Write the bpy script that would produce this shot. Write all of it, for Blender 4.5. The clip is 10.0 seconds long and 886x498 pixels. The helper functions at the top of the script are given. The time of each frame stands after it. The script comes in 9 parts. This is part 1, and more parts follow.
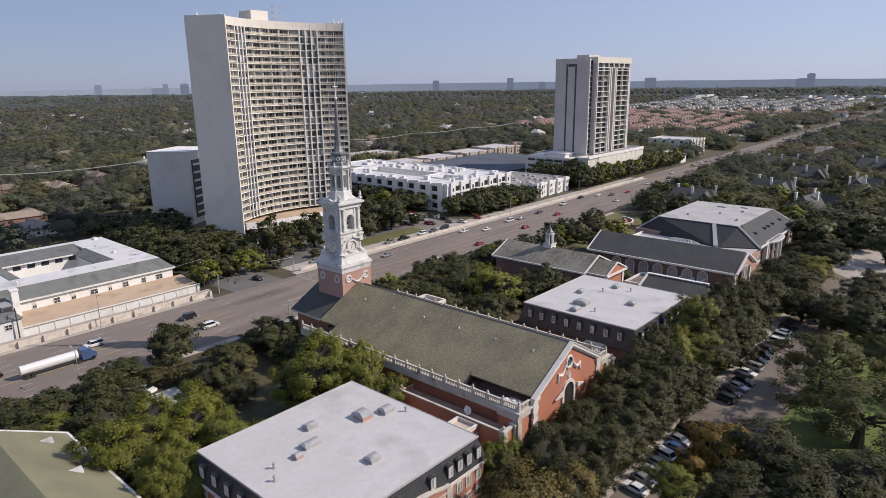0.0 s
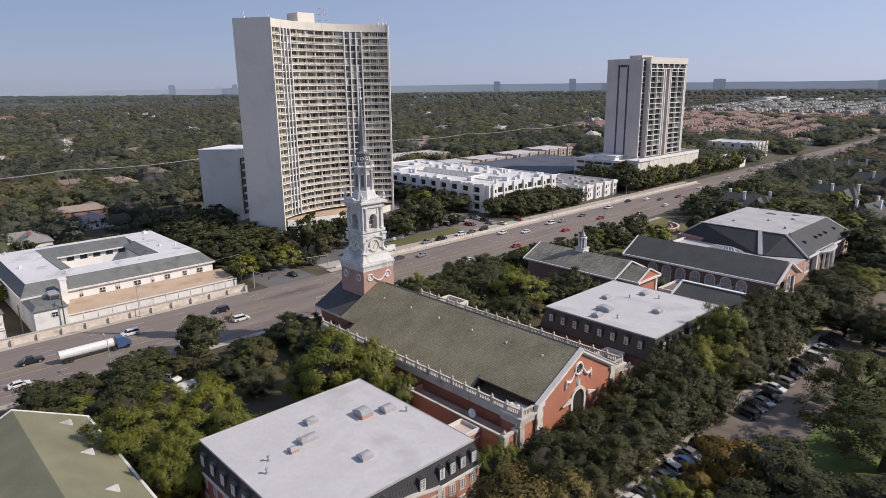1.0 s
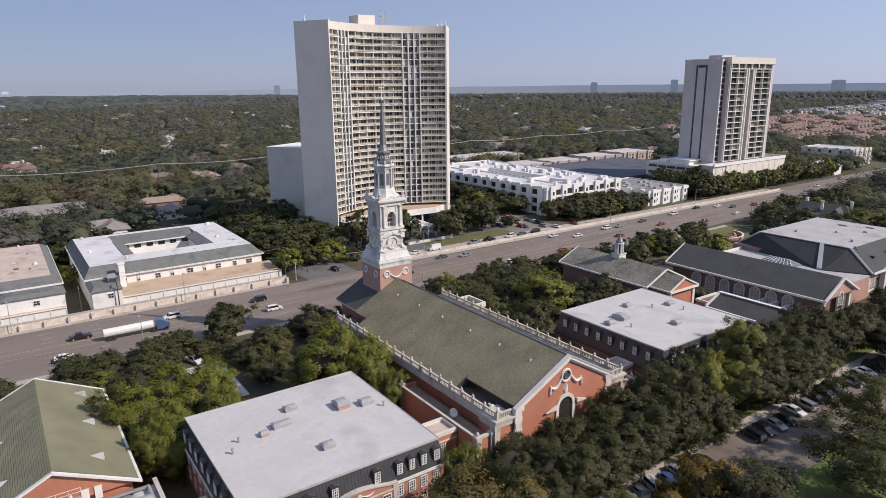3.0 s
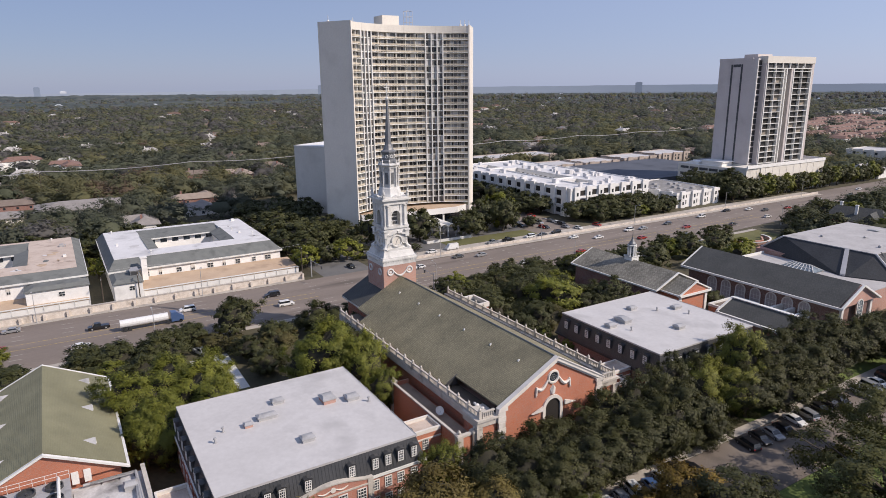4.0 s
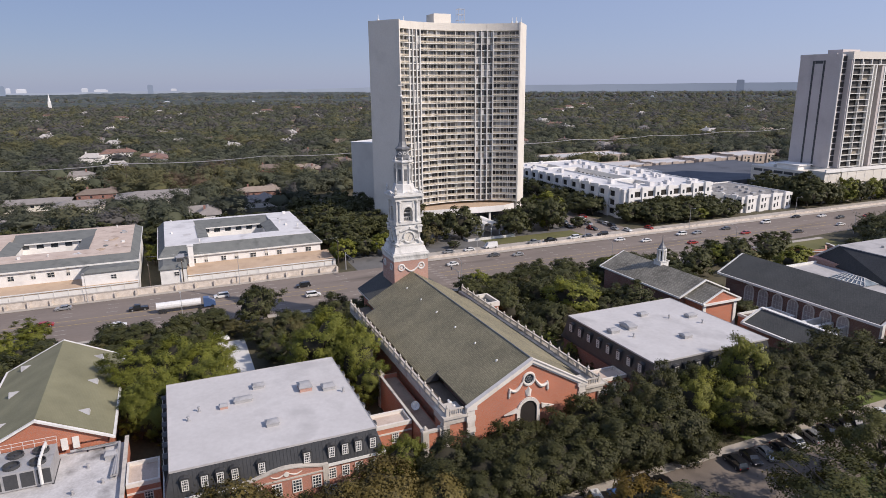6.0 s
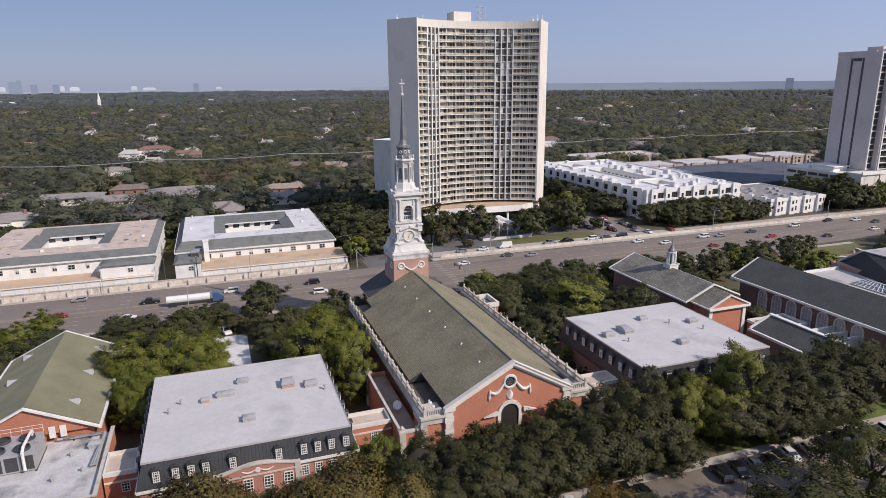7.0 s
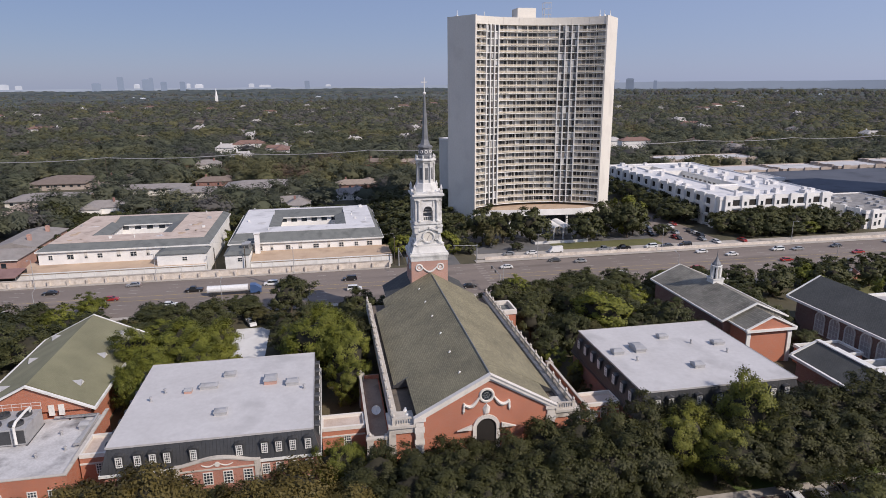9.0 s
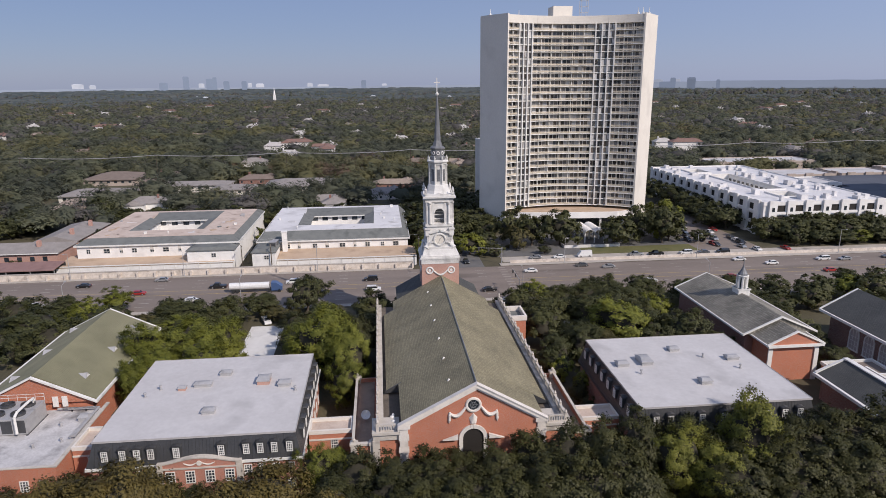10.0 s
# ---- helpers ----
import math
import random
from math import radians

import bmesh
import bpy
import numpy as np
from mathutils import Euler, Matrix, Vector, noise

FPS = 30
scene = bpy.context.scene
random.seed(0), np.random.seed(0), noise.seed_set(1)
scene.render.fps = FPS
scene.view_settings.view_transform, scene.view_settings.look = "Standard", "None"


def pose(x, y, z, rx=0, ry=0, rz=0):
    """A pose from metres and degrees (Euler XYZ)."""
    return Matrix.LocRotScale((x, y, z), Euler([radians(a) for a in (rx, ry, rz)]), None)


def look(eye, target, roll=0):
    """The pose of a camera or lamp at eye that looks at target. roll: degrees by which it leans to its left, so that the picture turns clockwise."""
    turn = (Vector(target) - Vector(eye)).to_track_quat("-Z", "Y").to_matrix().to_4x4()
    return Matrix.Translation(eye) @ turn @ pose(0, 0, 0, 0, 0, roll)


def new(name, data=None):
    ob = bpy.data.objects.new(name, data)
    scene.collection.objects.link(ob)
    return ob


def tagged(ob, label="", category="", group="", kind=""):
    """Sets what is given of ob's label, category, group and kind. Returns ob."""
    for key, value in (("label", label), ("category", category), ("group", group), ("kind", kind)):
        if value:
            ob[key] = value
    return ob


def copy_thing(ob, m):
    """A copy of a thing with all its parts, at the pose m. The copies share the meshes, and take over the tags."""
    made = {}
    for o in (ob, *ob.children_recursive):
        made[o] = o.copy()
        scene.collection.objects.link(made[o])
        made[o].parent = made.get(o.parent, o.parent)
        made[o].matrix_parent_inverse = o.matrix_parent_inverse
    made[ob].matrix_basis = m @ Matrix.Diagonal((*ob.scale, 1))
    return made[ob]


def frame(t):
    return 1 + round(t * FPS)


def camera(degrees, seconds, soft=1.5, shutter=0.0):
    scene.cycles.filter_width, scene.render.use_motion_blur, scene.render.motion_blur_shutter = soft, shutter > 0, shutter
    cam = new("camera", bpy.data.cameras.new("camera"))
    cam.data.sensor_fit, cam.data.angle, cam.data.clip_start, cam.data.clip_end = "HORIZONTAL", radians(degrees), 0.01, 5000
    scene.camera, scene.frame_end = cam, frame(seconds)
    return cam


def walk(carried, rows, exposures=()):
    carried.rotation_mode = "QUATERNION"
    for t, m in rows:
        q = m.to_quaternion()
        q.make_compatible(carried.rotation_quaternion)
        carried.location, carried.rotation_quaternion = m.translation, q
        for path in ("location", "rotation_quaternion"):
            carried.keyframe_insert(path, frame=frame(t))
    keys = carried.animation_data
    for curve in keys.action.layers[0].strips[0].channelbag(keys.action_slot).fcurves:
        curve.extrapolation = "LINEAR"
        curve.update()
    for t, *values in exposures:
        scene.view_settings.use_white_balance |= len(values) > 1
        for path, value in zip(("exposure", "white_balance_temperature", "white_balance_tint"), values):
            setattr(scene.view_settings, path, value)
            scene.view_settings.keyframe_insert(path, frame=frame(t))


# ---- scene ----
cam = camera(69.0, 10.0, 0.7)
METRES, EYE, TILT, LEAN, TURN = 100.0, 66.0, 0.0, 0.0, 41.5
ROWS = [
    (0.0, 0.0, 0.0, 0.0, -0.19, -14.56, 0.74),
    (0.5, 0.046, 0.0027, -0.0004, 2.86, -14.48, 0.7),
    (1.0, 0.092, 0.0063, -0.0008, 5.19, -14.43, 0.65),
    (1.5, 0.139, 0.0104, -0.0015, 7.5, -14.36, 0.64),
    (2.0, 0.1857, 0.0151, -0.002, 9.65, -14.32, 0.61),
    (2.5, 0.2333, 0.0209, -0.0026, 11.66, -14.29, 0.58),
    (4.0, 0.375, 0.0457, -0.0035, 17.35, -14.27, 0.52),
    (4.5, 0.4222, 0.0579, -0.0036, 19.19, -14.25, 0.55),
    (5.0, 0.4686, 0.0726, -0.0039, 21.12, -14.28, 0.54),
    (5.5, 0.515, 0.0902, -0.0046, 23.19, -14.32, 0.52),
    (6.0, 0.5605, 0.1108, -0.0053, 25.29, -14.38, 0.53),
    (7.5, 0.6867, 0.1969, -0.0065, 30.83, -14.54, 0.48),
    (8.0, 0.725, 0.2327, -0.0065, 33.27, -14.6, 0.43),
    (8.5, 0.7617, 0.2713, -0.0064, 35.69, -14.61, 0.43),
    (9.0, 0.7973, 0.3127, -0.0063, 37.96, -14.59, 0.43),
    (9.5, 0.831, 0.3567, -0.0056, 40.3, -14.6, 0.44),
    (10.0, 0.863, 0.4026, -0.0043, 42.86, -14.62, 0.48),
]
EXPOSURES = [(0.0, -0.02, 6600, 16.5), (4.5, 0.04, 6570, 18), (10.0, -0.12, 6400, 18.5)]
walk(cam, [(t, pose(0, 0, EYE, TILT, LEAN, TURN) @ pose(METRES * x, METRES * y, METRES * z, 90 + pitch, roll, yaw)) for t, x, y, z, yaw, pitch, roll in ROWS], EXPOSURES)

# ---- light ----
world = bpy.data.worlds.new("sky")
scene.world = world
world.use_nodes = True
wn, wl = world.node_tree.nodes, world.node_tree.links
sky = wn.new("ShaderNodeTexSky")
SUN_DIR = Vector((0.748 * math.cos(radians(38)), 0.664 * math.cos(radians(38)), math.sin(radians(38)))).normalized()
sky.sky_type, sky.sun_disc = "NISHITA", False
sky.sun_elevation, sky.sun_rotation = radians(38), math.atan2(SUN_DIR.x, SUN_DIR.y)
sky.altitude, sky.air_density, sky.dust_density, sky.ozone_density = 200, 1.0, 0.35, 3.5
haze = wn.new("ShaderNodeMix")
haze.data_type = "RGBA"
haze.inputs["Factor"].default_value = 0.68
# the blue is deepest away from the sun and pales towards it
toward = wn.new("ShaderNodeVectorMath")
toward.operation, toward.inputs[1].default_value = "DOT_PRODUCT", (0.785, 0.62, 0.0)
wl.new(wn.new("ShaderNodeTexCoord").outputs["Generated"], toward.inputs[0])
pale = wn.new("ShaderNodeMapRange")
pale.inputs["From Min"].default_value, pale.inputs["From Max"].default_value = -1.0, 0.45
wl.new(toward.outputs["Value"], pale.inputs["Value"])
blue = wn.new("ShaderNodeMix")
blue.data_type = "RGBA"
blue.inputs["A"].default_value, blue.inputs["B"].default_value = (2.40, 3.35, 5.75, 1), (5.5, 6.85, 9.9, 1)
wl.new(pale.outputs["Result"], blue.inputs["Factor"])
wl.new(blue.outputs["Result"], haze.inputs["B"])
wl.new(sky.outputs["Color"], haze.inputs["A"])
wl.new(haze.outputs["Result"], wn["Background"].inputs["Color"])
wn["Background"].inputs["Strength"].default_value = 0.085
sun = new("sun", bpy.data.lights.new("sun", "SUN"))
sun.data.energy, sun.data.angle, sun.data.color = 4.4, radians(0.53), (1.0, 0.925, 0.80)
sun.matrix_world = look(SUN_DIR * 300, (0, 0, 0))
scene.view_settings.exposure = 0.0

# ---- materials ----
MATS = {}


def nodes_of(name):
    m = bpy.data.materials.new(name)
    m.use_nodes = True
    nt = m.node_tree
    return m, nt, nt.nodes["Principled BSDF"]


def ramp(nt, fac, stops):
    r = nt.nodes.new("ShaderNodeValToRGB")
    while len(r.color_ramp.elements) < len(stops):
        r.color_ramp.elements.new(0.5)
    for e, (p, c) in zip(r.color_ramp.elements, stops):
        e.position, e.color = p, (*c, 1)
    nt.links.new(fac, r.inputs["Fac"])
    return r.outputs["Color"]


def noise_of(nt, scale, detail=4, coords="Object", squash=None):
    tc = nt.nodes.new("ShaderNodeTexCoord")
    n = nt.nodes.new("ShaderNodeTexNoise")
    n.inputs["Scale"].default_value, n.inputs["Detail"].default_value = scale, detail
    src = nt.nodes.new("ShaderNodeNewGeometry").outputs["Position"] if coords == "World" else tc.outputs[coords]
    if squash:
        mp = nt.nodes.new("ShaderNodeMapping")
        mp.inputs["Scale"].default_value = squash
        nt.links.new(src, mp.inputs["Vector"])
        src = mp.outputs["Vector"]
    nt.links.new(src, n.inputs["Vector"])
    return n.outputs["Fac"]


def mixed(nt, a, b, fac, how="MIX"):
    m = nt.nodes.new("ShaderNodeMix")
    m.data_type, m.blend_type = "RGBA", how
    for sock, v in ((m.inputs["A"], a), (m.inputs["B"], b)):
        if isinstance(v, tuple):
            sock.default_value = (*v, 1)
        else:
            nt.links.new(v, sock)
    fsock = m.inputs["Factor"]
    if isinstance(fac, float):
        fsock.default_value = fac
    else:
        nt.links.new(fac, fsock)
    return m.outputs["Result"]


def bump(nt, b, height, strength=0.3, dist=0.05):
    n = nt.nodes.new("ShaderNodeBump")
    n.inputs["Strength"].default_value, n.inputs["Distance"].default_value = strength, dist
    nt.links.new(height, n.inputs["Height"])
    nt.links.new(n.outputs["Normal"], b.inputs["Normal"])


def grained(name, a, b, big=0.25, fine=3.0, rough=0.8, metal=0.0, relief=0.15, stain=0.0, stretch=None):
    """A surface of two tones: broad patches and fine grain, with an optional darker stain."""
    m, nt, p = nodes_of(name)
    n1, n2 = noise_of(nt, big, 5, "World", stretch), noise_of(nt, fine, 6, "World", stretch)
    c = mixed(nt, ramp(nt, n1, [(0.35, a), (0.65, b)]), ramp(nt, n2, [(0.3, a), (0.7, b)]), 0.5)
    if stain:
        n3 = noise_of(nt, big * 0.6 + 0.05, 8, "World", stretch)
        c = mixed(nt, c, tuple(v * (1 - stain) for v in a), ramp(nt, n3, [(0.55, (0, 0, 0)), (0.75, (1, 1, 1))]))
    nt.links.new(c, p.inputs["Base Color"])
    p.inputs["Roughness"].default_value, p.inputs["Metallic"].default_value = rough, metal
    if relief:
        bump(nt, p, n2, relief)
    MATS[name] = m
    return m


def coursed(name, a, b, mortar, width, height, gap=0.012, rough=0.85, plane="wall", relief=0.4, patch=0.3):
    """Bricks, shingles or blocks laid in courses; the pattern follows the wall or the slope."""
    m, nt, p = nodes_of(name)
    geo = nt.nodes.new("ShaderNodeNewGeometry")
    sep = nt.nodes.new("ShaderNodeSeparateXYZ")
    nt.links.new(geo.outputs["Position"], sep.inputs[0])
    comb = nt.nodes.new("ShaderNodeCombineXYZ")
    if plane == "wall":
        add = nt.nodes.new("ShaderNodeMath")
        nt.links.new(sep.outputs["X"], add.inputs[0]), nt.links.new(sep.outputs["Y"], add.inputs[1])
        nt.links.new(add.outputs[0], comb.inputs[0]), nt.links.new(sep.outputs["Z"], comb.inputs[1])
    elif plane == "slope_x":
        nt.links.new(sep.outputs["X"], comb.inputs[0]), nt.links.new(sep.outputs["Y"], comb.inputs[1])
    else:
        nt.links.new(sep.outputs["Y"], comb.inputs[0]), nt.links.new(sep.outputs["X"], comb.inputs[1])
    br = nt.nodes.new("ShaderNodeTexBrick")
    nt.links.new(comb.outputs[0], br.inputs["Vector"])
    br.inputs["Scale"].default_value = 1.0
    br.inputs["Brick Width"].default_value, br.inputs["Row Height"].default_value = width, height
    br.inputs["Mortar Size"].default_value = gap
    br.inputs["Color1"].default_value, br.inputs["Color2"].default_value = (*a, 1), (*b, 1)
    br.inputs["Mortar"].default_value = (*mortar, 1)
    n1 = noise_of(nt, 0.18, 5, "World")
    c = mixed(nt, br.outputs["Color"], ramp(nt, n1, [(0.3, tuple(v * 0.7 for v in a)), (0.7, tuple(min(1, v * 1.25) for v in b))]), patch)
    nt.links.new(c, p.inputs["Base Color"])
    p.inputs["Roughness"].default_value = rough
    inv = nt.nodes.new("ShaderNodeMath")
    inv.operation, inv.inputs[0].default_value = "SUBTRACT", 1.0
    nt.links.new(br.outputs["Fac"], inv.inputs[1])
    bump(nt, p, inv.outputs[0], relief, 0.03)
    MATS[name] = m
    return m


def foliage(name, tones, rough=0.6):
    m, nt, p = nodes_of(name)
    geo = nt.nodes.new("ShaderNodeNewGeometry")
    info = nt.nodes.new("ShaderNodeObjectInfo")
    leafy = ramp(nt, geo.outputs["Random Per Island"], [(0.0, tones[0]), (0.5, tones[1]), (1.0, tones[2])])
    whole = ramp(nt, info.outputs["Random"], [(0.0, tones[0]), (0.6, tones[1]), (1.0, tones[2])])
    n1 = noise_of(nt, 0.35, 3, "World")
    c = mixed(nt, leafy, whole, 0.4)
    c = mixed(nt, c, ramp(nt, n1, [(0.3, tones[0]), (0.7, tones[2])]), 0.3)
    nt.links.new(c, p.inputs["Base Color"])
    p.inputs["Roughness"].default_value = rough
    p.inputs["Specular IOR Level"].default_value = 0.35
    tr = nt.nodes.new("ShaderNodeBsdfTranslucent")
    nt.links.new(c, tr.inputs["Color"])
    mx = nt.nodes.new("ShaderNodeMixShader")
    mx.inputs[0].default_value = 0.22
    nt.links.new(p.outputs[0], mx.inputs[1]), nt.links.new(tr.outputs[0], mx.inputs[2])
    nt.links.new(mx.outputs[0], nt.nodes["Material Output"].inputs["Surface"])
    MATS[name] = m
    return m


def glassy(name, tint=(0.02, 0.025, 0.03), rough=0.08):
    m, nt, p = nodes_of(name)
    n = noise_of(nt, 0.6, 2, "World")
    nt.links.new(ramp(nt, n, [(0.3, tint), (0.7, tuple(v * 2.2 for v in tint))]), p.inputs["Base Color"])
    p.inputs["Roughness"].default_value, p.inputs["Specular IOR Level"].default_value = rough, 0.8
    MATS[name] = m
    return m


def painted(name, colour, rough=0.3, metal=0.0, coat=0.6):
    m, nt, p = nodes_of(name)
    n = noise_of(nt, 2.0, 3, "World")
    nt.links.new(ramp(nt, n, [(0.3, tuple(v * 0.88 for v in colour)), (0.7, colour)]), p.inputs["Base Color"])
    p.inputs["Roughness"].default_value, p.inputs["Metallic"].default_value, p.inputs["Coat Weight"].default_value = rough, metal, coat
    MATS[name] = m
    return m


BRICK = coursed("brick", (0.42, 0.125, 0.062), (0.48, 0.165, 0.085), (0.42, 0.33, 0.27), 0.22, 0.075, 0.010)
BRICK_SCHOOL = coursed("salmon_brick", (0.40, 0.150, 0.095), (0.46, 0.195, 0.135), (0.44, 0.36, 0.31), 0.22, 0.075, 0.010)
BRICK_DARK = coursed("brick_brown", (0.22, 0.10, 0.075), (0.28, 0.13, 0.10), (0.33, 0.28, 0.25), 0.22, 0.075, 0.010)
STONE = grained("limestone", (0.58, 0.54, 0.48), (0.70, 0.66, 0.60), 0.5, 6, 0.8, 0, 0.2, 0.25)
SLATE_X = coursed("slate_shingle", (0.170, 0.150, 0.092), (0.278, 0.246, 0.150), (0.07, 0.068, 0.05), 0.55, 0.30, 0.03, 0.8, "slope_x", 0.6, 0.35)
SLATE_ROUGH = coursed("rough_grey_slate", (0.115, 0.108, 0.088), (0.285, 0.268, 0.220), (0.05, 0.048, 0.04), 0.75, 0.5, 0.06, 0.85, "slope_x", 0.9, 0.45)
SLATE_GREEN = coursed("green_slate_shingle", (0.182, 0.176, 0.104), (0.208, 0.200, 0.122), (0.155, 0.150, 0.092), 0.42, 0.22, 0.02, 0.85, "slope_x", 0.3, 0.45)
SLATE_DARK = coursed("dark_slate_shingle", (0.055, 0.058, 0.055), (0.080, 0.082, 0.076), (0.03, 0.03, 0.03), 0.5, 0.30, 0.03, 0.8, "slope_x", 0.5, 0.3)
MEMBRANE = grained("white_roof_membrane", (0.45, 0.435, 0.42), (0.545, 0.53, 0.515), 0.12, 1.2, 0.6, 0, 0.08, 0.2)
GREY_MEMBRANE = grained("weathered_grey_membrane", (0.35, 0.335, 0.325), (0.46, 0.445, 0.43), 0.15, 1.2, 0.7, 0, 0.08, 0.3)
STAINED_ROOF = grained("stained_roof_coating", (0.36, 0.35, 0.34), (0.58, 0.57, 0.56), 0.35, 2.5, 0.6, 0, 0.1, 0.55)
MEMBRANE_WHITE = grained("bright_roof_coating", (0.56, 0.55, 0.54), (0.68, 0.67, 0.66), 0.15, 1.5, 0.6, 0, 0.1, 0.25)
SEAM_METAL = grained("dark_seam_metal", (0.058, 0.060, 0.062), (0.088, 0.089, 0.092), 0.4, 4, 0.45, 0.4, 0.05)
WHITE_TRIM = grained("white_painted_trim", (0.62, 0.61, 0.57), (0.74, 0.73, 0.69), 0.6, 5, 0.6, 0, 0.1, 0.15)
WHITE_WALL = grained("white_painted_wall", (0.69, 0.675, 0.64), (0.81, 0.795, 0.76), 0.25, 3, 0.75, 0, 0.15, 0.15)
CREAM_WALL = grained("cream_precast_wall", (0.62, 0.58, 0.51), (0.72, 0.68, 0.60), 0.06, 1.5, 0.75, 0, 0.1, 0.08)
TAN_ROOF = grained("tan_gravel_roof", (0.40, 0.29, 0.20), (0.50, 0.38, 0.27), 0.2, 5, 0.95, 0, 0.3, 0.2)
GRAVEL_ROOF = grained("pinkish_gravel_roof", (0.42, 0.33, 0.27), (0.56, 0.47, 0.40), 0.3, 4, 0.95, 0, 0.3, 0.35)
GREY_SHINGLE = grained("grey_asphalt_shingle", (0.115, 0.122, 0.116), (0.170, 0.178, 0.168), 0.4, 8, 0.9, 0, 0.3, 0.2)
GREY_GRAVEL = grained("grey_gravel_roof", (0.16, 0.155, 0.15), (0.30, 0.29, 0.28), 0.3, 4, 0.95, 0, 0.3, 0.4)
LOT = grained("brown_lot_concrete", (0.125, 0.103, 0.084), (0.19, 0.158, 0.13), 0.15, 6, 0.9, 0, 0.2, 0.3)
STEEPLE_WHITE = grained("weathered_white_timber", (0.50, 0.49, 0.465), (0.70, 0.69, 0.655), 0.35, 5, 0.65, 0, 0.15, 0.45)
BRICK_PINK = coursed("faded_brick", (0.40, 0.205, 0.155), (0.47, 0.26, 0.20), (0.46, 0.38, 0.33), 0.22, 0.075, 0.012)
# brown brick with the shade of the long hall's side put into it
BRICK_SHADED = coursed("shaded_brown_brick", (0.17, 0.088, 0.070), (0.22, 0.115, 0.092), (0.30, 0.26, 0.23), 0.22, 0.075, 0.010)
WORN_STONE = grained("worn_grey_stone", (0.40, 0.365, 0.315), (0.56, 0.52, 0.46), 0.5, 6, 0.85, 0, 0.25, 0.4)
WING_ROOF = grained("brown_felt_roof", (0.21, 0.155, 0.115), (0.34, 0.265, 0.20), 0.4, 4, 0.95, 0, 0.2, 0.4)
# brown gutter felt, partly darkened to hold the shade behind the balustrades
SHADED_FELT = grained("shade_darkened_gutter_felt", (0.085, 0.070, 0.056), (0.17, 0.140, 0.110), 0.4, 4, 0.9, 0, 0.2, 0.3)
PALE_STONE = grained("pale_plaza_stone", (0.56, 0.55, 0.52), (0.68, 0.67, 0.64), 0.4, 5, 0.7, 0, 0.1, 0.1)
# deck colour with the tower's shadow put into it; shop roofs reuse it
SHADOW_DECK = grained("shadow_toned_deck", (0.058, 0.066, 0.084), (0.092, 0.102, 0.124), 0.06, 2, 0.8, 0, 0.1, 0.3)
ROAD = grained("worn_concrete_road", (0.148, 0.122, 0.103), (0.232, 0.192, 0.163), 0.12, 6, 0.85, 0, 0.15, 0.25, (1.0, 0.12, 1.0))
ASPHALT = grained("parking_asphalt", (0.10, 0.098, 0.095), (0.15, 0.146, 0.14), 0.15, 8, 0.9, 0, 0.2, 0.3)
CONCRETE = grained("pavement_concrete", (0.32, 0.29, 0.25), (0.44, 0.40, 0.35), 0.3, 5, 0.9, 0, 0.2, 0.25)
STONE_WALL = grained("blotchy_stone_wall", (0.46, 0.395, 0.33), (0.68, 0.62, 0.55), 0.7, 3, 0.9, 0, 0.5, 0.35)
GRASS = grained("autumn_grass", (0.075, 0.080, 0.024), (0.150, 0.140, 0.052), 0.07, 4, 0.95, 0, 0.5, 0.2)
LAWN = grained("mown_green_lawn", (0.070, 0.105, 0.022), (0.140, 0.180, 0.045), 0.12, 4, 0.95, 0, 0.4, 0.2)
SOIL = grained("shaded_yard_ground", (0.050, 0.048, 0.026), (0.105, 0.088, 0.050), 0.05, 1.2, 0.95, 0, 0.4, 0.2)
LINE_FADED = grained("faded_brick_band", (0.22, 0.19, 0.165), (0.30, 0.26, 0.23), 0.8, 9, 0.8, 0, 0, 0.4)
LINE_WHITE = grained("worn_white_line", (0.34, 0.32, 0.29), (0.46, 0.44, 0.41), 0.8, 9, 0.7, 0, 0, 0.4)
LINE_YELLOW = grained("worn_yellow_line", (0.45, 0.32, 0.08), (0.55, 0.40, 0.12), 0.8, 9, 0.7, 0, 0, 0.4)
GLASS = glassy("dark_window_glass")
# near-black infill; on balcony openings it puts recess shade into colour
DARK_INFILL = grained("matte_dark_infill", (0.012, 0.010, 0.008), (0.025, 0.020, 0.016), 0.6, 6, 0.8, 0, 0.1)
GLASS_SKY = glassy("pale_window_glass", (0.10, 0.12, 0.13), 0.15)
SLATE_BLACK = coursed("black_slate_shingle", (0.026, 0.029, 0.032), (0.042, 0.045, 0.048), (0.02, 0.02, 0.02), 0.5, 0.30, 0.03, 0.7, "slope_x", 0.5, 0.3)
STEEL = grained("galvanised_steel", (0.34, 0.335, 0.33), (0.45, 0.445, 0.44), 0.8, 6, 0.55, 0.25, 0.05, 0.2)
LEAD = grained("weathered_lead", (0.14, 0.145, 0.15), (0.22, 0.225, 0.23), 0.6, 5, 0.5, 0.3, 0.1, 0.2)
BARK = grained("tree_bark", (0.055, 0.042, 0.030), (0.11, 0.088, 0.066), 1.5, 12, 0.95, 0, 0.6)
LEAF_OAK = foliage("live_oak_leaves", [(0.023, 0.026, 0.008), (0.046, 0.049, 0.015), (0.100, 0.098, 0.030)])
LEAF_LIME = foliage("yellow_green_leaves", [(0.060, 0.073, 0.012), (0.138, 0.152, 0.022), (0.262, 0.268, 0.040)])
LEAF_OLIVE = foliage("olive_oak_leaves", [(0.036, 0.040, 0.011), (0.074, 0.078, 0.021), (0.160, 0.152, 0.042)])
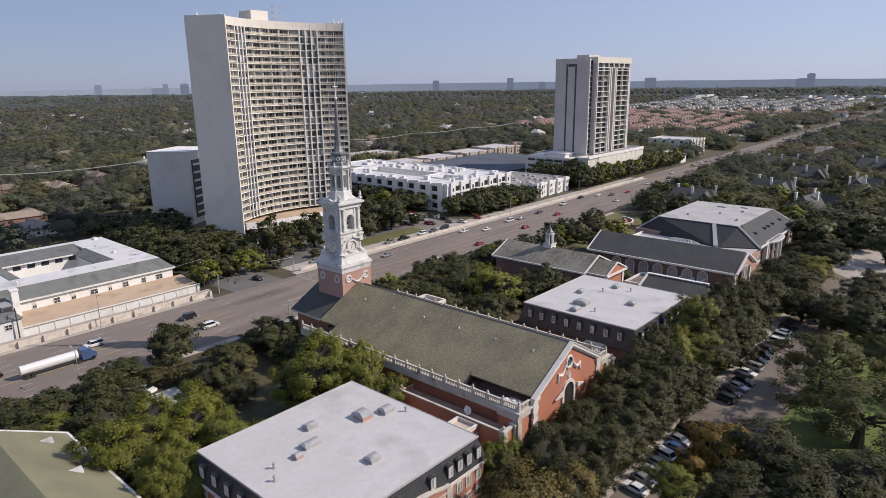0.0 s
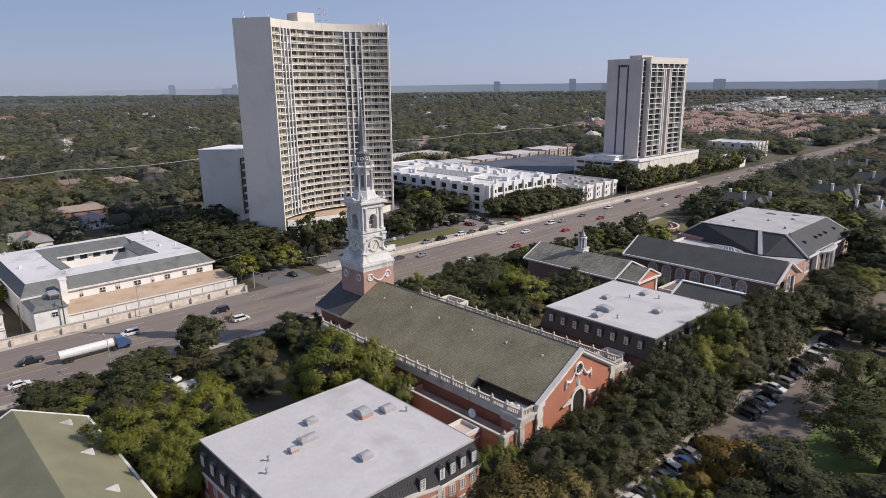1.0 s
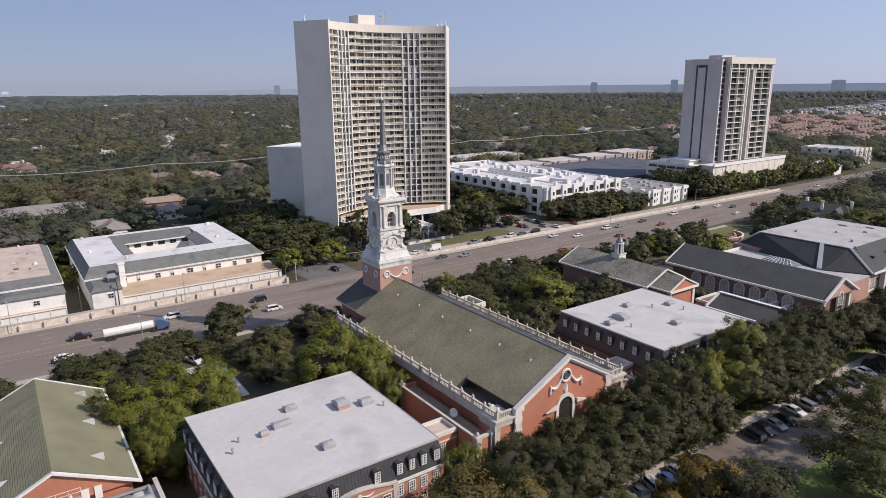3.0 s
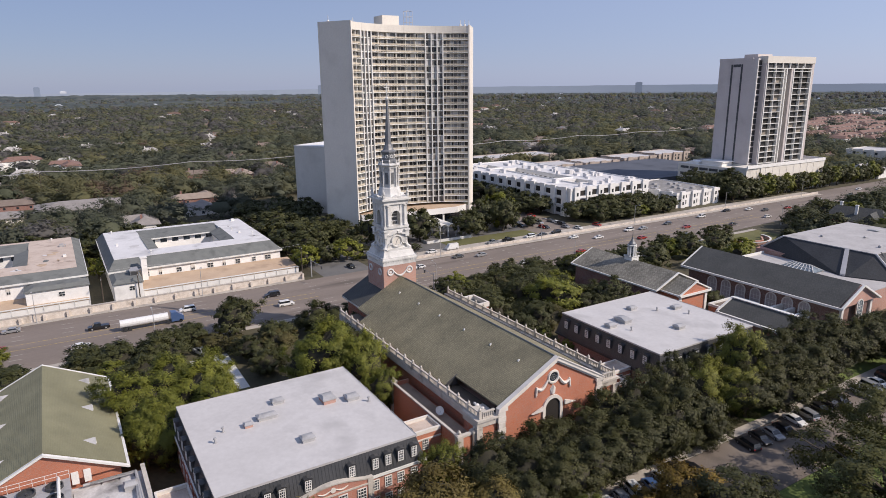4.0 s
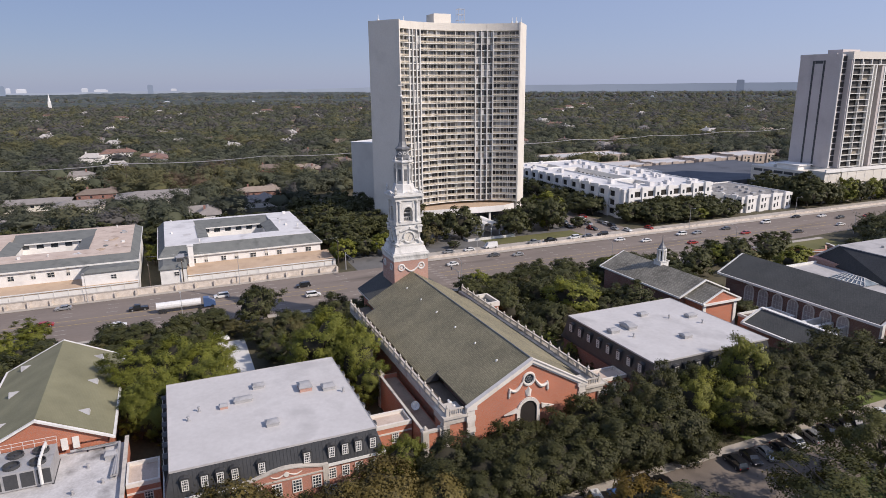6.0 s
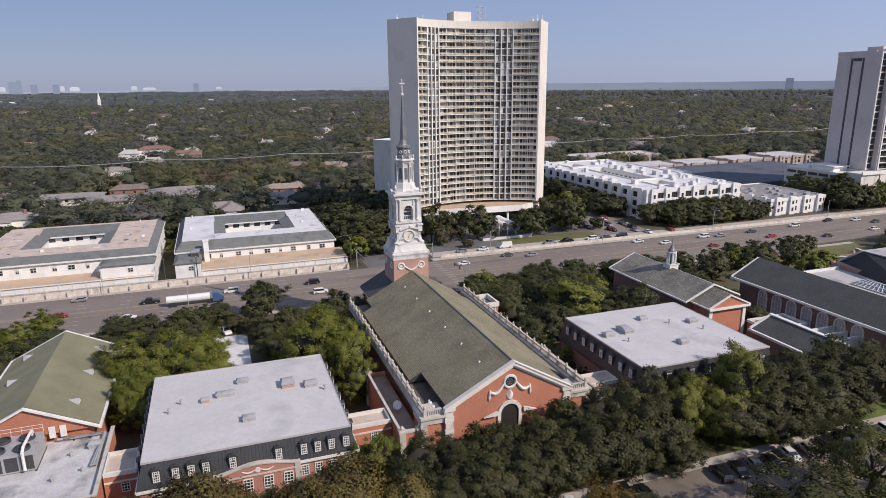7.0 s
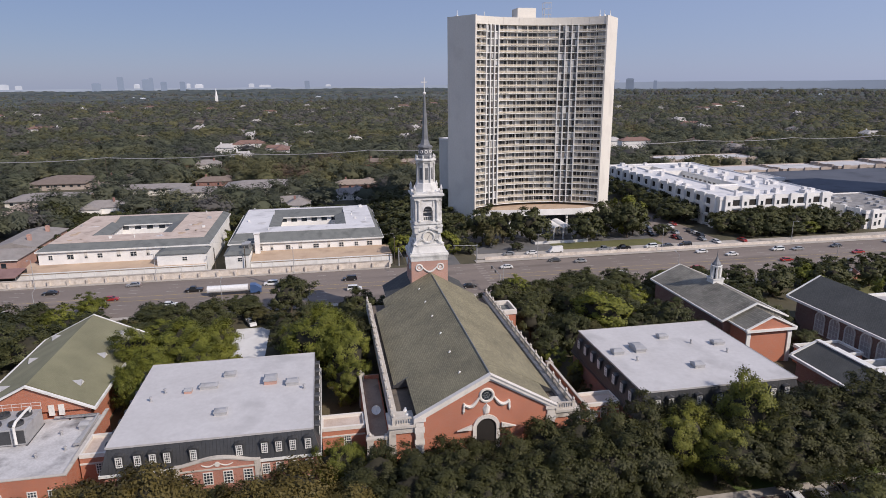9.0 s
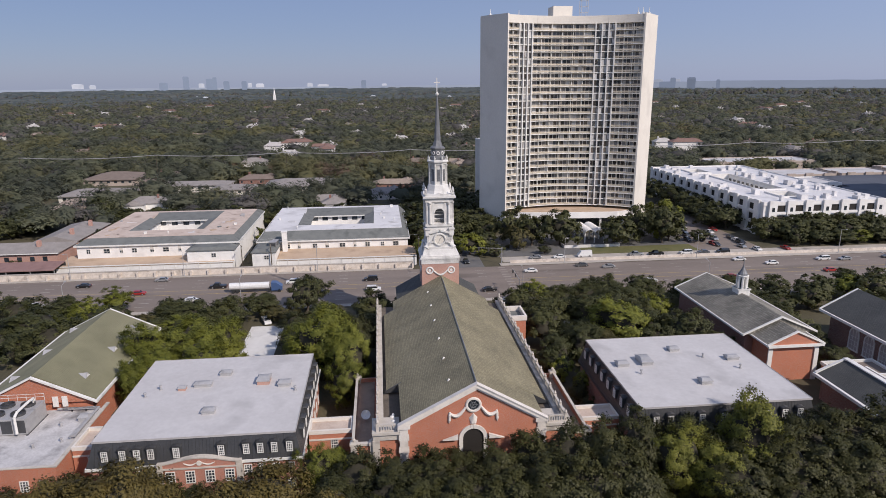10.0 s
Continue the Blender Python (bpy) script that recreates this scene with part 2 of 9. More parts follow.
LEAF_MID = foliage("mid_green_leaves", [(0.056, 0.064, 0.011), (0.126, 0.135, 0.020), (0.242, 0.240, 0.038)])
LEAF_BRONZE = foliage("bronze_green_leaves", [(0.050, 0.048, 0.016), (0.085, 0.078, 0.026), (0.130, 0.108, 0.036)])
LEAF_GOLD = foliage("autumn_gold_leaves", [(0.072, 0.055, 0.016), (0.126, 0.096, 0.026), (0.188, 0.150, 0.040)])
LEAF_AMBER = foliage("amber_leaves", [(0.105, 0.066, 0.014), (0.190, 0.124, 0.022), (0.270, 0.190, 0.034)])
LEAF_ROAD = foliage("roadside_oak_leaves", [(0.032, 0.038, 0.014), (0.059, 0.065, 0.022), (0.114, 0.115, 0.039)])

# ---- building helpers ----


def thing(name, loc=(0, 0, 0), label="", category="", group="", kind=""):
    ob = new(name)
    ob.location = loc
    ob.empty_display_size = 0.5
    return tagged(ob, label, category, group, kind)


def to_mesh(name, bm, material):
    me = bpy.data.meshes.new(name)
    bmesh.ops.recalc_face_normals(bm, faces=bm.faces)
    bm.to_mesh(me)
    bm.free()
    for mt in material if isinstance(material, (list, tuple)) else [material]:
        me.materials.append(mt)
    return me


def origin_of(ob):
    p = Vector()
    while ob:
        p += ob.location
        ob = ob.parent
    return p


def part(name, bm, material, parent, label=""):
    """One mesh, given in world places, as a part of a thing or of a part."""
    me = to_mesh(name, bm, material)
    ob = new(name, me)
    if parent:
        me.transform(Matrix.Translation(-origin_of(parent)))
        ob.parent = parent
    return tagged(ob, label)


def solid(name, bm, material, label="", category="", kind="", group=""):
    """One mesh that is a thing of its own."""
    return tagged(part(name, bm, material, None), label, category, group, kind)


def box(bm, x0, x1, y0, y1, z0, z1):
    vs = [bm.verts.new((x, y, z)) for x in (x0, x1) for y in (y0, y1) for z in (z0, z1)]
    for f in ((0, 1, 3, 2), (4, 6, 7, 5), (0, 4, 5, 1), (2, 3, 7, 6), (0, 2, 6, 4), (1, 5, 7, 3)):
        bm.faces.new([vs[i] for i in f])
    return vs


def boxes(*rows):
    bm = bmesh.new()
    for r in rows:
        box(bm, *r)
    return bm


def prism(bm, pts, z0, z1, inset=0.0):
    """An upright prism over a ring of (x, y), its top drawn in towards the middle by inset (a share)."""
    cx, cy = sum(p[0] for p in pts) / len(pts), sum(p[1] for p in pts) / len(pts)
    lo = [bm.verts.new((x, y, z0)) for x, y in pts]
    hi = [bm.verts.new((x + (cx - x) * inset, y + (cy - y) * inset, z1)) for x, y in pts]
    n = len(pts)
    for i in range(n):
        bm.faces.new((lo[i], lo[(i + 1) % n], hi[(i + 1) % n], hi[i]))
    bm.faces.new(lo[::-1]), bm.faces.new(hi)
    return hi


def plan_solid(bm, outer, holes, z0, z1):
    """An upright solid over a rectangle with rectangular holes cut right through it."""
    xs = sorted({outer[0], outer[1], *(h[0] for h in holes), *(h[1] for h in holes)})
    ys = sorted({outer[2], outer[3], *(h[2] for h in holes), *(h[3] for h in holes)})

    def filled(i, k):
        if not (0 <= i < len(xs) - 1 and 0 <= k < len(ys) - 1):
            return False
        x, y = (xs[i] + xs[i + 1]) / 2, (ys[k] + ys[k + 1]) / 2
        return not any(h[0] < x < h[1] and h[2] < y < h[3] for h in holes)

    def quad(*pts):
        bm.faces.new([bm.verts.new(p) for p in pts])
    for i in range(len(xs) - 1):
        for k in range(len(ys) - 1):
            if not filled(i, k):
                continue
            a, b, c, d = xs[i], xs[i + 1], ys[k], ys[k + 1]
            quad((a, c, z1), (b, c, z1), (b, d, z1), (a, d, z1)), quad((a, c, z0), (a, d, z0), (b, d, z0), (b, c, z0))
            if not filled(i - 1, k):
                quad((a, c, z0), (a, c, z1), (a, d, z1), (a, d, z0))
            if not filled(i + 1, k):
                quad((b, c, z0), (b, d, z0), (b, d, z1), (b, c, z1))
            if not filled(i, k - 1):
                quad((a, c, z0), (b, c, z0), (b, c, z1), (a, c, z1))
            if not filled(i, k + 1):
                quad((a, d, z0), (a, d, z1), (b, d, z1), (b, d, z0))
    bmesh.ops.remove_doubles(bm, verts=bm.verts[:], dist=0.001)


def ring(cx, cy, r, n, turn=0.0):
    return [(cx + r * math.cos(turn + math.tau * i / n), cy + r * math.sin(turn + math.tau * i / n)) for i in range(n)]


def lathe(bm, cx, cy, profile, n=12, turn=0.0):
    """A turned or faceted shaft: profile rows of (radius, z)."""
    rows = [[bm.verts.new((x, y, z)) for x, y in ring(cx, cy, max(r, 0.005), n, turn)] for r, z in profile]
    for a, b in zip(rows, rows[1:]):
        for i in range(n):
            bm.faces.new((a[i], a[(i + 1) % n], b[(i + 1) % n], b[i]))
    bm.faces.new(rows[0][::-1]), bm.faces.new(rows[-1])


def extrude_x(bm, pts, x0, x1):
    """A solid with the outline pts of (y, z), from x0 to x1."""
    a, b = [bm.verts.new((x0, y, z)) for y, z in pts], [bm.verts.new((x1, y, z)) for y, z in pts]
    n = len(pts)
    for i in range(n):
        bm.faces.new((a[i], a[(i + 1) % n], b[(i + 1) % n], b[i]))
    bm.faces.new(a[::-1]), bm.faces.new(b)


def extrude_y(bm, pts, y0, y1):
    a, b = [bm.verts.new((x, y0, z)) for x, z in pts], [bm.verts.new((x, y1, z)) for x, z in pts]
    n = len(pts)
    for i in range(n):
        bm.faces.new((a[i], a[(i + 1) % n], b[(i + 1) % n], b[i]))
    bm.faces.new(a[::-1]), bm.faces.new(b)


def sweep(bm, pts, radii, n=6):
    """One continuous round rail or cable through pts."""
    pts = [Vector(p) for p in pts]
    rows = []
    for i, p in enumerate(pts):
        d = (pts[min(i + 1, len(pts) - 1)] - pts[max(i - 1, 0)]).normalized()
        ref = Vector((0, 0, 1)) if abs(d.z) < 0.9 else Vector((1, 0, 0))
        u = d.cross(ref).normalized()
        v = d.cross(u)
        r = radii[i] if isinstance(radii, (list, tuple)) else radii
        rows.append([bm.verts.new(p + (u * math.cos(math.tau * k / n) + v * math.sin(math.tau * k / n)) * r) for k in range(n)])
    for a, b in zip(rows, rows[1:]):
        for k in range(n):
            bm.faces.new((a[k], a[(k + 1) % n], b[(k + 1) % n], b[k]))
    bm.faces.new(rows[0][::-1]), bm.faces.new(rows[-1])


def hull(bm, pts):
    vs = [bm.verts.new(p) for p in pts]
    bmesh.ops.convex_hull(bm, input=vs)


def tube(bm, a, b, r0, r1, n=6):
    a, b = Vector(a), Vector(b)
    d = (b - a).normalized()
    u = d.orthogonal().normalized()
    v = d.cross(u)
    rows = []
    for p, r in ((a, r0), (b, r1)):
        rows.append([bm.verts.new(p + (u * math.cos(math.tau * i / n) + v * math.sin(math.tau * i / n)) * r) for i in range(n)])
    for i in range(n):
        bm.faces.new((rows[0][i], rows[0][(i + 1) % n], rows[1][(i + 1) % n], rows[1][i]))
    bm.faces.new(rows[0][::-1]), bm.faces.new(rows[1])

# ---- ground, roads and pavements ----


def gh(x, y):
    """The height of the ground: level, with a sunken strip behind the retaining wall."""
    a = min(1.0, max(0.0, (-188.5 - x) / 2.0))
    b = min(1.0, max(0.0, (104.0 - y) / 6.0))
    c = min(1.0, max(0.0, (x + 300.0) / 20.0))
    return -2.6 * a * b * c


def ground_sheet():
    xs = [-4950, -3000, -1500, -800, -500, -320, -300, -280, -250, -220, -200, -194, -190.5, -188.5, -186, -150, -100, -50, 0, 50, 150, 500, 1500, 4950]
    ys = [-4950, -2500, -1000, -300, -100, -40, 0, 40, 80, 98, 101, 104, 130, 180, 250, 350, 500, 800, 1500, 3000, 4950]
    bm = bmesh.new()
    grid = [[bm.verts.new((x, y, gh(x, y))) for y in ys] for x in xs]
    for i in range(len(xs) - 1):
        for j in range(len(ys) - 1):
            bm.faces.new((grid[i][j], grid[i + 1][j], grid[i + 1][j + 1], grid[i][j + 1]))
    return solid("ground", bm, SOIL, "dry yard soil and leaf litter under the trees", "ground", "structure")


ground_sheet()


def slab(name, pts, z, material, label, category="pavement", depth=0.12, z_low=None):
    bm = bmesh.new()
    prism(bm, pts, z - depth if z_low is None else z_low, z)
    return solid(name, bm, material, label, category, "structure")


def rect(x0, x1, y0, y1):
    return [(x0, y0), (x1, y0), (x1, y1), (x0, y1)]


ROAD_E, ROAD_W = -150.0, -184.6
slab("road", [(ROAD_W, -600), (ROAD_E, -600), (ROAD_E, 240), (-158, 400), (-172, 900), (-192, 1700), (-212, 1700), (-199, 900), (-193, 420), (ROAD_W, 240)], 0.03, ROAD,
     "wide worn divided highway with faded lane lines", "road")
slab("road", rect(-228, ROAD_W - 0.02, 105, 124), 0.034, ASPHALT, "side street joining the highway at the crossing", "road")
slab("road", rect(-197, -190, 132, 420), 0.03, CONCRETE, "narrow frontage lane beside the highway", "road")
slab("road", rect(-275, -197.1, 212, 238), 0.03, ROAD, "car park drive beside the tower", "road")
slab("parking_lot", rect(-40.6, -26.5, 60, 330), 0.03, LOT, "sunlit brown concrete parking lot with a drive", "parking lot")
slab("pavement", rect(-42.7, -40.7, 60, 230), 0.13, CONCRETE, "concrete kerb walk along the parking lot")
slab("pavement", rect(-149.9, -147.6, -200, 300), 0.15, CONCRETE, "concrete kerb and sidewalk along the highway")
slab("pavement", rect(-188.3, -184.7, 130, 420), 0.25, CONCRETE, "concrete verge kerb between highway and frontage lane")
slab("plaza", rect(-134, -112, 50.5, 59.5), 0.06, PALE_STONE, "pale stone garden plaza between the trees", "plaza")
slab("pavement", rect(-147.4, -142, 210, 226), 0.05, ASPHALT, "asphalt driveway apron at the highway", "pavement")
slab("lawn", rect(-207, -197.3, 166, 212), 0.05, GRASS, "sunlit lawn in front of the tower", "lawn", 0.05)
slab("parking_lot", [(-232, 131), (-197.3, 131), (-197.3, 165.98), (-207.02, 165.98), (-207.02, 212), (-232, 212)], 0.04, ASPHALT, "shaded asphalt forecourt of the tower", "parking lot")
slab("lawn", rect(-147.4, -136, 170, 204.8), 0.05, GRASS, "grass verge by the highway", "lawn", 0.05)
slab("lawn", rect(-147.4, -119, 228.2, 300), 0.05, GRASS, "grass lawn round the garden wall", "lawn", 0.05)
slab("pavement", [(-43, 252), (-34, 245), (-16, 264), (-16, 292), (-44, 292)], 0.07, CONCRETE, "pale concrete forecourt drive beyond the lot")
slab("lawn", rect(-26.4, 20, 90, 239), 0.05, LAWN, "mown grass under the oak", "lawn", 0.05)
slab("lawn", rect(-46.3, -42.8, 140, 196), 0.06, LAWN, "bright green strip of lawn along the kerb walk", "lawn", 0.05)
slab("lawn", rect(-57, -46.4, 60, 220), 0.05, GRASS, "grass strip in front of the church", "lawn", 0.05)


def lane_lines():
    bm = bmesh.new()
    for x in (-154.5, -158, -161.5, -173, -176.5, -180.5):
        y = -180.0
        while y < 330:
            box(bm, x - 0.08, x + 0.08, y, y + 3.0, 0.028, 0.036)
            y += 12.0
    solid("lane_line", bm, LINE_WHITE, "faded white dashed lane lines on the highway", "road marking", "stuff")
    bm = bmesh.new()
    for x in (-165.2, -169.3):
        for y0, y1 in ((-190, 96), (130, 330)):
            box(bm, x - 0.07, x + 0.07, y0, y1, 0.028, 0.036)
    solid("lane_line", bm, LINE_YELLOW, "worn yellow lines of the centre turn lane", "road marking", "stuff")
    bm = bmesh.new()
    for y0 in (128.5,):
        for i in range(12):
            box(bm, -183.5 + i * 2.8, -182.4 + i * 2.8, y0, y0 + 2.6, 0.028, 0.036)
    solid("crosswalk", bm, LINE_FADED, "worn white crosswalk bars at the crossing", "road marking", "stuff")


lane_lines()

# ---- windows shared by many walls ----
SHARED = {}


def sash_mesh(w, h, nx, nz, depth=0.1):
    key = ("sash", w, h, nx, nz)
    if key not in SHARED:
        bm = bmesh.new()
        b, m = 0.13, 0.042
        cols, rows = [-w / 2 + w * i / nx for i in range(nx + 1)], [-h / 2 + h * i / nz for i in range(nz + 1)]
        holes = [(cols[i] + (b if i == 0 else m), cols[i + 1] - (b if i == nx - 1 else m), rows[k] + (b if k == 0 else m), rows[k + 1] - (b if k == nz - 1 else m)) for i in range(nx) for k in range(nz)]
        plan_solid(bm, (-w / 2, w / 2, -h / 2, h / 2), holes, -0.05, depth)
        bm.transform(Matrix.Rotation(math.pi / 2, 4, "X"))
        pane = bmesh.new()
        box(pane, -w / 2 + 0.05, w / 2 - 0.05, -depth * 0.35, 0.06, -h / 2 + 0.05, h / 2 - 0.05)
        SHARED[key] = (to_mesh("window", bm, WHITE_TRIM), to_mesh("pane", pane, GLASS))
    return SHARED[key]


TURNS = {"+x": 90, "-y": 0, "+y": 180, "-x": -90}


def window(parent, x, y, z, w, h, face, nx=2, nz=4, label="white sash window", glass=None):
    me, pane = sash_mesh(w, h, nx, nz)
    ob = new("window", me)
    ob.parent = parent
    ob.location = Vector((x, y, z)) - origin_of(parent)
    ob.rotation_euler.z = radians(TURNS[face] if isinstance(face, str) else face)
    tagged(ob, label)
    po = new("pane", pane)
    po.parent = ob
    return ob


# ---- church ----
CX0, CX1, CY = -118.5, -57.8, 101.4
church = thing("church", (-88, CY, 0), "orange brick church with a long slate gable roof", "church")


RY = CY + 0.55


def church_body():
    bm = bmesh.new()
    extrude_x(bm, [(89.7, 0), (113.1, 0), (113.1, 10.6), (RY, 17.05), (89.7, 10.6)], CX1 - 0.5, CX1)
    part("gable_wall", bm, BRICK, church, "orange brick front gable wall")
    part("side_wall", boxes((CX0, CX1 - 0.5, 86.4, 116.4, 0, 8.4)), BRICK, church, "brick side walls of the nave")
    # roof slopes
    for s, nm in ((-1, "north"), (1, "south")):
        bm = bmesh.new()
        def strip(x0, x1, half):
            pts = [(RY, 17.55), (CY + s * half, 17.5 - 0.548 * half), (CY + s * half, 17.5 - 0.548 * half - 0.25), (RY, 17.3)]
            extrude_x(bm, pts, x0, x1)
        strip(CX0 - 0.5, -113, 12.0)
        xn = -72.5 if s < 0 else -65.5
        strip(-112.99, xn, 14.3)
        strip(xn + 0.01, CX1 - 0.35, 12.0)
        part("roof_slope", bm, SLATE_X, church, "weathered olive-grey slate roof slope")
    bm = bmesh.new()
    tube(bm, (CX0 + 2, RY, 17.56), (CX1 - 0.3, RY, 17.56), 0.13, 0.13, 8)
    part("ridge_cap", bm, LEAD, church)
    # gable ends of the wider middle roof
    for x0_ in (-65.5, -113.0):
        for s in (-1, 1):
            x = -72.5 if s < 0 and x0_ > -100 else x0_
            bm = bmesh.new()
            pts = [(CY + s * 11.5, 11.2), (CY + s * 14.4, 9.6), (CY + s * 14.4, 9.2), (CY + s * 11.5, 9.2)]
            extrude_x(bm, pts, x - 0.12, x + 0.12)
            part("roof_cheek", bm, SEAM_METAL, church)
    # raking cornice
    for s in (-1, 1):
        bm = bmesh.new()
        for d0, d1, proud in ((-0.55, 0.12, 0.55), (-0.95, -0.55, 0.3), (0.12, 0.3, 0.7)):
            pts = [(RY, 17.45 + d0), (RY, 17.45 + d1), (CY + s * 12.6, 17.45 - 0.548 * 12.6 + d1), (CY + s * 12.6, 17.45 - 0.548 * 12.6 + d0)]
            extrude_x(bm, pts, CX1 - 0.3, CX1 + proud)
        part("raking_cornice", bm, STONE, church, "pale stone raking cornice")
        # corner pier with quoins
        y0 = CY + s * 11.6
        bm = bmesh.new()
        for k in range(9):
            wdt = 0.85 if k % 2 else 0.7
            box(bm, CX1 - 0.2, CX1 + 0.28, y0 - wdt, y0 + wdt, 0.0 + k * 1.13, 1.05 + k * 1.13)
        box(bm, CX1 - 0.2, CX1 + 0.2, y0 - 0.65, y0 + 0.65, 0, 10.2)
        box(bm, CX1 - 0.3, CX1 + 0.5, y0 - 1.05, y0 + 1.05, 10.1, 10.75)
        part("quoin_pier", bm, STONE, church, "stone quoin corner pier")
        # outer bay beside the gable with its entablature
        ya, yb = sorted((CY + s * 12.6, CY + s * 16.6))
        part("bay_wall", boxes((CX1 - 4.5, CX1 - 0.4, ya, yb, 0, 8.0)), BRICK, church)
        part("bay_cornice", boxes((CX1 - 4.7, CX1 - 0.1, ya - 0.1, yb + 0.1, 8.0, 9.1), (CX1 - 4.9, CX1 + 0.25, ya - 0.25, yb + 0.35, 9.1, 9.55), (CX1 - 1.1, CX1 + 0.05, CY + s * 16.2 - 0.6, CY + s * 16.2 + 0.6, 0, 8.0)), WORN_STONE, church)
    # side entablatures, gutters behind the balustrades
    for s in (-1, 1):
        ya, yb = sorted((CY + s * 14.9, CY + s * 16.2))
        part("entablature", boxes((CX0 - 2.5, CX1 - 4.9, ya, yb, 8.1, 9.5)), WORN_STONE, church, "weathered stone entablature under the balustrade")
        ya, yb = sorted((CY + s * 11.0, CY + s * 15.6))
        part("gutter_roof", boxes((CX0 - 2.5, CX1 - 0.6, ya, yb, 8.41, 8.75)), SHADED_FELT, church)


church_body()


def baluster_run(x0, x1, y, z, face):
    """A balustrade along x at y: rails, posts with urns, and small balusters."""
    thing_ = thing("balustrade", ((x0 + x1) / 2, y, z), "weathered stone balustrade with urn finials along the roof edge", "balustrade", "church roof balustrades")
    part("bottom_rail", boxes((x0, x1, y - 0.18, y + 0.18, z, z + 0.2)), WORN_STONE, thing_)
    part("top_rail", boxes((x0, x1, y - 0.2, y + 0.2, z + 1.05, z + 1.25)), WORN_STONE, thing_)
    n = max(2, round((x1 - x0) / 3.4))
    post = None
    for i in range(n + 1):
        x = x0 + (x1 - x0) * i / n
        if post is None:
            bm = boxes((-0.27, 0.27, -0.27, 0.27, 0, 1.35))
            lathe(bm, 0, 0, [(0.1, 1.35), (0.24, 1.5), (0.26, 1.7), (0.12, 1.9), (0.05, 2.1)], 8)
            post = to_mesh("post", bm, WORN_STONE)
        ob = new("post", post)
        ob.parent, ob.location = thing_, Vector((x, y, z)) - thing_.location
    bm = bmesh.new()
    m = int((x1 - x0) / 0.42)
    for i in range(m):
        x = x0 + 0.2 + i * 0.42
        box(bm, x - 0.08, x + 0.08, y - 0.08, y + 0.08, z + 0.2, z + 1.05)
    tagged(part("baluster", bm, WORN_STONE, thing_), "", "", "", "stuff")
    return thing_


for s in (-1, 1):
    baluster_run(CX0 - 2.0, CX1 - 0.5, CY + s * 15.9, 9.56, s)


def cross_rail(x, y0, y1, z):
    t_ = thing("balustrade", (x, (y0 + y1) / 2, z), "short stone balustrade across the roof corner", "balustrade", "church roof balustrades")
    part("bottom_rail", boxes((x - 0.18, x + 0.18, y0, y1, z, z + 0.2)), WORN_STONE, t_)
    part("top_rail", boxes((x - 0.2, x + 0.2, y0, y1, z + 1.05, z + 1.25)), WORN_STONE, t_)
    n = int((y1 - y0) / 0.42)
    for i in range(n):
        y = y0 + 0.2 + i * 0.42
        part("baluster", boxes((x - 0.09, x + 0.09, y - 0.09, y + 0.09, z + 0.2, z + 1.05)), WORN_STONE, t_)


cross_rail(CX1 - 0.35, CY - 15.5, CY - 12.9, 9.56)
cross_rail(CX1 - 0.35, CY + 12.9, CY + 15.5, 9.56)


def torus_x(bm, x, y, z, R, r, n=24, m=6):
    rows = []
    for i in range(n):
        a = math.tau * i / n
        rows.append([bm.verts.new((x + r * math.sin(math.tau * j / m), y + (R + r * math.cos(math.tau * j / m)) * math.cos(a), z + (R + r * math.cos(math.tau * j / m)) * math.sin(a))) for j in range(m)])
    for i in range(n):
        for j in range(m):
            bm.faces.new((rows[i][j], rows[(i + 1) % n][j], rows[(i + 1) % n][(j + 1) % m], rows[i][(j + 1) % m]))


def disc_x(bm, x0, x1, y, z, r, n=20):
    a = [bm.verts.new((x0, y + r * math.cos(math.tau * i / n), z + r * math.sin(math.tau * i / n))) for i in range(n)]
    b = [bm.verts.new((x1, y + r * math.cos(math.tau * i / n), z + r * math.sin(math.tau * i / n))) for i in range(n)]
    for i in range(n):
        bm.faces.new((a[i], a[(i + 1) % n], b[(i + 1) % n], b[i]))
    bm.faces.new(a[::-1]), bm.faces.new(b)


def swag(bm, x, pts, r=0.22):
    """A hanging garland through rows of (y, z)."""
    rad = [r * (0.7 + 0.6 * math.sin(math.pi * i / (len(pts) - 1))) for i in range(len(pts))]
    sweep(bm, [(x, *p) for p in pts], rad, 6)


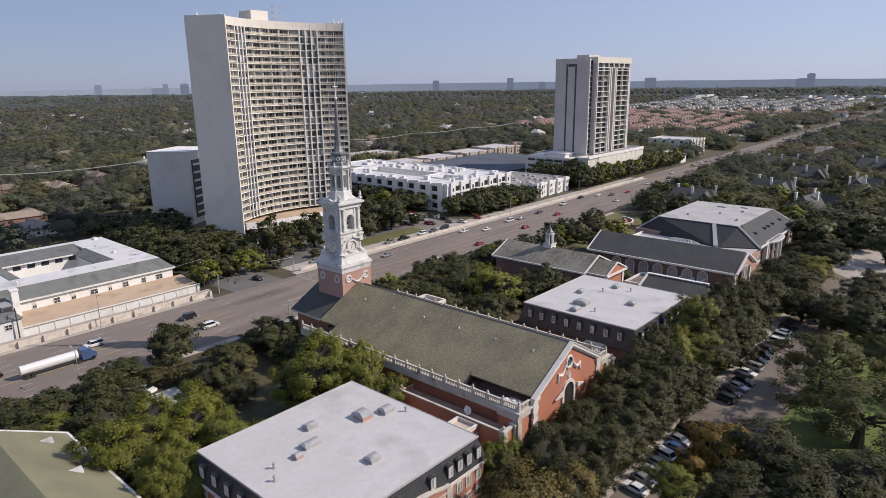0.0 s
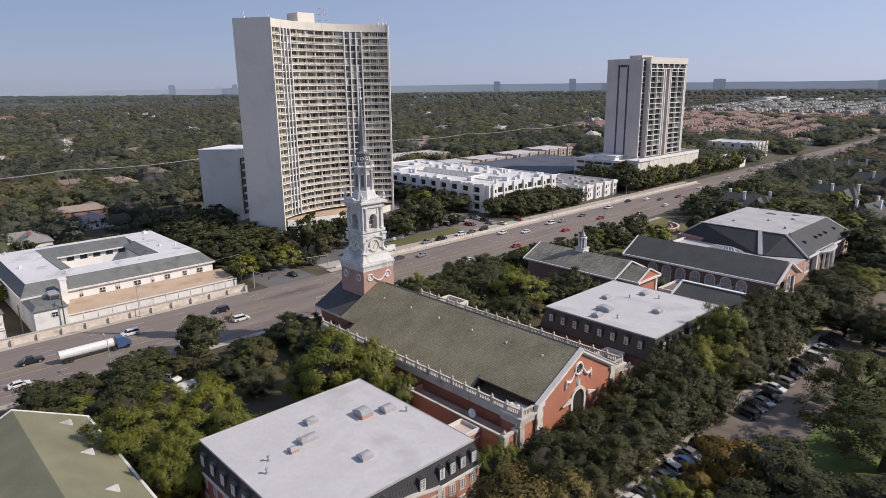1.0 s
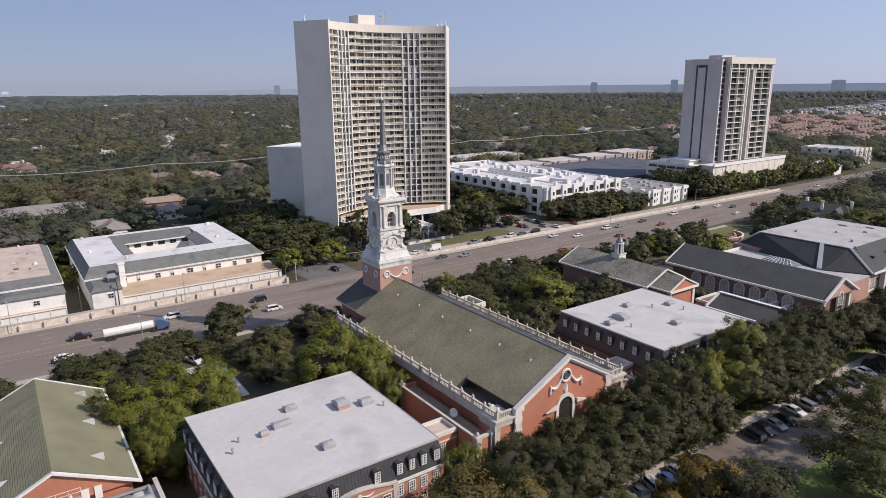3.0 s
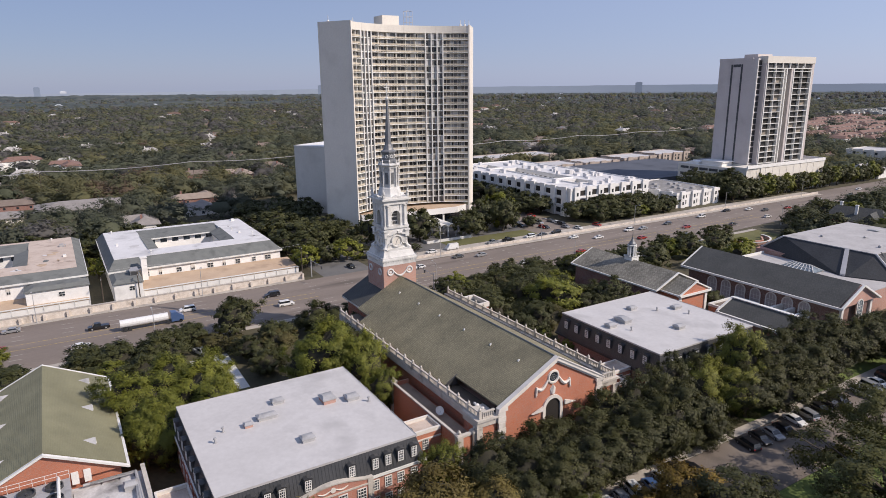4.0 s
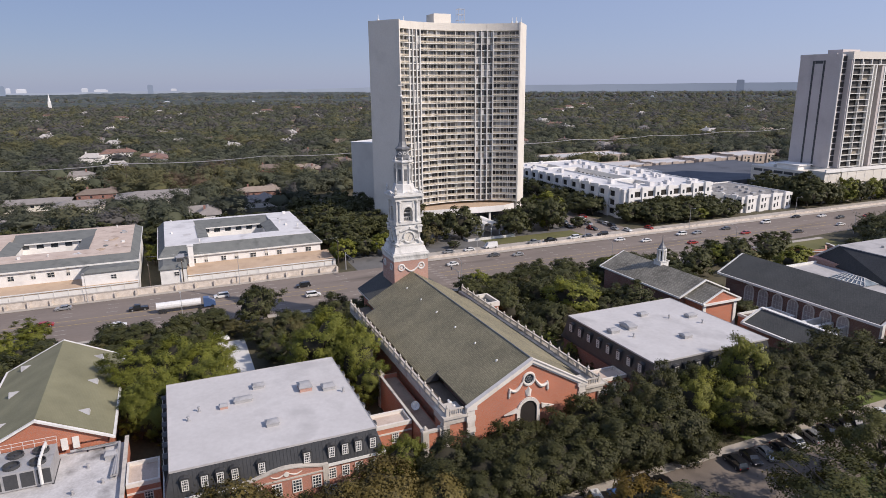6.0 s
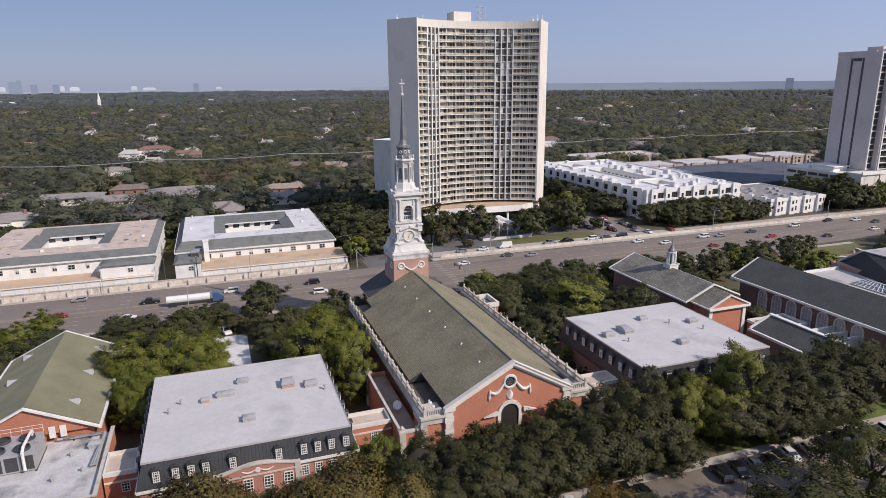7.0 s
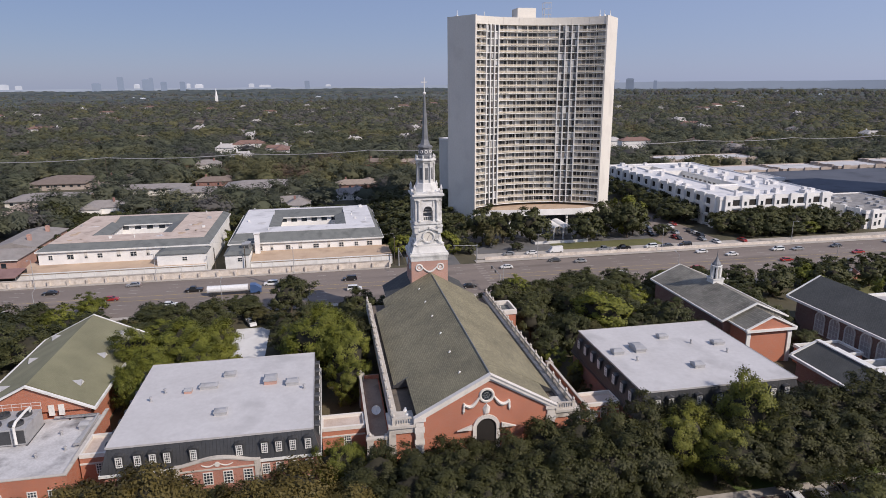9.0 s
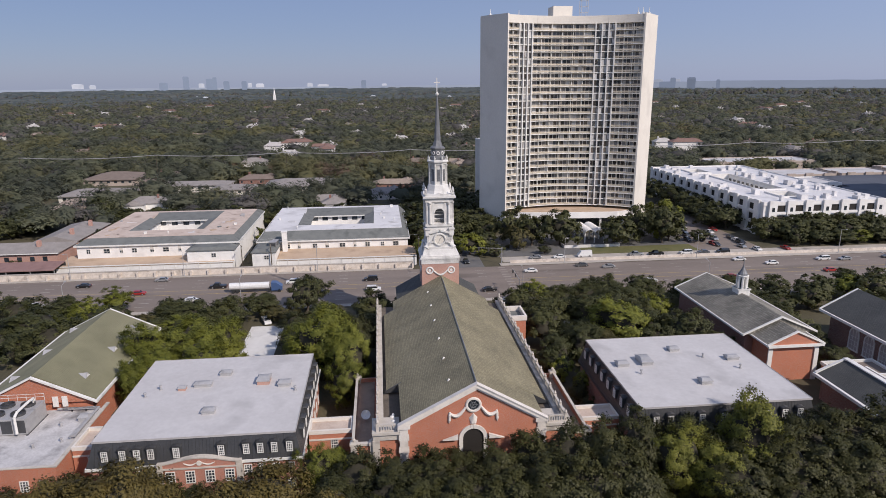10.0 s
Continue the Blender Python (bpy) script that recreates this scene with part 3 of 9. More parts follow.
def gable_ornament():
    x = CX1
    bm = bmesh.new()
    torus_x(bm, x + 0.05, CY, 13.7, 1.15, 0.25, 28)
    oc = part("oculus_window", bm, STONE, church, "round window with a white stone surround")
    bm = bmesh.new()
    disc_x(bm, x - 0.05, x + 0.03, CY, 13.7, 1.05, 24)
    part("pane", bm, GLASS, oc)
    bm = bmesh.new()
    torus_x(bm, x + 0.06, CY, 13.7, 0.5, 0.05, 16, 4)
    for k in range(6):
        a = math.tau * k / 6
        tube(bm, (x + 0.06, CY, 13.7), (x + 0.06, CY + math.cos(a), 13.7 + math.sin(a)), 0.04, 0.04, 4)
    part("tracery", bm, LEAD, oc)
    for s in (-1, 1):
        bm = bmesh.new()
        pts = [(CY + s * (1.3 + 2.7 * k / 8), 13.4 - 1.0 * k / 8 - 1.0 * math.sin(math.pi * k / 8)) for k in range(9)]
        swag(bm, x + 0.12, pts, 0.26)
        part("garland", bm, STONE, church, "carved white stone garland swag")
        bm = bmesh.new()
        sweep(bm, [(x + 0.12, CY + s * (3.9 + 0.04 * k), 12.6 - 0.5 * k) for k in range(5)], [0.16, 0.28, 0.22, 0.26, 0.06], 6)
        part("garland_drop", bm, STONE, church)
    bm = bmesh.new()
    hull(bm, [(x, CY - 0.5, 10.2), (x, CY + 0.5, 10.2), (x + 0.35, CY - 0.3, 10.4), (x + 0.35, CY + 0.3, 10.4), (x, CY - 0.7, 11.4), (x, CY + 0.7, 11.4), (x + 0.4, CY, 11.9), (x, CY, 12.2)])
    part("cartouche", bm, STONE, church)
    bm = bmesh.new()
    n = 14
    for i in range(n):
        a0, a1 = math.pi * i / n, math.pi * (i + 1) / n
        hull(bm, [(xx, CY + r * math.cos(a), 7.7 + r * math.sin(a)) for xx in (x, x + 0.3) for r in (1.75, 2.4) for a in (a0 + 0.01, a1 - 0.01)])
    box(bm, x, x + 0.3, CY - 2.4, CY - 1.75, 0, 7.7), box(bm, x, x + 0.3, CY + 1.75, CY + 2.4, 0, 7.7)
    arch = part("door_arch", bm, STONE, church, "stone arch of the front door")
    bm = bmesh.new()
    extrude_x(bm, [(CY + 1.78 * math.cos(math.pi * i / 14), 7.7 + 1.78 * math.sin(math.pi * i / 14)) for i in range(15)] + [(CY - 1.78, 0.1), (CY + 1.78, 0.1)], x - 0.06, x + 0.02)
    part("door_leaf", bm, DARK_INFILL, arch, "dark arched wooden door")
    for s in (-1, 1):
        bm = bmesh.new()
        a = CY + s * 2.6
        hull(bm, [(x + 0.3, a, 7.7), (x + 0.7, a, 7.7), (x + 0.3, a + s * 2.6, 7.7), (x + 0.7, a + s * 2.6, 7.7), (x + 0.3, a, 8.6), (x + 0.7, a, 8.6)])
        part("broken_pediment", bm, STONE, church)


gable_ornament()


def low_wing(s):
    """The low flat-roofed wing beside the nave, with a parapet."""
    ya, yb = CY + s * 16.3, CY + s * 20.2
    y0, y1 = min(ya, yb), max(ya, yb)
    w = thing("church_wing", (-66, (y0 + y1) / 2, 0), "low brick church wing with a stone-capped parapet and flat roof", "building", "church wings")
    x0 = -84.0 if s < 0 else -82.0
    part("wall", boxes((x0, CX1 - 0.8, y0, y1, 0, 5.9)), BRICK, w)
    part("flat_roof", boxes((x0 + 0.3, CX1 - 1.2, y0 + 0.3, y1 - 0.3, 5.9, 6.05)), WING_ROOF, w)
    edge = yb - s * 0.25
    part("parapet", boxes((x0, CX1 - 1.2, min(edge, yb), max(edge, yb), 5.9, 7.1), (CX1 - 1.2, CX1 - 0.8, y0, y1, 5.9, 6.9), (x0, x0 + 0.3, y0, y1, 5.9, 6.9)), BRICK, w)
    part("coping", boxes((x0 - 0.1, CX1 - 0.6, min(edge, yb) - 0.12, max(edge, yb) + 0.12, 7.1, 7.35), (CX1 - 1.3, CX1 - 0.6, y0 - 0.05, y1 - 0.5, 6.9, 7.3)), WORN_STONE, w)
    for x, y in ((CX1 - 0.9, yb - s * 0.3), (CX1 - 0.9, ya + s * 0.4), (x0 + 0.4, yb - s * 0.3)):
        bm = boxes((x - 0.55, x + 0.55, y - 0.55, y + 0.55, 0, 7.6), (x - 0.68, x + 0.68, y - 0.68, y + 0.68, 7.1, 7.5))
        lathe(bm, x, y, [(0.15, 7.6), (0.3, 7.8), (0.3, 8.05), (0.1, 8.35)], 8)
        part("pier", bm, WORN_STONE, w, "stone pier with a ball finial")
    return w


low_wing(-1), low_wing(1)
bayr = thing("church_wing", (-111, 120, 0), "small projecting church bay with a balustraded parapet", "building", "church wings")
part("wall", boxes((-114, -107, 117.4, 121.5, 0, 9.0)), BRICK, bayr)
part("coping", boxes((-114.2, -106.8, 121.2, 121.7, 9.0, 10.2), (-114.2, -113.7, 117.5, 121.2, 9.0, 10.2), (-107.3, -106.8, 117.5, 121.2, 9.0, 10.2)), STONE, bayr)
part("flat_roof", boxes((-113.6, -107.4, 117.5, 121.1, 9.0, 9.1)), GREY_SHINGLE, bayr)
portico = thing("church_portico", (-130, CY, 0), "dark slate portico roof in front of the steeple", "building")
bm = bmesh.new()
extrude_x(bm, [(90.5, 10.6), (112.3, 10.6), (CY, 16.6)], -132, -119.2)
part("roof", bm, SLATE_DARK, portico)
part("wall", boxes((-131.4, -119.2, 92, 110.8, 0, 10.6)), BRICK, portico)
part("cornice", boxes((-132.1, -119.2, 90.6, 112.2, 10.0, 10.59)), STONE, portico)

# ---- steeple ----
SX, SY = -123.8, 101.8
steeple = thing("church_steeple", (SX, SY, 12), "white church steeple with clock, belfry, lantern and dark lead spire", "steeple")


def sq(h):
    return rect(SX - h, SX + h, SY - h, SY + h)


def steeple_parts():
    bm = bmesh.new()
    prism(bm, sq(4.75), 9, 20.6)
    part("brick_base", bm, BRICK_PINK, steeple, "pinkish brick tower base")
    for s in (-1, 1):
        for face in (0, 1):
            bm = bmesh.new()
            if face == 0:
                torus_x(bm, SX + 4.78, SY + s * 2.75, 18.9, 0.8, 0.22, 18)
                disc_x(bm, SX + 4.7, SX + 4.8, SY + s * 2.75, 18.9, 0.35, 12)
            else:
                torus_x(bm, 0, s * 2.75, 18.9, 0.8, 0.22, 18)
                for v in bm.verts:
                    v.co = Vector((SX + v.co.y, SY - 4.78 + v.co.x, v.co.z))
            part("roundel", bm, STEEPLE_WHITE, steeple)
    bm = bmesh.new()
    pts = [(SY - 2.1 + 4.2 * k / 10, 19.2 - 1.5 * math.sin(math.pi * k / 10)) for k in range(11)]
    swag(bm, SX + 4.85, pts, 0.2)
    part("garland", bm, STEEPLE_WHITE, steeple)
    bm = bmesh.new()
    prism(bm, sq(4.82), 20.6, 21.2), prism(bm, sq(4.88), 21.2, 21.9), prism(bm, sq(5.1), 21.9, 22.3), prism(bm, sq(4.9), 22.3, 22.7)
    part("cornice", bm, STEEPLE_WHITE, steeple, "white projecting dentil cornice")
    bm = bmesh.new()
    for k in range(14):
        o = -4.6 + k * 0.708
        for a in (4.95,):
            box(bm, SX + a - 0.1, SX + a + 0.1, SY + o - 0.14, SY + o + 0.14, 21.55, 21.9)
            box(bm, SX + o - 0.14, SX + o + 0.14, SY - a - 0.1, SY - a + 0.1, 21.55, 21.9)
    part("dentils", bm, STEEPLE_WHITE, steeple)
    bm = bmesh.new()
    prism(bm, sq(4.55), 22.7, 24.1, 0.1), prism(bm, sq(3.95), 24.1, 24.7)
    prism(bm, sq(3.2), 24.7, 30.0)
    part("clock_stage", bm, STEEPLE_WHITE, steeple, "white clock stage with scrolls")
    # scroll buttresses at the four corners
    for a in range(4):
        bm = bmesh.new()
        ang = math.pi / 4 + a * math.pi / 2
        dx, dy = math.cos(ang), math.sin(ang)
        prev = None
        for k in range(9):
            t = k / 8
            r = 4.95 - 1.4 * math.sin(t * math.pi / 2) - 0.3 * math.sin(t * 6.3)
            cur = (SX + dx * r, SY + dy * r, 24.4 + 4.6 * t)
            if prev:
                tube(bm, prev, cur, 0.62 - 0.3 * t + (0.25 if k == 1 else 0), 0.62 - 0.3 * t, 8)
            prev = cur
        part("scroll", bm, STEEPLE_WHITE, steeple)
        bm = bmesh.new()
        x, y = SX + dx * 4.3, SY + dy * 4.3
        box(bm, x - 0.55, x + 0.55, y - 0.55, y + 0.55, 27.6, 29.2)
        prism(bm, rect(x - 0.75, x + 0.75, y - 0.75, y + 0.75), 29.2, 29.6)
        part("corner_block", bm, STEEPLE_WHITE, steeple)
    # clocks with round frames and pediments on the four sides
    for a in range(4):
        turn = Matrix.Rotation(a * math.pi / 2, 4, "Z")
        bm = bmesh.new()
        torus_x(bm, 3.35, 0, 26.6, 1.45, 0.26, 26)
        for s in (-1, 1):
            prev = None
            for k in range(7):
                t = k / 6
                cur = (3.35, s * (1.6 + 1.5 * t), 25.9 - 1.2 * t + 0.5 * math.sin(t * 3.1))
                if prev:
                    tube(bm, prev, cur, 0.35, 0.3, 6)
                prev = cur
            extr = [(3.25, s * 0.15, 29.3), (3.8, s * 0.15, 29.3), (3.25, s * 2.6, 28.5), (3.8, s * 2.6, 28.5), (3.25, s * 0.15, 28.8), (3.8, s * 0.15, 28.8), (3.25, s * 2.6, 28.1), (3.8, s * 2.6, 28.1)]
            hull(bm, extr)
        for v in bm.verts:
            v.co = turn @ v.co + Vector((SX, SY, 0))
        fr = part("clock", bm, STEEPLE_WHITE, steeple, "round white clock with carved frame")
        bm = bmesh.new()
        disc_x(bm, 3.15, 3.3, 0, 26.6, 1.4, 24)
        for v in bm.verts:
            v.co = turn @ v.co + Vector((SX, SY, 0))
        part("dial", bm, CREAM_WALL, fr)
        bm = bmesh.new()
        tube(bm, (3.36, 0, 26.6), (3.36, 0.55, 27.3), 0.06, 0.04, 4), tube(bm, (3.36, 0, 26.6), (3.36, -0.4, 25.6), 0.05, 0.03, 4)
        for k in range(12):
            an = math.tau * k / 12
            tube(bm, (3.33, 1.1 * math.cos(an), 26.6 + 1.1 * math.sin(an)), (3.33, 1.28 * math.cos(an), 26.6 + 1.28 * math.sin(an)), 0.05, 0.05, 4)
        for v in bm.verts:
            v.co = turn @ v.co + Vector((SX, SY, 0))
        part("clock_hand", bm, LEAD, fr)
    # belfry: four corner piers, arches, columns
    bm = bmesh.new()
    prism(bm, sq(3.55), 30.0, 30.7)
    part("belfry_base", bm, STEEPLE_WHITE, steeple)
    for sx in (-1, 1):
        for sy in (-1, 1):
            x, y = SX + sx * 2.25, SY + sy * 2.25
            part("belfry_pier", boxes((x - 1.0, x + 1.0, y - 1.0, y + 1.0, 30.7, 36.2)), STEEPLE_WHITE, steeple)
            for ox, oy in ((1.15, 0.1), (0.1, 1.15)):
                bm = bmesh.new()
                lathe(bm, x + sx * ox, y + sy * oy, [(0.42, 30.7), (0.42, 31.0), (0.33, 31.1), (0.28, 35.6), (0.42, 35.8), (0.45, 36.2)], 10)
                part("column", bm, STEEPLE_WHITE, steeple)
    for a in range(4):
        turn = Matrix.Rotation(a * math.pi / 2, 4, "Z")
        bm = bmesh.new()
        n = 10
        for i in range(n):
            a0, a1 = math.pi * i / n, math.pi * (i + 1) / n
            zt = lambda q: 33.4 + 1.22 * math.sin(q)
            hull(bm, [(xx, 1.22 * math.cos(q), zz) for xx in (2.2, 3.1) for q in (a0, a1) for zz in (zt(q), 36.2)])
        for i in range(n):
            a0, a1 = math.pi * i / n, math.pi * (i + 1) / n
            hull(bm, [(xx, r * math.cos(q), 33.4 + r * math.sin(q)) for xx in (3.05, 3.3) for r in (1.15, 1.5) for q in (a0, a1)])
        for v in bm.verts:
            v.co = turn @ v.co + Vector((SX, SY, 0))
        part("arch", bm, STEEPLE_WHITE, steeple)
        bm = bmesh.new()
        box(bm, 2.0, 2.12, -1.2, 1.2, 31.6, 31.75), box(bm, 2.0, 2.12, -1.2, 1.2, 32.8, 32.95)
        for k in range(5):
            box(bm, 2.02, 2.1, -1.0 + k * 0.5 - 0.04, -1.0 + k * 0.5 + 0.04, 30.7, 31.75)
        for v in bm.verts:
            v.co = turn @ v.co + Vector((SX, SY, 0))
        part("railing", bm, STEEPLE_WHITE, steeple)
        bm = bmesh.new()
        hull(bm, [(3.2, -2.6, 37.6), (3.85, -2.6, 37.6), (3.2, 2.6, 37.6), (3.85, 2.6, 37.6), (3.2, 0, 38.6), (3.85, 0, 38.6)])
        for v in bm.verts:
            v.co = turn @ v.co + Vector((SX, SY, 0))
        part("pediment", bm, STEEPLE_WHITE, steeple)
    # solid dark box added inside; its colour stands for the belfry's shade
    part("belfry_chamber", boxes((SX - 1.35, SX + 1.35, SY - 1.35, SY + 1.35, 30.72, 36.1)), LEAD, steeple, "added dark box holding the shade of the belfry interior")
    for sgn in (-1, 1):
        for k in range(4):
            part("bell_frame", boxes((SX + sgn * 1.40 - 0.05, SX + sgn * 1.40 + 0.05, SY - 1.1, SY + 1.1, 31.6 + k * 0.9, 31.72 + k * 0.9)), STEEPLE_WHITE, steeple)
            part("bell_frame", boxes((SX - 1.1, SX + 1.1, SY + sgn * 1.40 - 0.05, SY + sgn * 1.40 + 0.05, 31.6 + k * 0.9, 31.72 + k * 0.9)), STEEPLE_WHITE, steeple)
    bm = bmesh.new()
    lathe(bm, SX, SY, [(0.9, 31.2), (0.75, 31.4), (0.5, 32.3), (0.2, 32.8), (0.08, 33.6)], 14)
    part("bell", bm, LEAD, steeple, "dark bell in the belfry")
    bm = bmesh.new()
    prism(bm, sq(3.5), 36.2, 36.9), prism(bm, sq(3.7), 36.9, 37.3), prism(bm, sq(4.1), 37.3, 37.75), prism(bm, sq(3.6), 37.75, 38.2)
    part("belfry_cornice", bm, STEEPLE_WHITE, steeple)

    def urn(x, y, z, k=1.0):
        bm = boxes((x - 0.35 * k, x + 0.35 * k, y - 0.35 * k, y + 0.35 * k, z, z + 0.5 * k))
        lathe(bm, x, y, [(0.14 * k, z + 0.5 * k), (0.32 * k, z + 0.8 * k), (0.36 * k, z + 1.2 * k), (0.16 * k, z + 1.45 * k), (0.2 * k, z + 1.6 * k), (0.04 * k, z + 2.0 * k)], 10)
        part("urn", bm, STEEPLE_WHITE, steeple)
    for sx in (-1, 1):
        for sy in (-1, 1):
            urn(SX + sx * 3.4, SY + sy * 3.4, 38.2, 1.0)
    # octagonal lantern
    o8 = math.pi / 8
    bm = bmesh.new()
    lathe(bm, SX, SY, [(3.3, 38.2), (3.0, 38.9), (2.65, 40.2), (2.5, 40.4)], 8, o8)
    part("lantern_plinth", bm, STEEPLE_WHITE, steeple)
    bm = bmesh.new()
    lathe(bm, SX, SY, [(2.1, 40.4), (2.1, 45.4)], 8, o8)
    part("lantern", bm, STEEPLE_WHITE, steeple, "octagonal louvred lantern")
    for k in range(8):
        a = k * math.pi / 4
        m = Matrix.Translation((SX, SY, 0)) @ Matrix.Rotation(a, 4, "Z")
        bm = boxes((1.93, 1.97, -0.42, 0.42, 41.2, 44.2))
        for j in range(9):
            box(bm, 1.95, 2.03, -0.4, 0.4, 41.3 + j * 0.33, 41.42 + j * 0.33)
        bm.transform(m)
        part("louvre", bm, LEAD, steeple)
        m2 = Matrix.Translation((SX, SY, 0)) @ Matrix.Rotation(a + o8, 4, "Z")
        bm = bmesh.new()
        lathe(bm, 2.3, 0, [(0.24, 40.4), (0.2, 40.8), (0.17, 44.7), (0.26, 45.0), (0.26, 45.4)], 8)
        bm.transform(m2)
        part("colonnette", bm, STEEPLE_WHITE, steeple)
    bm = bmesh.new()
    lathe(bm, SX, SY, [(2.35, 45.4), (2.45, 45.8), (2.8, 46.0), (2.8, 46.3), (2.3, 46.5)], 8, o8)
    part("lantern_cornice", bm, STEEPLE_WHITE, steeple)
    for k in range(8):
        a = k * math.pi / 4 + o8
        urn(SX + 2.45 * math.cos(a), SY + 2.45 * math.sin(a), 46.3, 0.62)
    bm = bmesh.new()
    lathe(bm, SX, SY, [(1.95, 46.4), (1.95, 47.2), (1.7, 47.4), (1.65, 49.0), (1.95, 49.2), (1.95, 49.5), (1.3, 49.9), (1.0, 50.6)], 8, o8)
    part("crown", bm, LEAD, steeple, "grey ornamented crown under the spire")
    for k in range(8):
        a = k * math.pi / 4
        bm = bmesh.new()
        torus_x(bm, 1.58, 0, 48.2, 0.36, 0.12, 12, 5)
        bm.transform(Matrix.Translation((SX, SY, 0)) @ Matrix.Rotation(a, 4, "Z"))
        part("oculus", bm, STEEPLE_WHITE, steeple)
    bm = bmesh.new()
    lathe(bm, SX, SY, [(1.15, 50.3), (0.85, 51.2), (0.2, 62.0)], 8, o8)
    part("spire", bm, LEAD, steeple, "slender dark lead spire")
    bm = bmesh.new()
    lathe(bm, SX, SY, [(0.12, 62.0), (0.4, 62.3), (0.42, 62.6), (0.12, 62.9)], 10)
    part("ball", bm, STEEPLE_WHITE, steeple)
    bm = boxes((SX - 0.1, SX + 0.1, SY - 0.1, SY + 0.1, 62.8, 66.3), (SX - 0.09, SX + 0.09, SY - 0.75, SY + 0.75, 65.1, 65.3))
    part("cross", bm, STEEPLE_WHITE, steeple, "white cross on the spire")


steeple_parts()

# ---- mansard school buildings ----


def roof_unit(x, y, z, sx, sy, h, material=None, label="grey metal roof hatch with a curb", brick=False, turn=0.0):
    t_ = thing("roof_skylight", (x, y, z), label, "skylight", "flat roof skylights")
    part("curb", boxes((x - sx / 2, x + sx / 2, y - sy / 2, y + sy / 2, z, z + h * 0.55)), BRICK_PINK if brick else (material or STEEL), t_)
    bm = bmesh.new()
    k = 1.12
    pts = [(xx, yy, z + h * 0.55) for xx in (x - sx * k / 2, x + sx * k / 2) for yy in (y - sy * k / 2, y + sy * k / 2)]
    pts += [(xx, yy, z + h * 0.72) for xx in (x - sx * k / 2, x + sx * k / 2) for yy in (y - sy * k / 2, y + sy * k / 2)]
    pts += [(xx, yy, z + h) for xx in (x - sx * 0.15, x + sx * 0.15) for yy in (y - sy * 0.42, y + sy * 0.42)]
    hull(bm, pts)
    part("hood", bm, material or STEEL, t_)
    return t_


def pipe_vent(x, y, z, h=0.9, r=0.16):
    bm = bmesh.new()
    lathe(bm, x, y, [(r * 2.0, z), (r * 2.0, z + 0.08), (r, z + 0.1), (r, z + h * 0.7), (r * 1.8, z + h * 0.75), (r * 1.5, z + h)], 10)
    return solid("roof_vent", bm, STEEL, "small galvanised roof vent pipe on a flat roof", "vent", "", "roof vents")


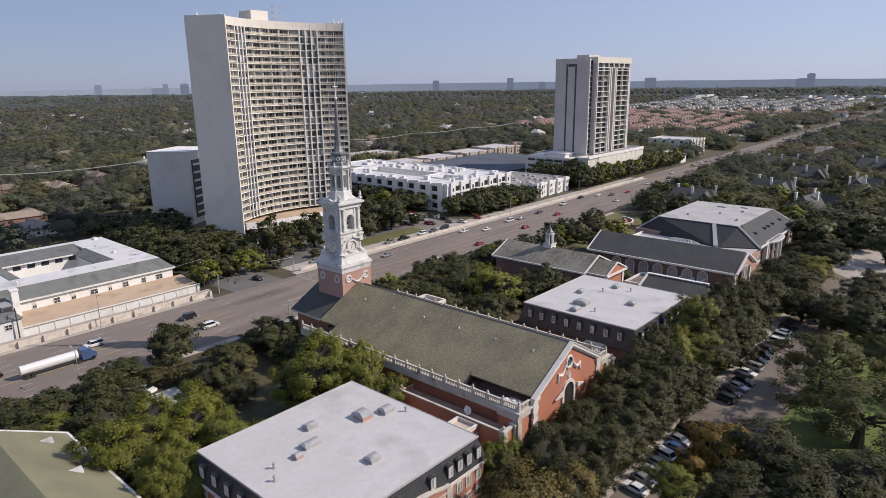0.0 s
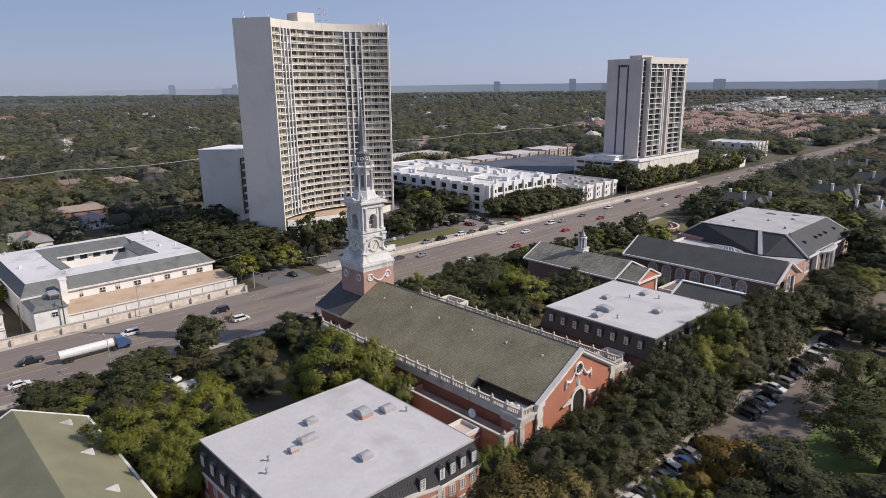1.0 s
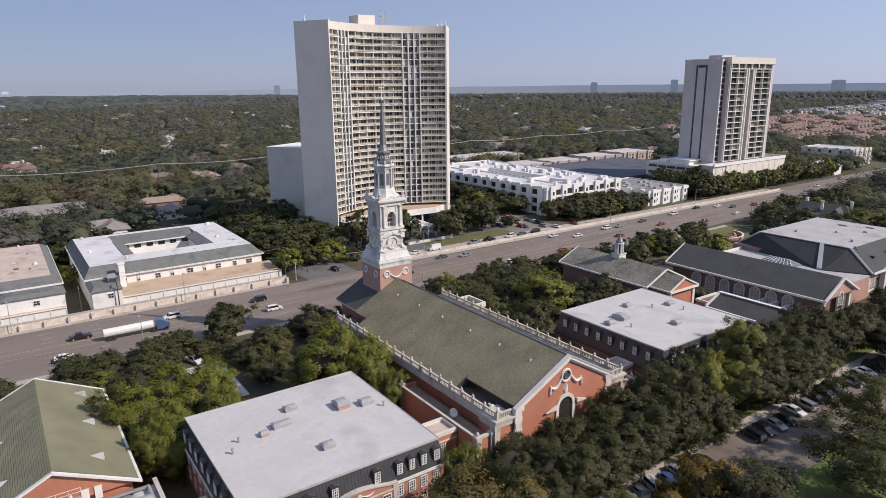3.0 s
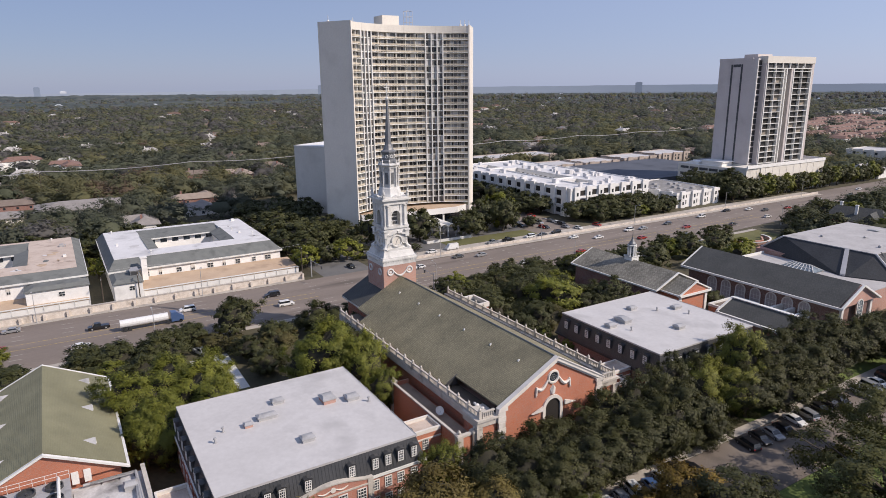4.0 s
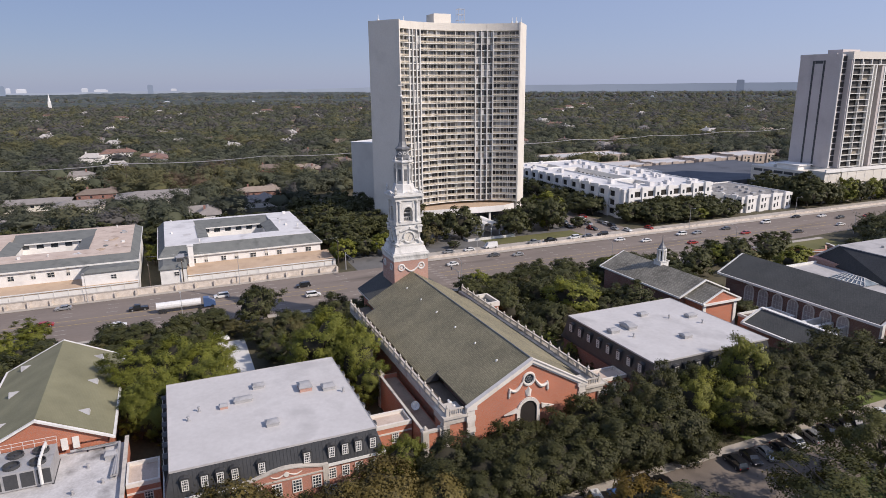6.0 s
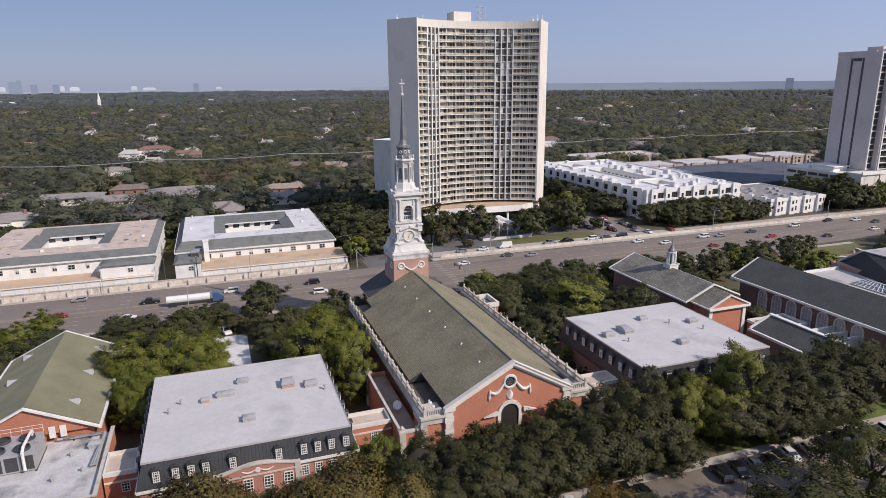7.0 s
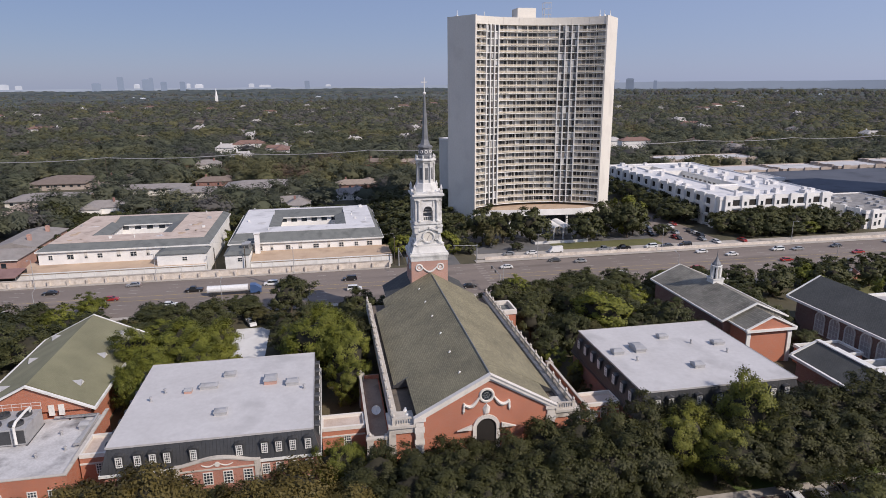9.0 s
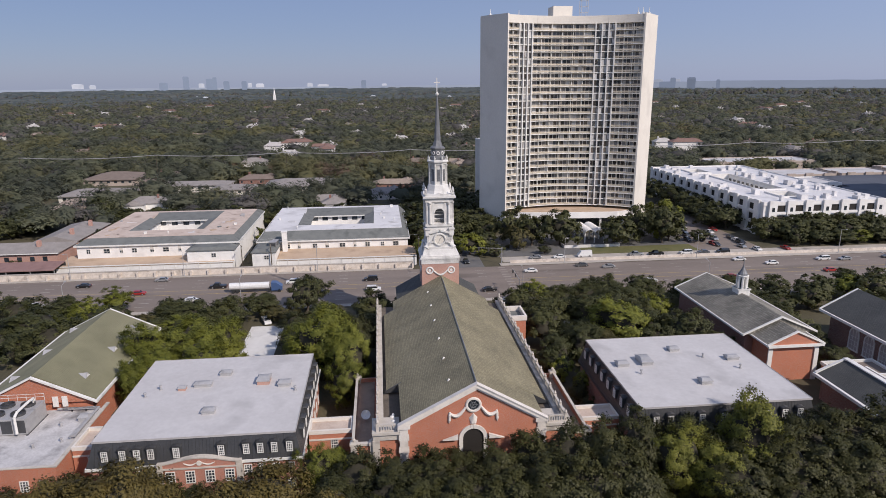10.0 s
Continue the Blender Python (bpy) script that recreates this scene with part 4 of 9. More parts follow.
def school(x0, x1, y0, y1, zt, name_label, fronts, dorm_y, dorm_side, brick=BRICK_SCHOOL):
    """A brick block with a dark mansard storey, dormers and a flat pale roof."""
    zb, out = 7.2 if fronts else 6.2, 1.15
    b = thing("school_building", ((x0 + x1) / 2, (y0 + y1) / 2, 0), name_label, "building", "mansard buildings")
    wall = part("wall", boxes((x0 - out + 0.35, x1 + out - 0.35, y0 - out + 0.35, y1 + out - 0.35, 0, zb)), brick, b, "brick lower storeys")
    bm = bmesh.new()
    lo, hi = rect(x0 - out, x1 + out, y0 - out, y1 + out), rect(x0, x1, y0, y1)
    a, c = [bm.verts.new((x, y, zb)) for x, y in lo], [bm.verts.new((x, y, zt)) for x, y in hi]
    for i in range(4):
        bm.faces.new((a[i], a[(i + 1) % 4], c[(i + 1) % 4], c[i]))
    bm.faces.new(a[::-1]), bm.faces.new(c)
    mans = part("mansard", bm, SEAM_METAL, b, "dark standing-seam mansard roof")
    # standing seams
    bm = bmesh.new()
    y = y0 + 0.2
    while y < y1:
        for xa, xb in ((x1 + out, x1), (x0 - out, x0)):
            s = 1 if xb > (x0 + x1) / 2 else -1
            tube(bm, (xa + 0.02 * s, y, zb), (xb + 0.02 * s, y, zt), 0.03, 0.03, 3)
        y += 0.55
    x = x0 + 0.2
    while x < x1:
        for yb_, yt_ in ((y1 + out, y1), (y0 - out, y0)):
            tube(bm, (x, yb_, zb), (x, yt_, zt), 0.03, 0.03, 3)
        x += 0.55
    tagged(part("seam", bm, SEAM_METAL, b), "", "", "", "stuff")
    part("flat_roof", boxes((x0 - 0.12, x1 + 0.12, y0 - 0.12, y1 + 0.12, zt - 0.05, zt + 0.12)), MEMBRANE, b, "pale grey membrane roof")
    part("roof_edge", boxes((x0 - 0.2, x1 + 0.2, y0 - 0.2, y0 - 0.121, zt - 0.12, zt + 0.2), (x0 - 0.2, x1 + 0.2, y1 + 0.121, y1 + 0.2, zt - 0.12, zt + 0.2),
                            (x0 - 0.2, x0 - 0.121, y0 - 0.12, y1 + 0.12, zt - 0.12, zt + 0.2), (x1 + 0.121, x1 + 0.2, y0 - 0.12, y1 + 0.12, zt - 0.12, zt + 0.2)), GREY_MEMBRANE, b)
    part("cornice", boxes((x0 - out - 0.15, x1 + out + 0.15, y0 - out - 0.15, y0 - out + 0.3, zb - 0.45, zb + 0.02), (x0 - out - 0.15, x1 + out + 0.15, y1 + out - 0.3, y1 + out + 0.15, zb - 0.45, zb + 0.02),
                          (x0 - out - 0.15, x0 - out + 0.3, y0 - out + 0.3, y1 + out - 0.3, zb - 0.45, zb + 0.02), (x1 + out - 0.3, x1 + out + 0.15, y0 - out + 0.3, y1 + out - 0.3, zb - 0.45, zb + 0.02)), WHITE_TRIM if fronts else SEAM_METAL, b, "white eaves cornice" if fronts else "dark metal eaves cornice")

    def dormer(px, py, face):
        turn = radians(TURNS[face] if isinstance(face, str) else face)
        m = Matrix.Translation((px, py, 0)) @ Matrix.Rotation(turn, 4, "Z")
        bm = bmesh.new()
        w, z0, z1 = 1.05, zt - 2.95, zt - 1.1
        box(bm, -w / 2 - 0.12, w / 2 + 0.12, -0.35, 1.3, z0 - 0.1, z1 + 0.02)
        pts = [(-w / 2 - 0.25, z1), (w / 2 + 0.25, z1), (w / 2 + 0.1, z1 + 0.22), (0, z1 + 0.38), (-w / 2 - 0.1, z1 + 0.22)]
        extrude_y(bm, pts, -0.5, 1.3)
        bm.transform(m)
        d = part("dormer", bm, SEAM_METAL, b, "metal-hooded dormer with a white sash window")
        v = m @ Vector((0, -0.37, (z0 + z1) / 2))
        me, pane = sash_mesh(0.98, z1 - z0 - 0.05, 3, 4)
        wo = new("window", me)
        wo.parent, wo.location, wo.rotation_euler.z = d, v - origin_of(d), turn
        # the pane is one mesh with its sash kept in the same dormer
        po = new("pane", pane)
        po.parent, po.location, po.rotation_euler.z = d, v - origin_of(d), turn
    for y in dorm_y:
        dormer(x1 + 0.62, y, "+x")
    for x in dorm_side:
        dormer(x, y0 - 0.62, "-y")
        dormer(x, y1 + 0.62, "+y")
    # lower windows
    for y in dorm_y:
        for z in (zb - 2.0, zb - 5.0):
            window(b, x1 + out - 0.33, y, z, 1.25, 1.9, "+x", 3, 4)
    for x in dorm_side:
        for z in (5.2, 2.2) if fronts else ():
            window(b, x, y0 - out + 0.33, z, 1.25, 1.9, "-y", 3, 4)
            window(b, x, y1 + out - 0.33, z, 1.25, 1.9, "+y", 3, 4)
    if fronts:
        ya, yb = fronts
        # centre bay with a curved brick parapet, stone coping and a carved swag
        bm = bmesh.new()
        n = 12
        crest = [(ya + (yb - ya) * i / n, zb + 0.1 + 0.95 * math.sin(math.pi * i / n) ** 1.5) for i in range(n + 1)]
        extrude_x(bm, [(ya, 0.0)] + crest + [(yb, 0.0)], x1 + out - 0.3, x1 + out + 0.45)
        part("centre_bay", bm, BRICK_SCHOOL, b, "brick centre bay with a curved parapet")
        bm = bmesh.new()
        for (p, q), (r, s) in zip(crest, crest[1:]):
            hull(bm, [(xx, yy, zz + d) for xx in (x1 + out - 0.4, x1 + out + 0.6) for yy, zz in ((p, q), (r, s)) for d in (0, 0.22)])
        box(bm, x1 + out + 0.451, x1 + out + 0.6, ya, yb, zb - 0.75, zb - 0.5)
        for yy in (ya, yb):
            box(bm, x1 + out - 0.35, x1 + out + 0.58, yy - 0.45, yy + 0.45, 0, zb + 0.35)
        part("coping", bm, WORN_STONE, b)
        ym = (ya + yb) / 2
        for s in (-1, 1):
            bm = bmesh.new()
            swag(bm, x1 + out + 0.5, [(ym + s * (0.4 + 2.0 * k / 7), zb + 0.25 - 0.35 * math.sin(math.pi * k / 7)) for k in range(8)], 0.1)
            part("garland", bm, STONE, b)
        bm = bmesh.new()
        disc_x(bm, x1 + out + 0.44, x1 + out + 0.58, ym, zb + 0.2, 0.42, 12)
        part("rosette", bm, STONE, b)
        for y in np.linspace(ya + 1.5, yb - 1.5, 4):
            window(b, x1 + out + 0.47, float(y), 5.0, 1.5, 2.2, "+x", 3, 4)
    return b


school(-87.4, -57.2, 41.1, 72.2, 11.1, "brick school building with a dark metal mansard and pale flat roof", (51.2, 63.4),
       [42.9, 45.6, 47.8, 49.9, 53.8, 60.7, 64.6, 66.8, 69.0, 71.4], [-85, -81.5, -78, -74.5, -71, -67.5, -64, -60.5])
school(-87.8, -58.0, 130.4, 161.2, 11.1, "brick school building with a dark mansard beside the trees", None,
       [132.8, 135.4, 138, 141, 145, 149, 153, 156, 158.8], [-85.5, -82, -78.5, -75, -71.5, -68, -64.5, -61], BRICK_DARK)
for x, y, sx, sy, h, br in ((-74.1, 50.0, 1.2, 1.3, 0.8, True), (-75.3, 53.4, 1.5, 3.0, 0.9, False), (-79.7, 56.6, 1.5, 2.0, 0.9, False), (-75.6, 64.4, 2.6, 2.2, 1.3, True),
                            (-74.0, 68.4, 1.8, 2.2, 1.0, False), (-64.9, 56.9, 1.6, 2.0, 0.9, False)):
    roof_unit(x, y, 11.22, sx, sy, h, None, "grey metal skylight hood on a pale flat roof" if not br else "skylight hood on a brick curb on a pale flat roof", br)
for x, y, sx, sy, h, br in ((-74.8, 133.3, 1.8, 2.2, 1.0, False), (-75.8, 138.2, 3.4, 2.2, 1.2, False), (-80.7, 146.4, 1.6, 2.0, 0.9, False), (-75.3, 156.1, 1.6, 2.4, 0.9, False),
                            (-65.9, 145.8, 1.8, 2.0, 1.0, False)):
    roof_unit(x, y, 11.22, sx, sy, h)
for x, y in ((-71.7, 44.2), (-74.5, 46.0), (-71.5, 70.6), (-70.7, 135.6), (-70.9, 155.5), (-76.6, 150.8)):
    pipe_vent(x, y, 11.22)

# small link blocks between the school buildings and their neighbours
for x0, x1, y0, y1, z in ((-68.5, -64, 73.5, 81.0, 6.3), (-69, -64.5, 121.8, 129.2, 5.6), (-70, -63.5, 34.5, 39.3, 6.2)):
    l = thing("link_block", ((x0 + x1) / 2, (y0 + y1) / 2, 0), "low brick link block with a white coping and flat roof", "building", "link blocks")
    part("wall", boxes((x0, x1, y0, y1, 0, z)), BRICK, l)
    part("coping", boxes((x0 - 0.1, x0 + 0.35, y0, y1, z, z + 0.7), (x1 - 0.35, x1 + 0.1, y0, y1, z, z + 0.7), (x0 + 0.35, x1 - 0.35, y0, y0 + 0.3, z, z + 0.7), (x0 + 0.35, x1 - 0.35, y1 - 0.3, y1, z, z + 0.7)), STONE, l)
    part("flat_roof", boxes((x0 + 0.36, x1 - 0.36, y0 + 0.31, y1 - 0.31, z, z + 0.1)), GRAVEL_ROOF, l)
    window(l, x1 + 0.02, (y0 + y1) / 2 + 0.6, 4.2, 1.3, 2.0, "+x", 3, 4)
    part("band_course", boxes((x1, x1 + 0.12, y0, y1, z - 1.2, z - 0.9)), STONE, l)

# ---- parish hall with the green hip roof ----


def gable_roof(parent, x0, x1, y0, y1, ze, zr, material, hip0=0.0, hip1=0.0, thick=0.25, name="roof", label=""):
    """A roof with its ridge along x; hip0 and hip1 draw the ridge's ends in."""
    ym = (y0 + y1) / 2
    bm = bmesh.new()
    hull(bm, [(x0, y0, ze), (x1, y0, ze), (x0, y1, ze), (x1, y1, ze), (x0, y0, ze - thick), (x1, y0, ze - thick), (x0, y1, ze - thick), (x1, y1, ze - thick), (x0 + hip0, ym, zr), (x1 - hip1, ym, zr)])
    return part(name, bm, material, parent, label)


def rake(bm, x, y0, y1, ze, zr, proud, drop=0.45):
    ym = (y0 + y1) / 2
    for ya in (y0, y1):
        hull(bm, [(xx, yy, zz) for xx in (x, x + proud) for yy, zz in ((ya, ze), (ya, ze - drop), (ym, zr), (ym, zr - drop))])


hall = thing("parish_hall", (-98, 20.4, 0), "brick parish hall with a mossy green slate gable roof", "building")
part("wall", boxes((-116.2, -80.5, 10.9, 31.0, 0, 7.0)), BRICK, hall)
gable_roof(hall, -117.0, -80.3, 10.0, 31.9, 7.2, 12.6, SLATE_GREEN, 0.0, 0.0, 0.3, "roof", "mossy green slate gable roof")
bm = bmesh.new()
extrude_x(bm, [(10.6, 7.0), (31.3, 7.0), (20.95, 12.3)], -80.6, -79.9)
part("gable_wall", bm, BRICK, hall)
bm = bmesh.new()
rake(bm, -79.9, 9.8, 32.1, 7.25, 12.7, 0.55, 0.38)
part("raking_cornice", bm, WHITE_TRIM, hall)
bm = bmesh.new()
extrude_x(bm, [(10.6, 7.0), (31.3, 7.0), (20.95, 12.3)], -116.4, -116.0)
part("gable_wall", bm, BRICK, hall)
bm = bmesh.new()
rake(bm, -117.5, 9.8, 32.1, 7.25, 12.7, 0.5, 0.5)
part("raking_cornice", bm, WHITE_TRIM, hall)
part("eave", boxes((-117.2, -79.5, 31.9, 32.3, 6.8, 7.3)), WHITE_TRIM, hall)
part("eave", boxes((-117.2, -79.5, 9.6, 10.0, 6.8, 7.3)), WHITE_TRIM, hall)
for y in (26.3, 24.6):
    part("door", boxes((-79.9, -79.75, y - 0.5, y + 0.5, 6.2, 8.3)), WHITE_TRIM, hall, "white roof access door")
for x, y in ((-112.6, 27.6), (-99.7, 27.5), (-86.3, 27.2), (-112.6, 14.3), (-99.7, 14.4), (-86.3, 14.6)):
    s = 1 if y > 20.4 else -1
    bm = bmesh.new()
    z = 12.6 - 0.493 * abs(y - 20.95)
    hull(bm, [(x - 1.0, y + s * 0.9, z - 0.35), (x + 1.0, y + s * 0.9, z - 0.35), (x, y + s * 0.9, z + 0.55), (x, y - s * 1.2, z + 0.48), (x - 1.0, y + s * 0.8, z - 0.4), (x + 1.0, y + s * 0.8, z - 0.4)])
    v = part("gable_vent", bm, STEEL, hall)
    bm = bmesh.new()
    hull(bm, [(x - 0.75, y + s * 0.93, z - 0.25), (x + 0.75, y + s * 0.93, z - 0.25), (x, y + s * 0.93, z + 0.4), (x - 0.75, y + s * 0.97, z - 0.25), (x + 0.75, y + s * 0.97, z - 0.25), (x, y + s * 0.97, z + 0.4)])
    part("louvre", bm, WHITE_TRIM, v, "pale louvre")
# lapped slate courses up both slopes
bm = bmesh.new()
extrude_x(bm, [(0, -0.02), (0, 0.06), (0.44, 0.012), (0.44, -0.02)], -116.95, -80.35)
course = to_mesh("slate_course", bm, SLATE_GREEN)
for side in (1, -1):
    for k in range(34):
        ob = new("slate_course", course)
        ob.parent = hall
        u = k * 0.358
        up = math.atan2(5.4, 10.95)
        place = Matrix.Translation((0, 20.95 - side * (10.95 - u * math.cos(up)), 7.2 + u * math.sin(up))) @ (Matrix.Identity(4) if side > 0 else Matrix.Scale(-1, 4, (0, 1, 0))) @ Matrix.Rotation(up, 4, "X")
        ob.matrix_basis = Matrix.Translation(-origin_of(hall)) @ place

annex_low = thing("hall_annex", (-69, 18, 0), "low brick hall annex with a white flat roof and parapet", "building")
part("wall", boxes((-79.8, -58.6, -6, 34.2, 0, 5.6)), BRICK, annex_low)
part("flat_roof", boxes((-79.4, -59.0, -5.6, 33.8, 5.6, 5.75)), STAINED_ROOF, annex_low)
part("parapet", boxes((-79.8, -58.6, 33.81, 34.2, 5.6, 6.4), (-58.99, -58.6, -6, 33.8, 5.6, 6.4)), BRICK, annex_low)
part("coping", boxes((-79.9, -58.45, 33.7, 34.35, 6.4, 6.62), (-59.05, -58.5, -6, 33.69, 6.4, 6.55)), WORN_STONE, annex_low)
for y in (4, 9, 14, 19, 24, 29, 32):
    window(annex_low, -58.57, y, 3.2, 1.4, 2.0, "+x", 3, 4)


def cooling_unit():
    x0, x1, y0, y1, z = -77.5, -70.5, 13.0, 24.0, 5.9
    c = thing("cooling_unit", ((x0 + x1) / 2, (y0 + y1) / 2, z), "grey rooftop cooling unit with fans, pipes and handrail", "air conditioner")
    part("casing", boxes((x0, x1, y0, y1, z, z + 3.0)), STEEL, c)
    part("base_rail", boxes((x0 - 0.2, x1 + 0.2, y0 - 0.1, y0 + 0.2, 5.76, z), (x0 - 0.2, x1 + 0.2, y1 - 0.2, y1 + 0.1, 5.76, z)), SEAM_METAL, c)
    for i in range(5):
        y = y0 + 1.1 + i * 2.2
        part("louvre_panel", boxes((x1, x1 + 0.06, y - 0.9, y + 0.9, z + 0.3, z + 2.7)), SEAM_METAL, c)
    for x in (x0 + 1.8, x1 - 1.8):
        for y in (y0 + 2, y0 + 5.5, y0 + 9):
            bm = bmesh.new()
            lathe(bm, x, y, [(1.2, z + 3.0), (1.2, z + 3.45), (1.05, z + 3.45), (1.05, z + 3.1), (0.2, z + 3.1), (0.2, z + 3.3)], 14)
            part("fan_housing", bm, SEAM_METAL, c)
    for y in (y0 + 1.2, y1 - 1.4):
        bm = bmesh.new()
        pts = [(x0 + 1, y, z + 3.0), (x0 + 1, y, z + 3.9), (x0 + 2.5, y, z + 4.1), (x1 - 0.5, y, z + 4.1), (x1 + 0.6, y, z + 3.6), (x1 + 0.6, y, z + 0.5)]
        for a, b in zip(pts, pts[1:]):
            tube(bm, a, b, 0.24, 0.24, 8)
        part("pipe", bm, WHITE_TRIM, c, "white insulated pipe")
    bm = bmesh.new()
    for i in range(8):
        y = y0 + i * (y1 - y0) / 7
        tube(bm, (x0, y, z + 3), (x0, y, z + 4.3), 0.04, 0.04, 4)
    for zz in (z + 3.7, z + 4.3):
        tube(bm, (x0, y0, zz), (x0, y1, zz), 0.04, 0.04, 4)
    part("handrail", bm, WHITE_TRIM, c)


cooling_unit()
for k, (y, z) in enumerate(((25.5, 6.4), (26.4, 6.4), (27.4, 6.3))):
    bm = bmesh.new()
    for a, b in (((-78.5, y, z), (-78.5, 32.9, z)), ((-78.5 + k * 0.3, 32.9, z), (-68, 33.0 - 0.4 * k, z))):
        tube(bm, a, b, 0.22, 0.22, 8)
    for yy in (28, 30.5, 32.6):
        box(bm, -78.6, -78.4, yy - 0.1, yy + 0.1, 5.75, z)
    solid("duct", bm, STEEL, "insulated pipe run on the flat roof", "pipe", "", "roof pipes")
for x, y in ((-73, 28.5), (-66, 27), (-67.5, 31), (-63, 20)):
    pipe_vent(x, y, 5.75, 0.8)
roof_unit(-75.0, 31.8, 5.75, 1.6, 1.8, 1.2, None, "grey metal roof unit beside the parapet")
for k in range(3):
    roof_unit(-64.5, 8 + k * 3.2, 5.75, 1.4, 1.4, 1.0, WHITE_TRIM, "small white condenser on the flat roof")

# ---- chapel with cupola ----
chapel = thing("chapel", (-106, 177.3, 0), "small brick chapel with grey slate roof and pediment", "building")
part("wall", boxes((-126, -93, 169.6, 185.2, 0, 8.9)), BRICK_DARK, chapel)
gable_roof(chapel, -126.8, -92.2, 168.6, 186.2, 9.1, 13.0, SLATE_ROUGH, 0, 0, 0.2, "roof", "grey slate gable roof")
part("porch_wall", boxes((-93, -86.4, 171.6, 182.6, 0, 8.3)), BRICK, chapel)
gable_roof(chapel, -93, -86.2, 170.6, 183.6, 9.0, 12.0, SLATE_ROUGH, 0, 0, 0.2, "porch_roof")
bm = bmesh.new()
rake(bm, -85.8, 170.4, 183.8, 9.05, 12.1, 0.4, 0.4)
part("raking_cornice", bm, WHITE_TRIM, chapel)
part("pediment_base", boxes((-86.4, -85.3, 170.6, 183.6, 8.3, 8.85)), WHITE_TRIM, chapel)
for x in (-92.2, -127.2):
    bm = bmesh.new()
    rake(bm, x, 168.4, 186.4, 9.15, 13.1, 0.4, 0.4)
    part("raking_cornice", bm, WHITE_TRIM, chapel)
part("eave", boxes((-127, -92, 168.3, 168.6, 8.7, 9.15), (-127, -92, 186.2, 186.5, 8.7, 9.15), (-93, -85.6, 170.3, 170.6, 8.6, 9.0), (-93, -85.6, 183.6, 183.9, 8.6, 9.0)), WHITE_TRIM, chapel)
for y in (171.7, 182.5):
    part("pilaster", boxes((-86.4, -86.1, y - 0.5, y + 0.5, 0, 8.3)), WHITE_TRIM, chapel)
bm = bmesh.new()
extrude_x(bm, [(171.3, 8.85), (182.9, 8.85), (177.1, 11.7)], -86.4, -85.75)
part("pediment", bm, BRICK, chapel)
cx, cy = -110.4, 178.0
cup = thing("cupola", (cx, cy, 12), "white chapel cupola with open arches and a dark dome", "cupola")
bm = boxes((cx - 1.5, cx + 1.5, cy - 1.5, cy + 1.5, 11.2, 14.0), (cx - 1.7, cx + 1.7, cy - 1.7, cy + 1.7, 13.7, 14.0))
part("base", bm, WHITE_TRIM, cup)
for k in range(8):
    a = k * math.pi / 4 + math.pi / 8
    bm = bmesh.new()
    lathe(bm, cx + 1.15 * math.cos(a), cy + 1.15 * math.sin(a), [(0.36, 14.0), (0.30, 14.2), (0.30, 16.6), (0.38, 16.9)], 6)
    part("column", bm, WHITE_TRIM, cup)
bm = bmesh.new()
lathe(bm, cx, cy, [(1.2, 16.9), (1.5, 17.1), (1.5, 17.35), (1.1, 17.4)], 8, math.pi / 8)
part("cornice", bm, WHITE_TRIM, cup)
bm = bmesh.new()
lathe(bm, cx, cy, [(1.2, 17.4), (1.1, 17.8), (0.7, 18.4), (0.3, 19.2), (0.12, 19.9), (0.08, 21.4)], 12)
part("dome", bm, LEAD, cup)
bm = bmesh.new()
lathe(bm, cx, cy, [(0.55, 14.0), (0.55, 16.9)], 8)
part("core", bm, GLASS, cup)

# ---- long hall with arched windows, low block, big hall ----


BLIND = grained("pale_blind_arch", (0.36, 0.32, 0.30), (0.48, 0.44, 0.42), 0.3, 3, 0.8, 0, 0.15, 0.25)


def arched(parent, x, y, z0, w, h, face, infill=None):
    """An arched window with a white frame and a dark pane."""
    turn = radians(TURNS[face])
    m = Matrix.Translation((x, y, z0)) @ Matrix.Rotation(turn, 4, "Z")
    key = ("arched", w, h, infill is None)
    if key not in SHARED:
        bm = bmesh.new()
        r = w / 2
        zz = h - r
        for i in range(10):
            a0, a1 = math.pi * i / 10, math.pi * (i + 1) / 10
            hull(bm, [(q * math.cos(a), yy, zz + q * math.sin(a)) for q in (r, r + 0.3) for a in (a0, a1) for yy in (-0.2, 0.02)])
        box(bm, -r - 0.3, -r, -0.2, 0.02, 0, zz), box(bm, r, r + 0.3, -0.2, 0.02, 0, zz), box(bm, -r - 0.4, r + 0.4, -0.25, 0.02, -0.3, 0)
        for k in (-1, 1):
            box(bm, k * r / 3 - 0.04, k * r / 3 + 0.04, -0.12, 0.02, 0, h - 0.25)
        for k in range(1, 4):
            box(bm, -r, r, -0.11, 0.02, zz * k / 3.5 - 0.04, zz * k / 3.5 + 0.04)
        pane = bmesh.new()
        extrude_y(pane, [(r * math.cos(math.pi * i / 12), zz + r * math.sin(math.pi * i / 12)) for i in range(13)] + [(-r, 0), (r, 0)], -0.06, 0.02)
        SHARED[key] = (to_mesh("arched_window", bm, WHITE_TRIM), to_mesh("pane", pane, infill or GLASS_SKY))
    a, b = SHARED[key]
    o = new("arched_window", a)
    o.parent, o.location, o.rotation_euler.z = parent, Vector((x, y, z0)) - origin_of(parent), turn
    p = new("pane", b)
    p.parent = o
    return o


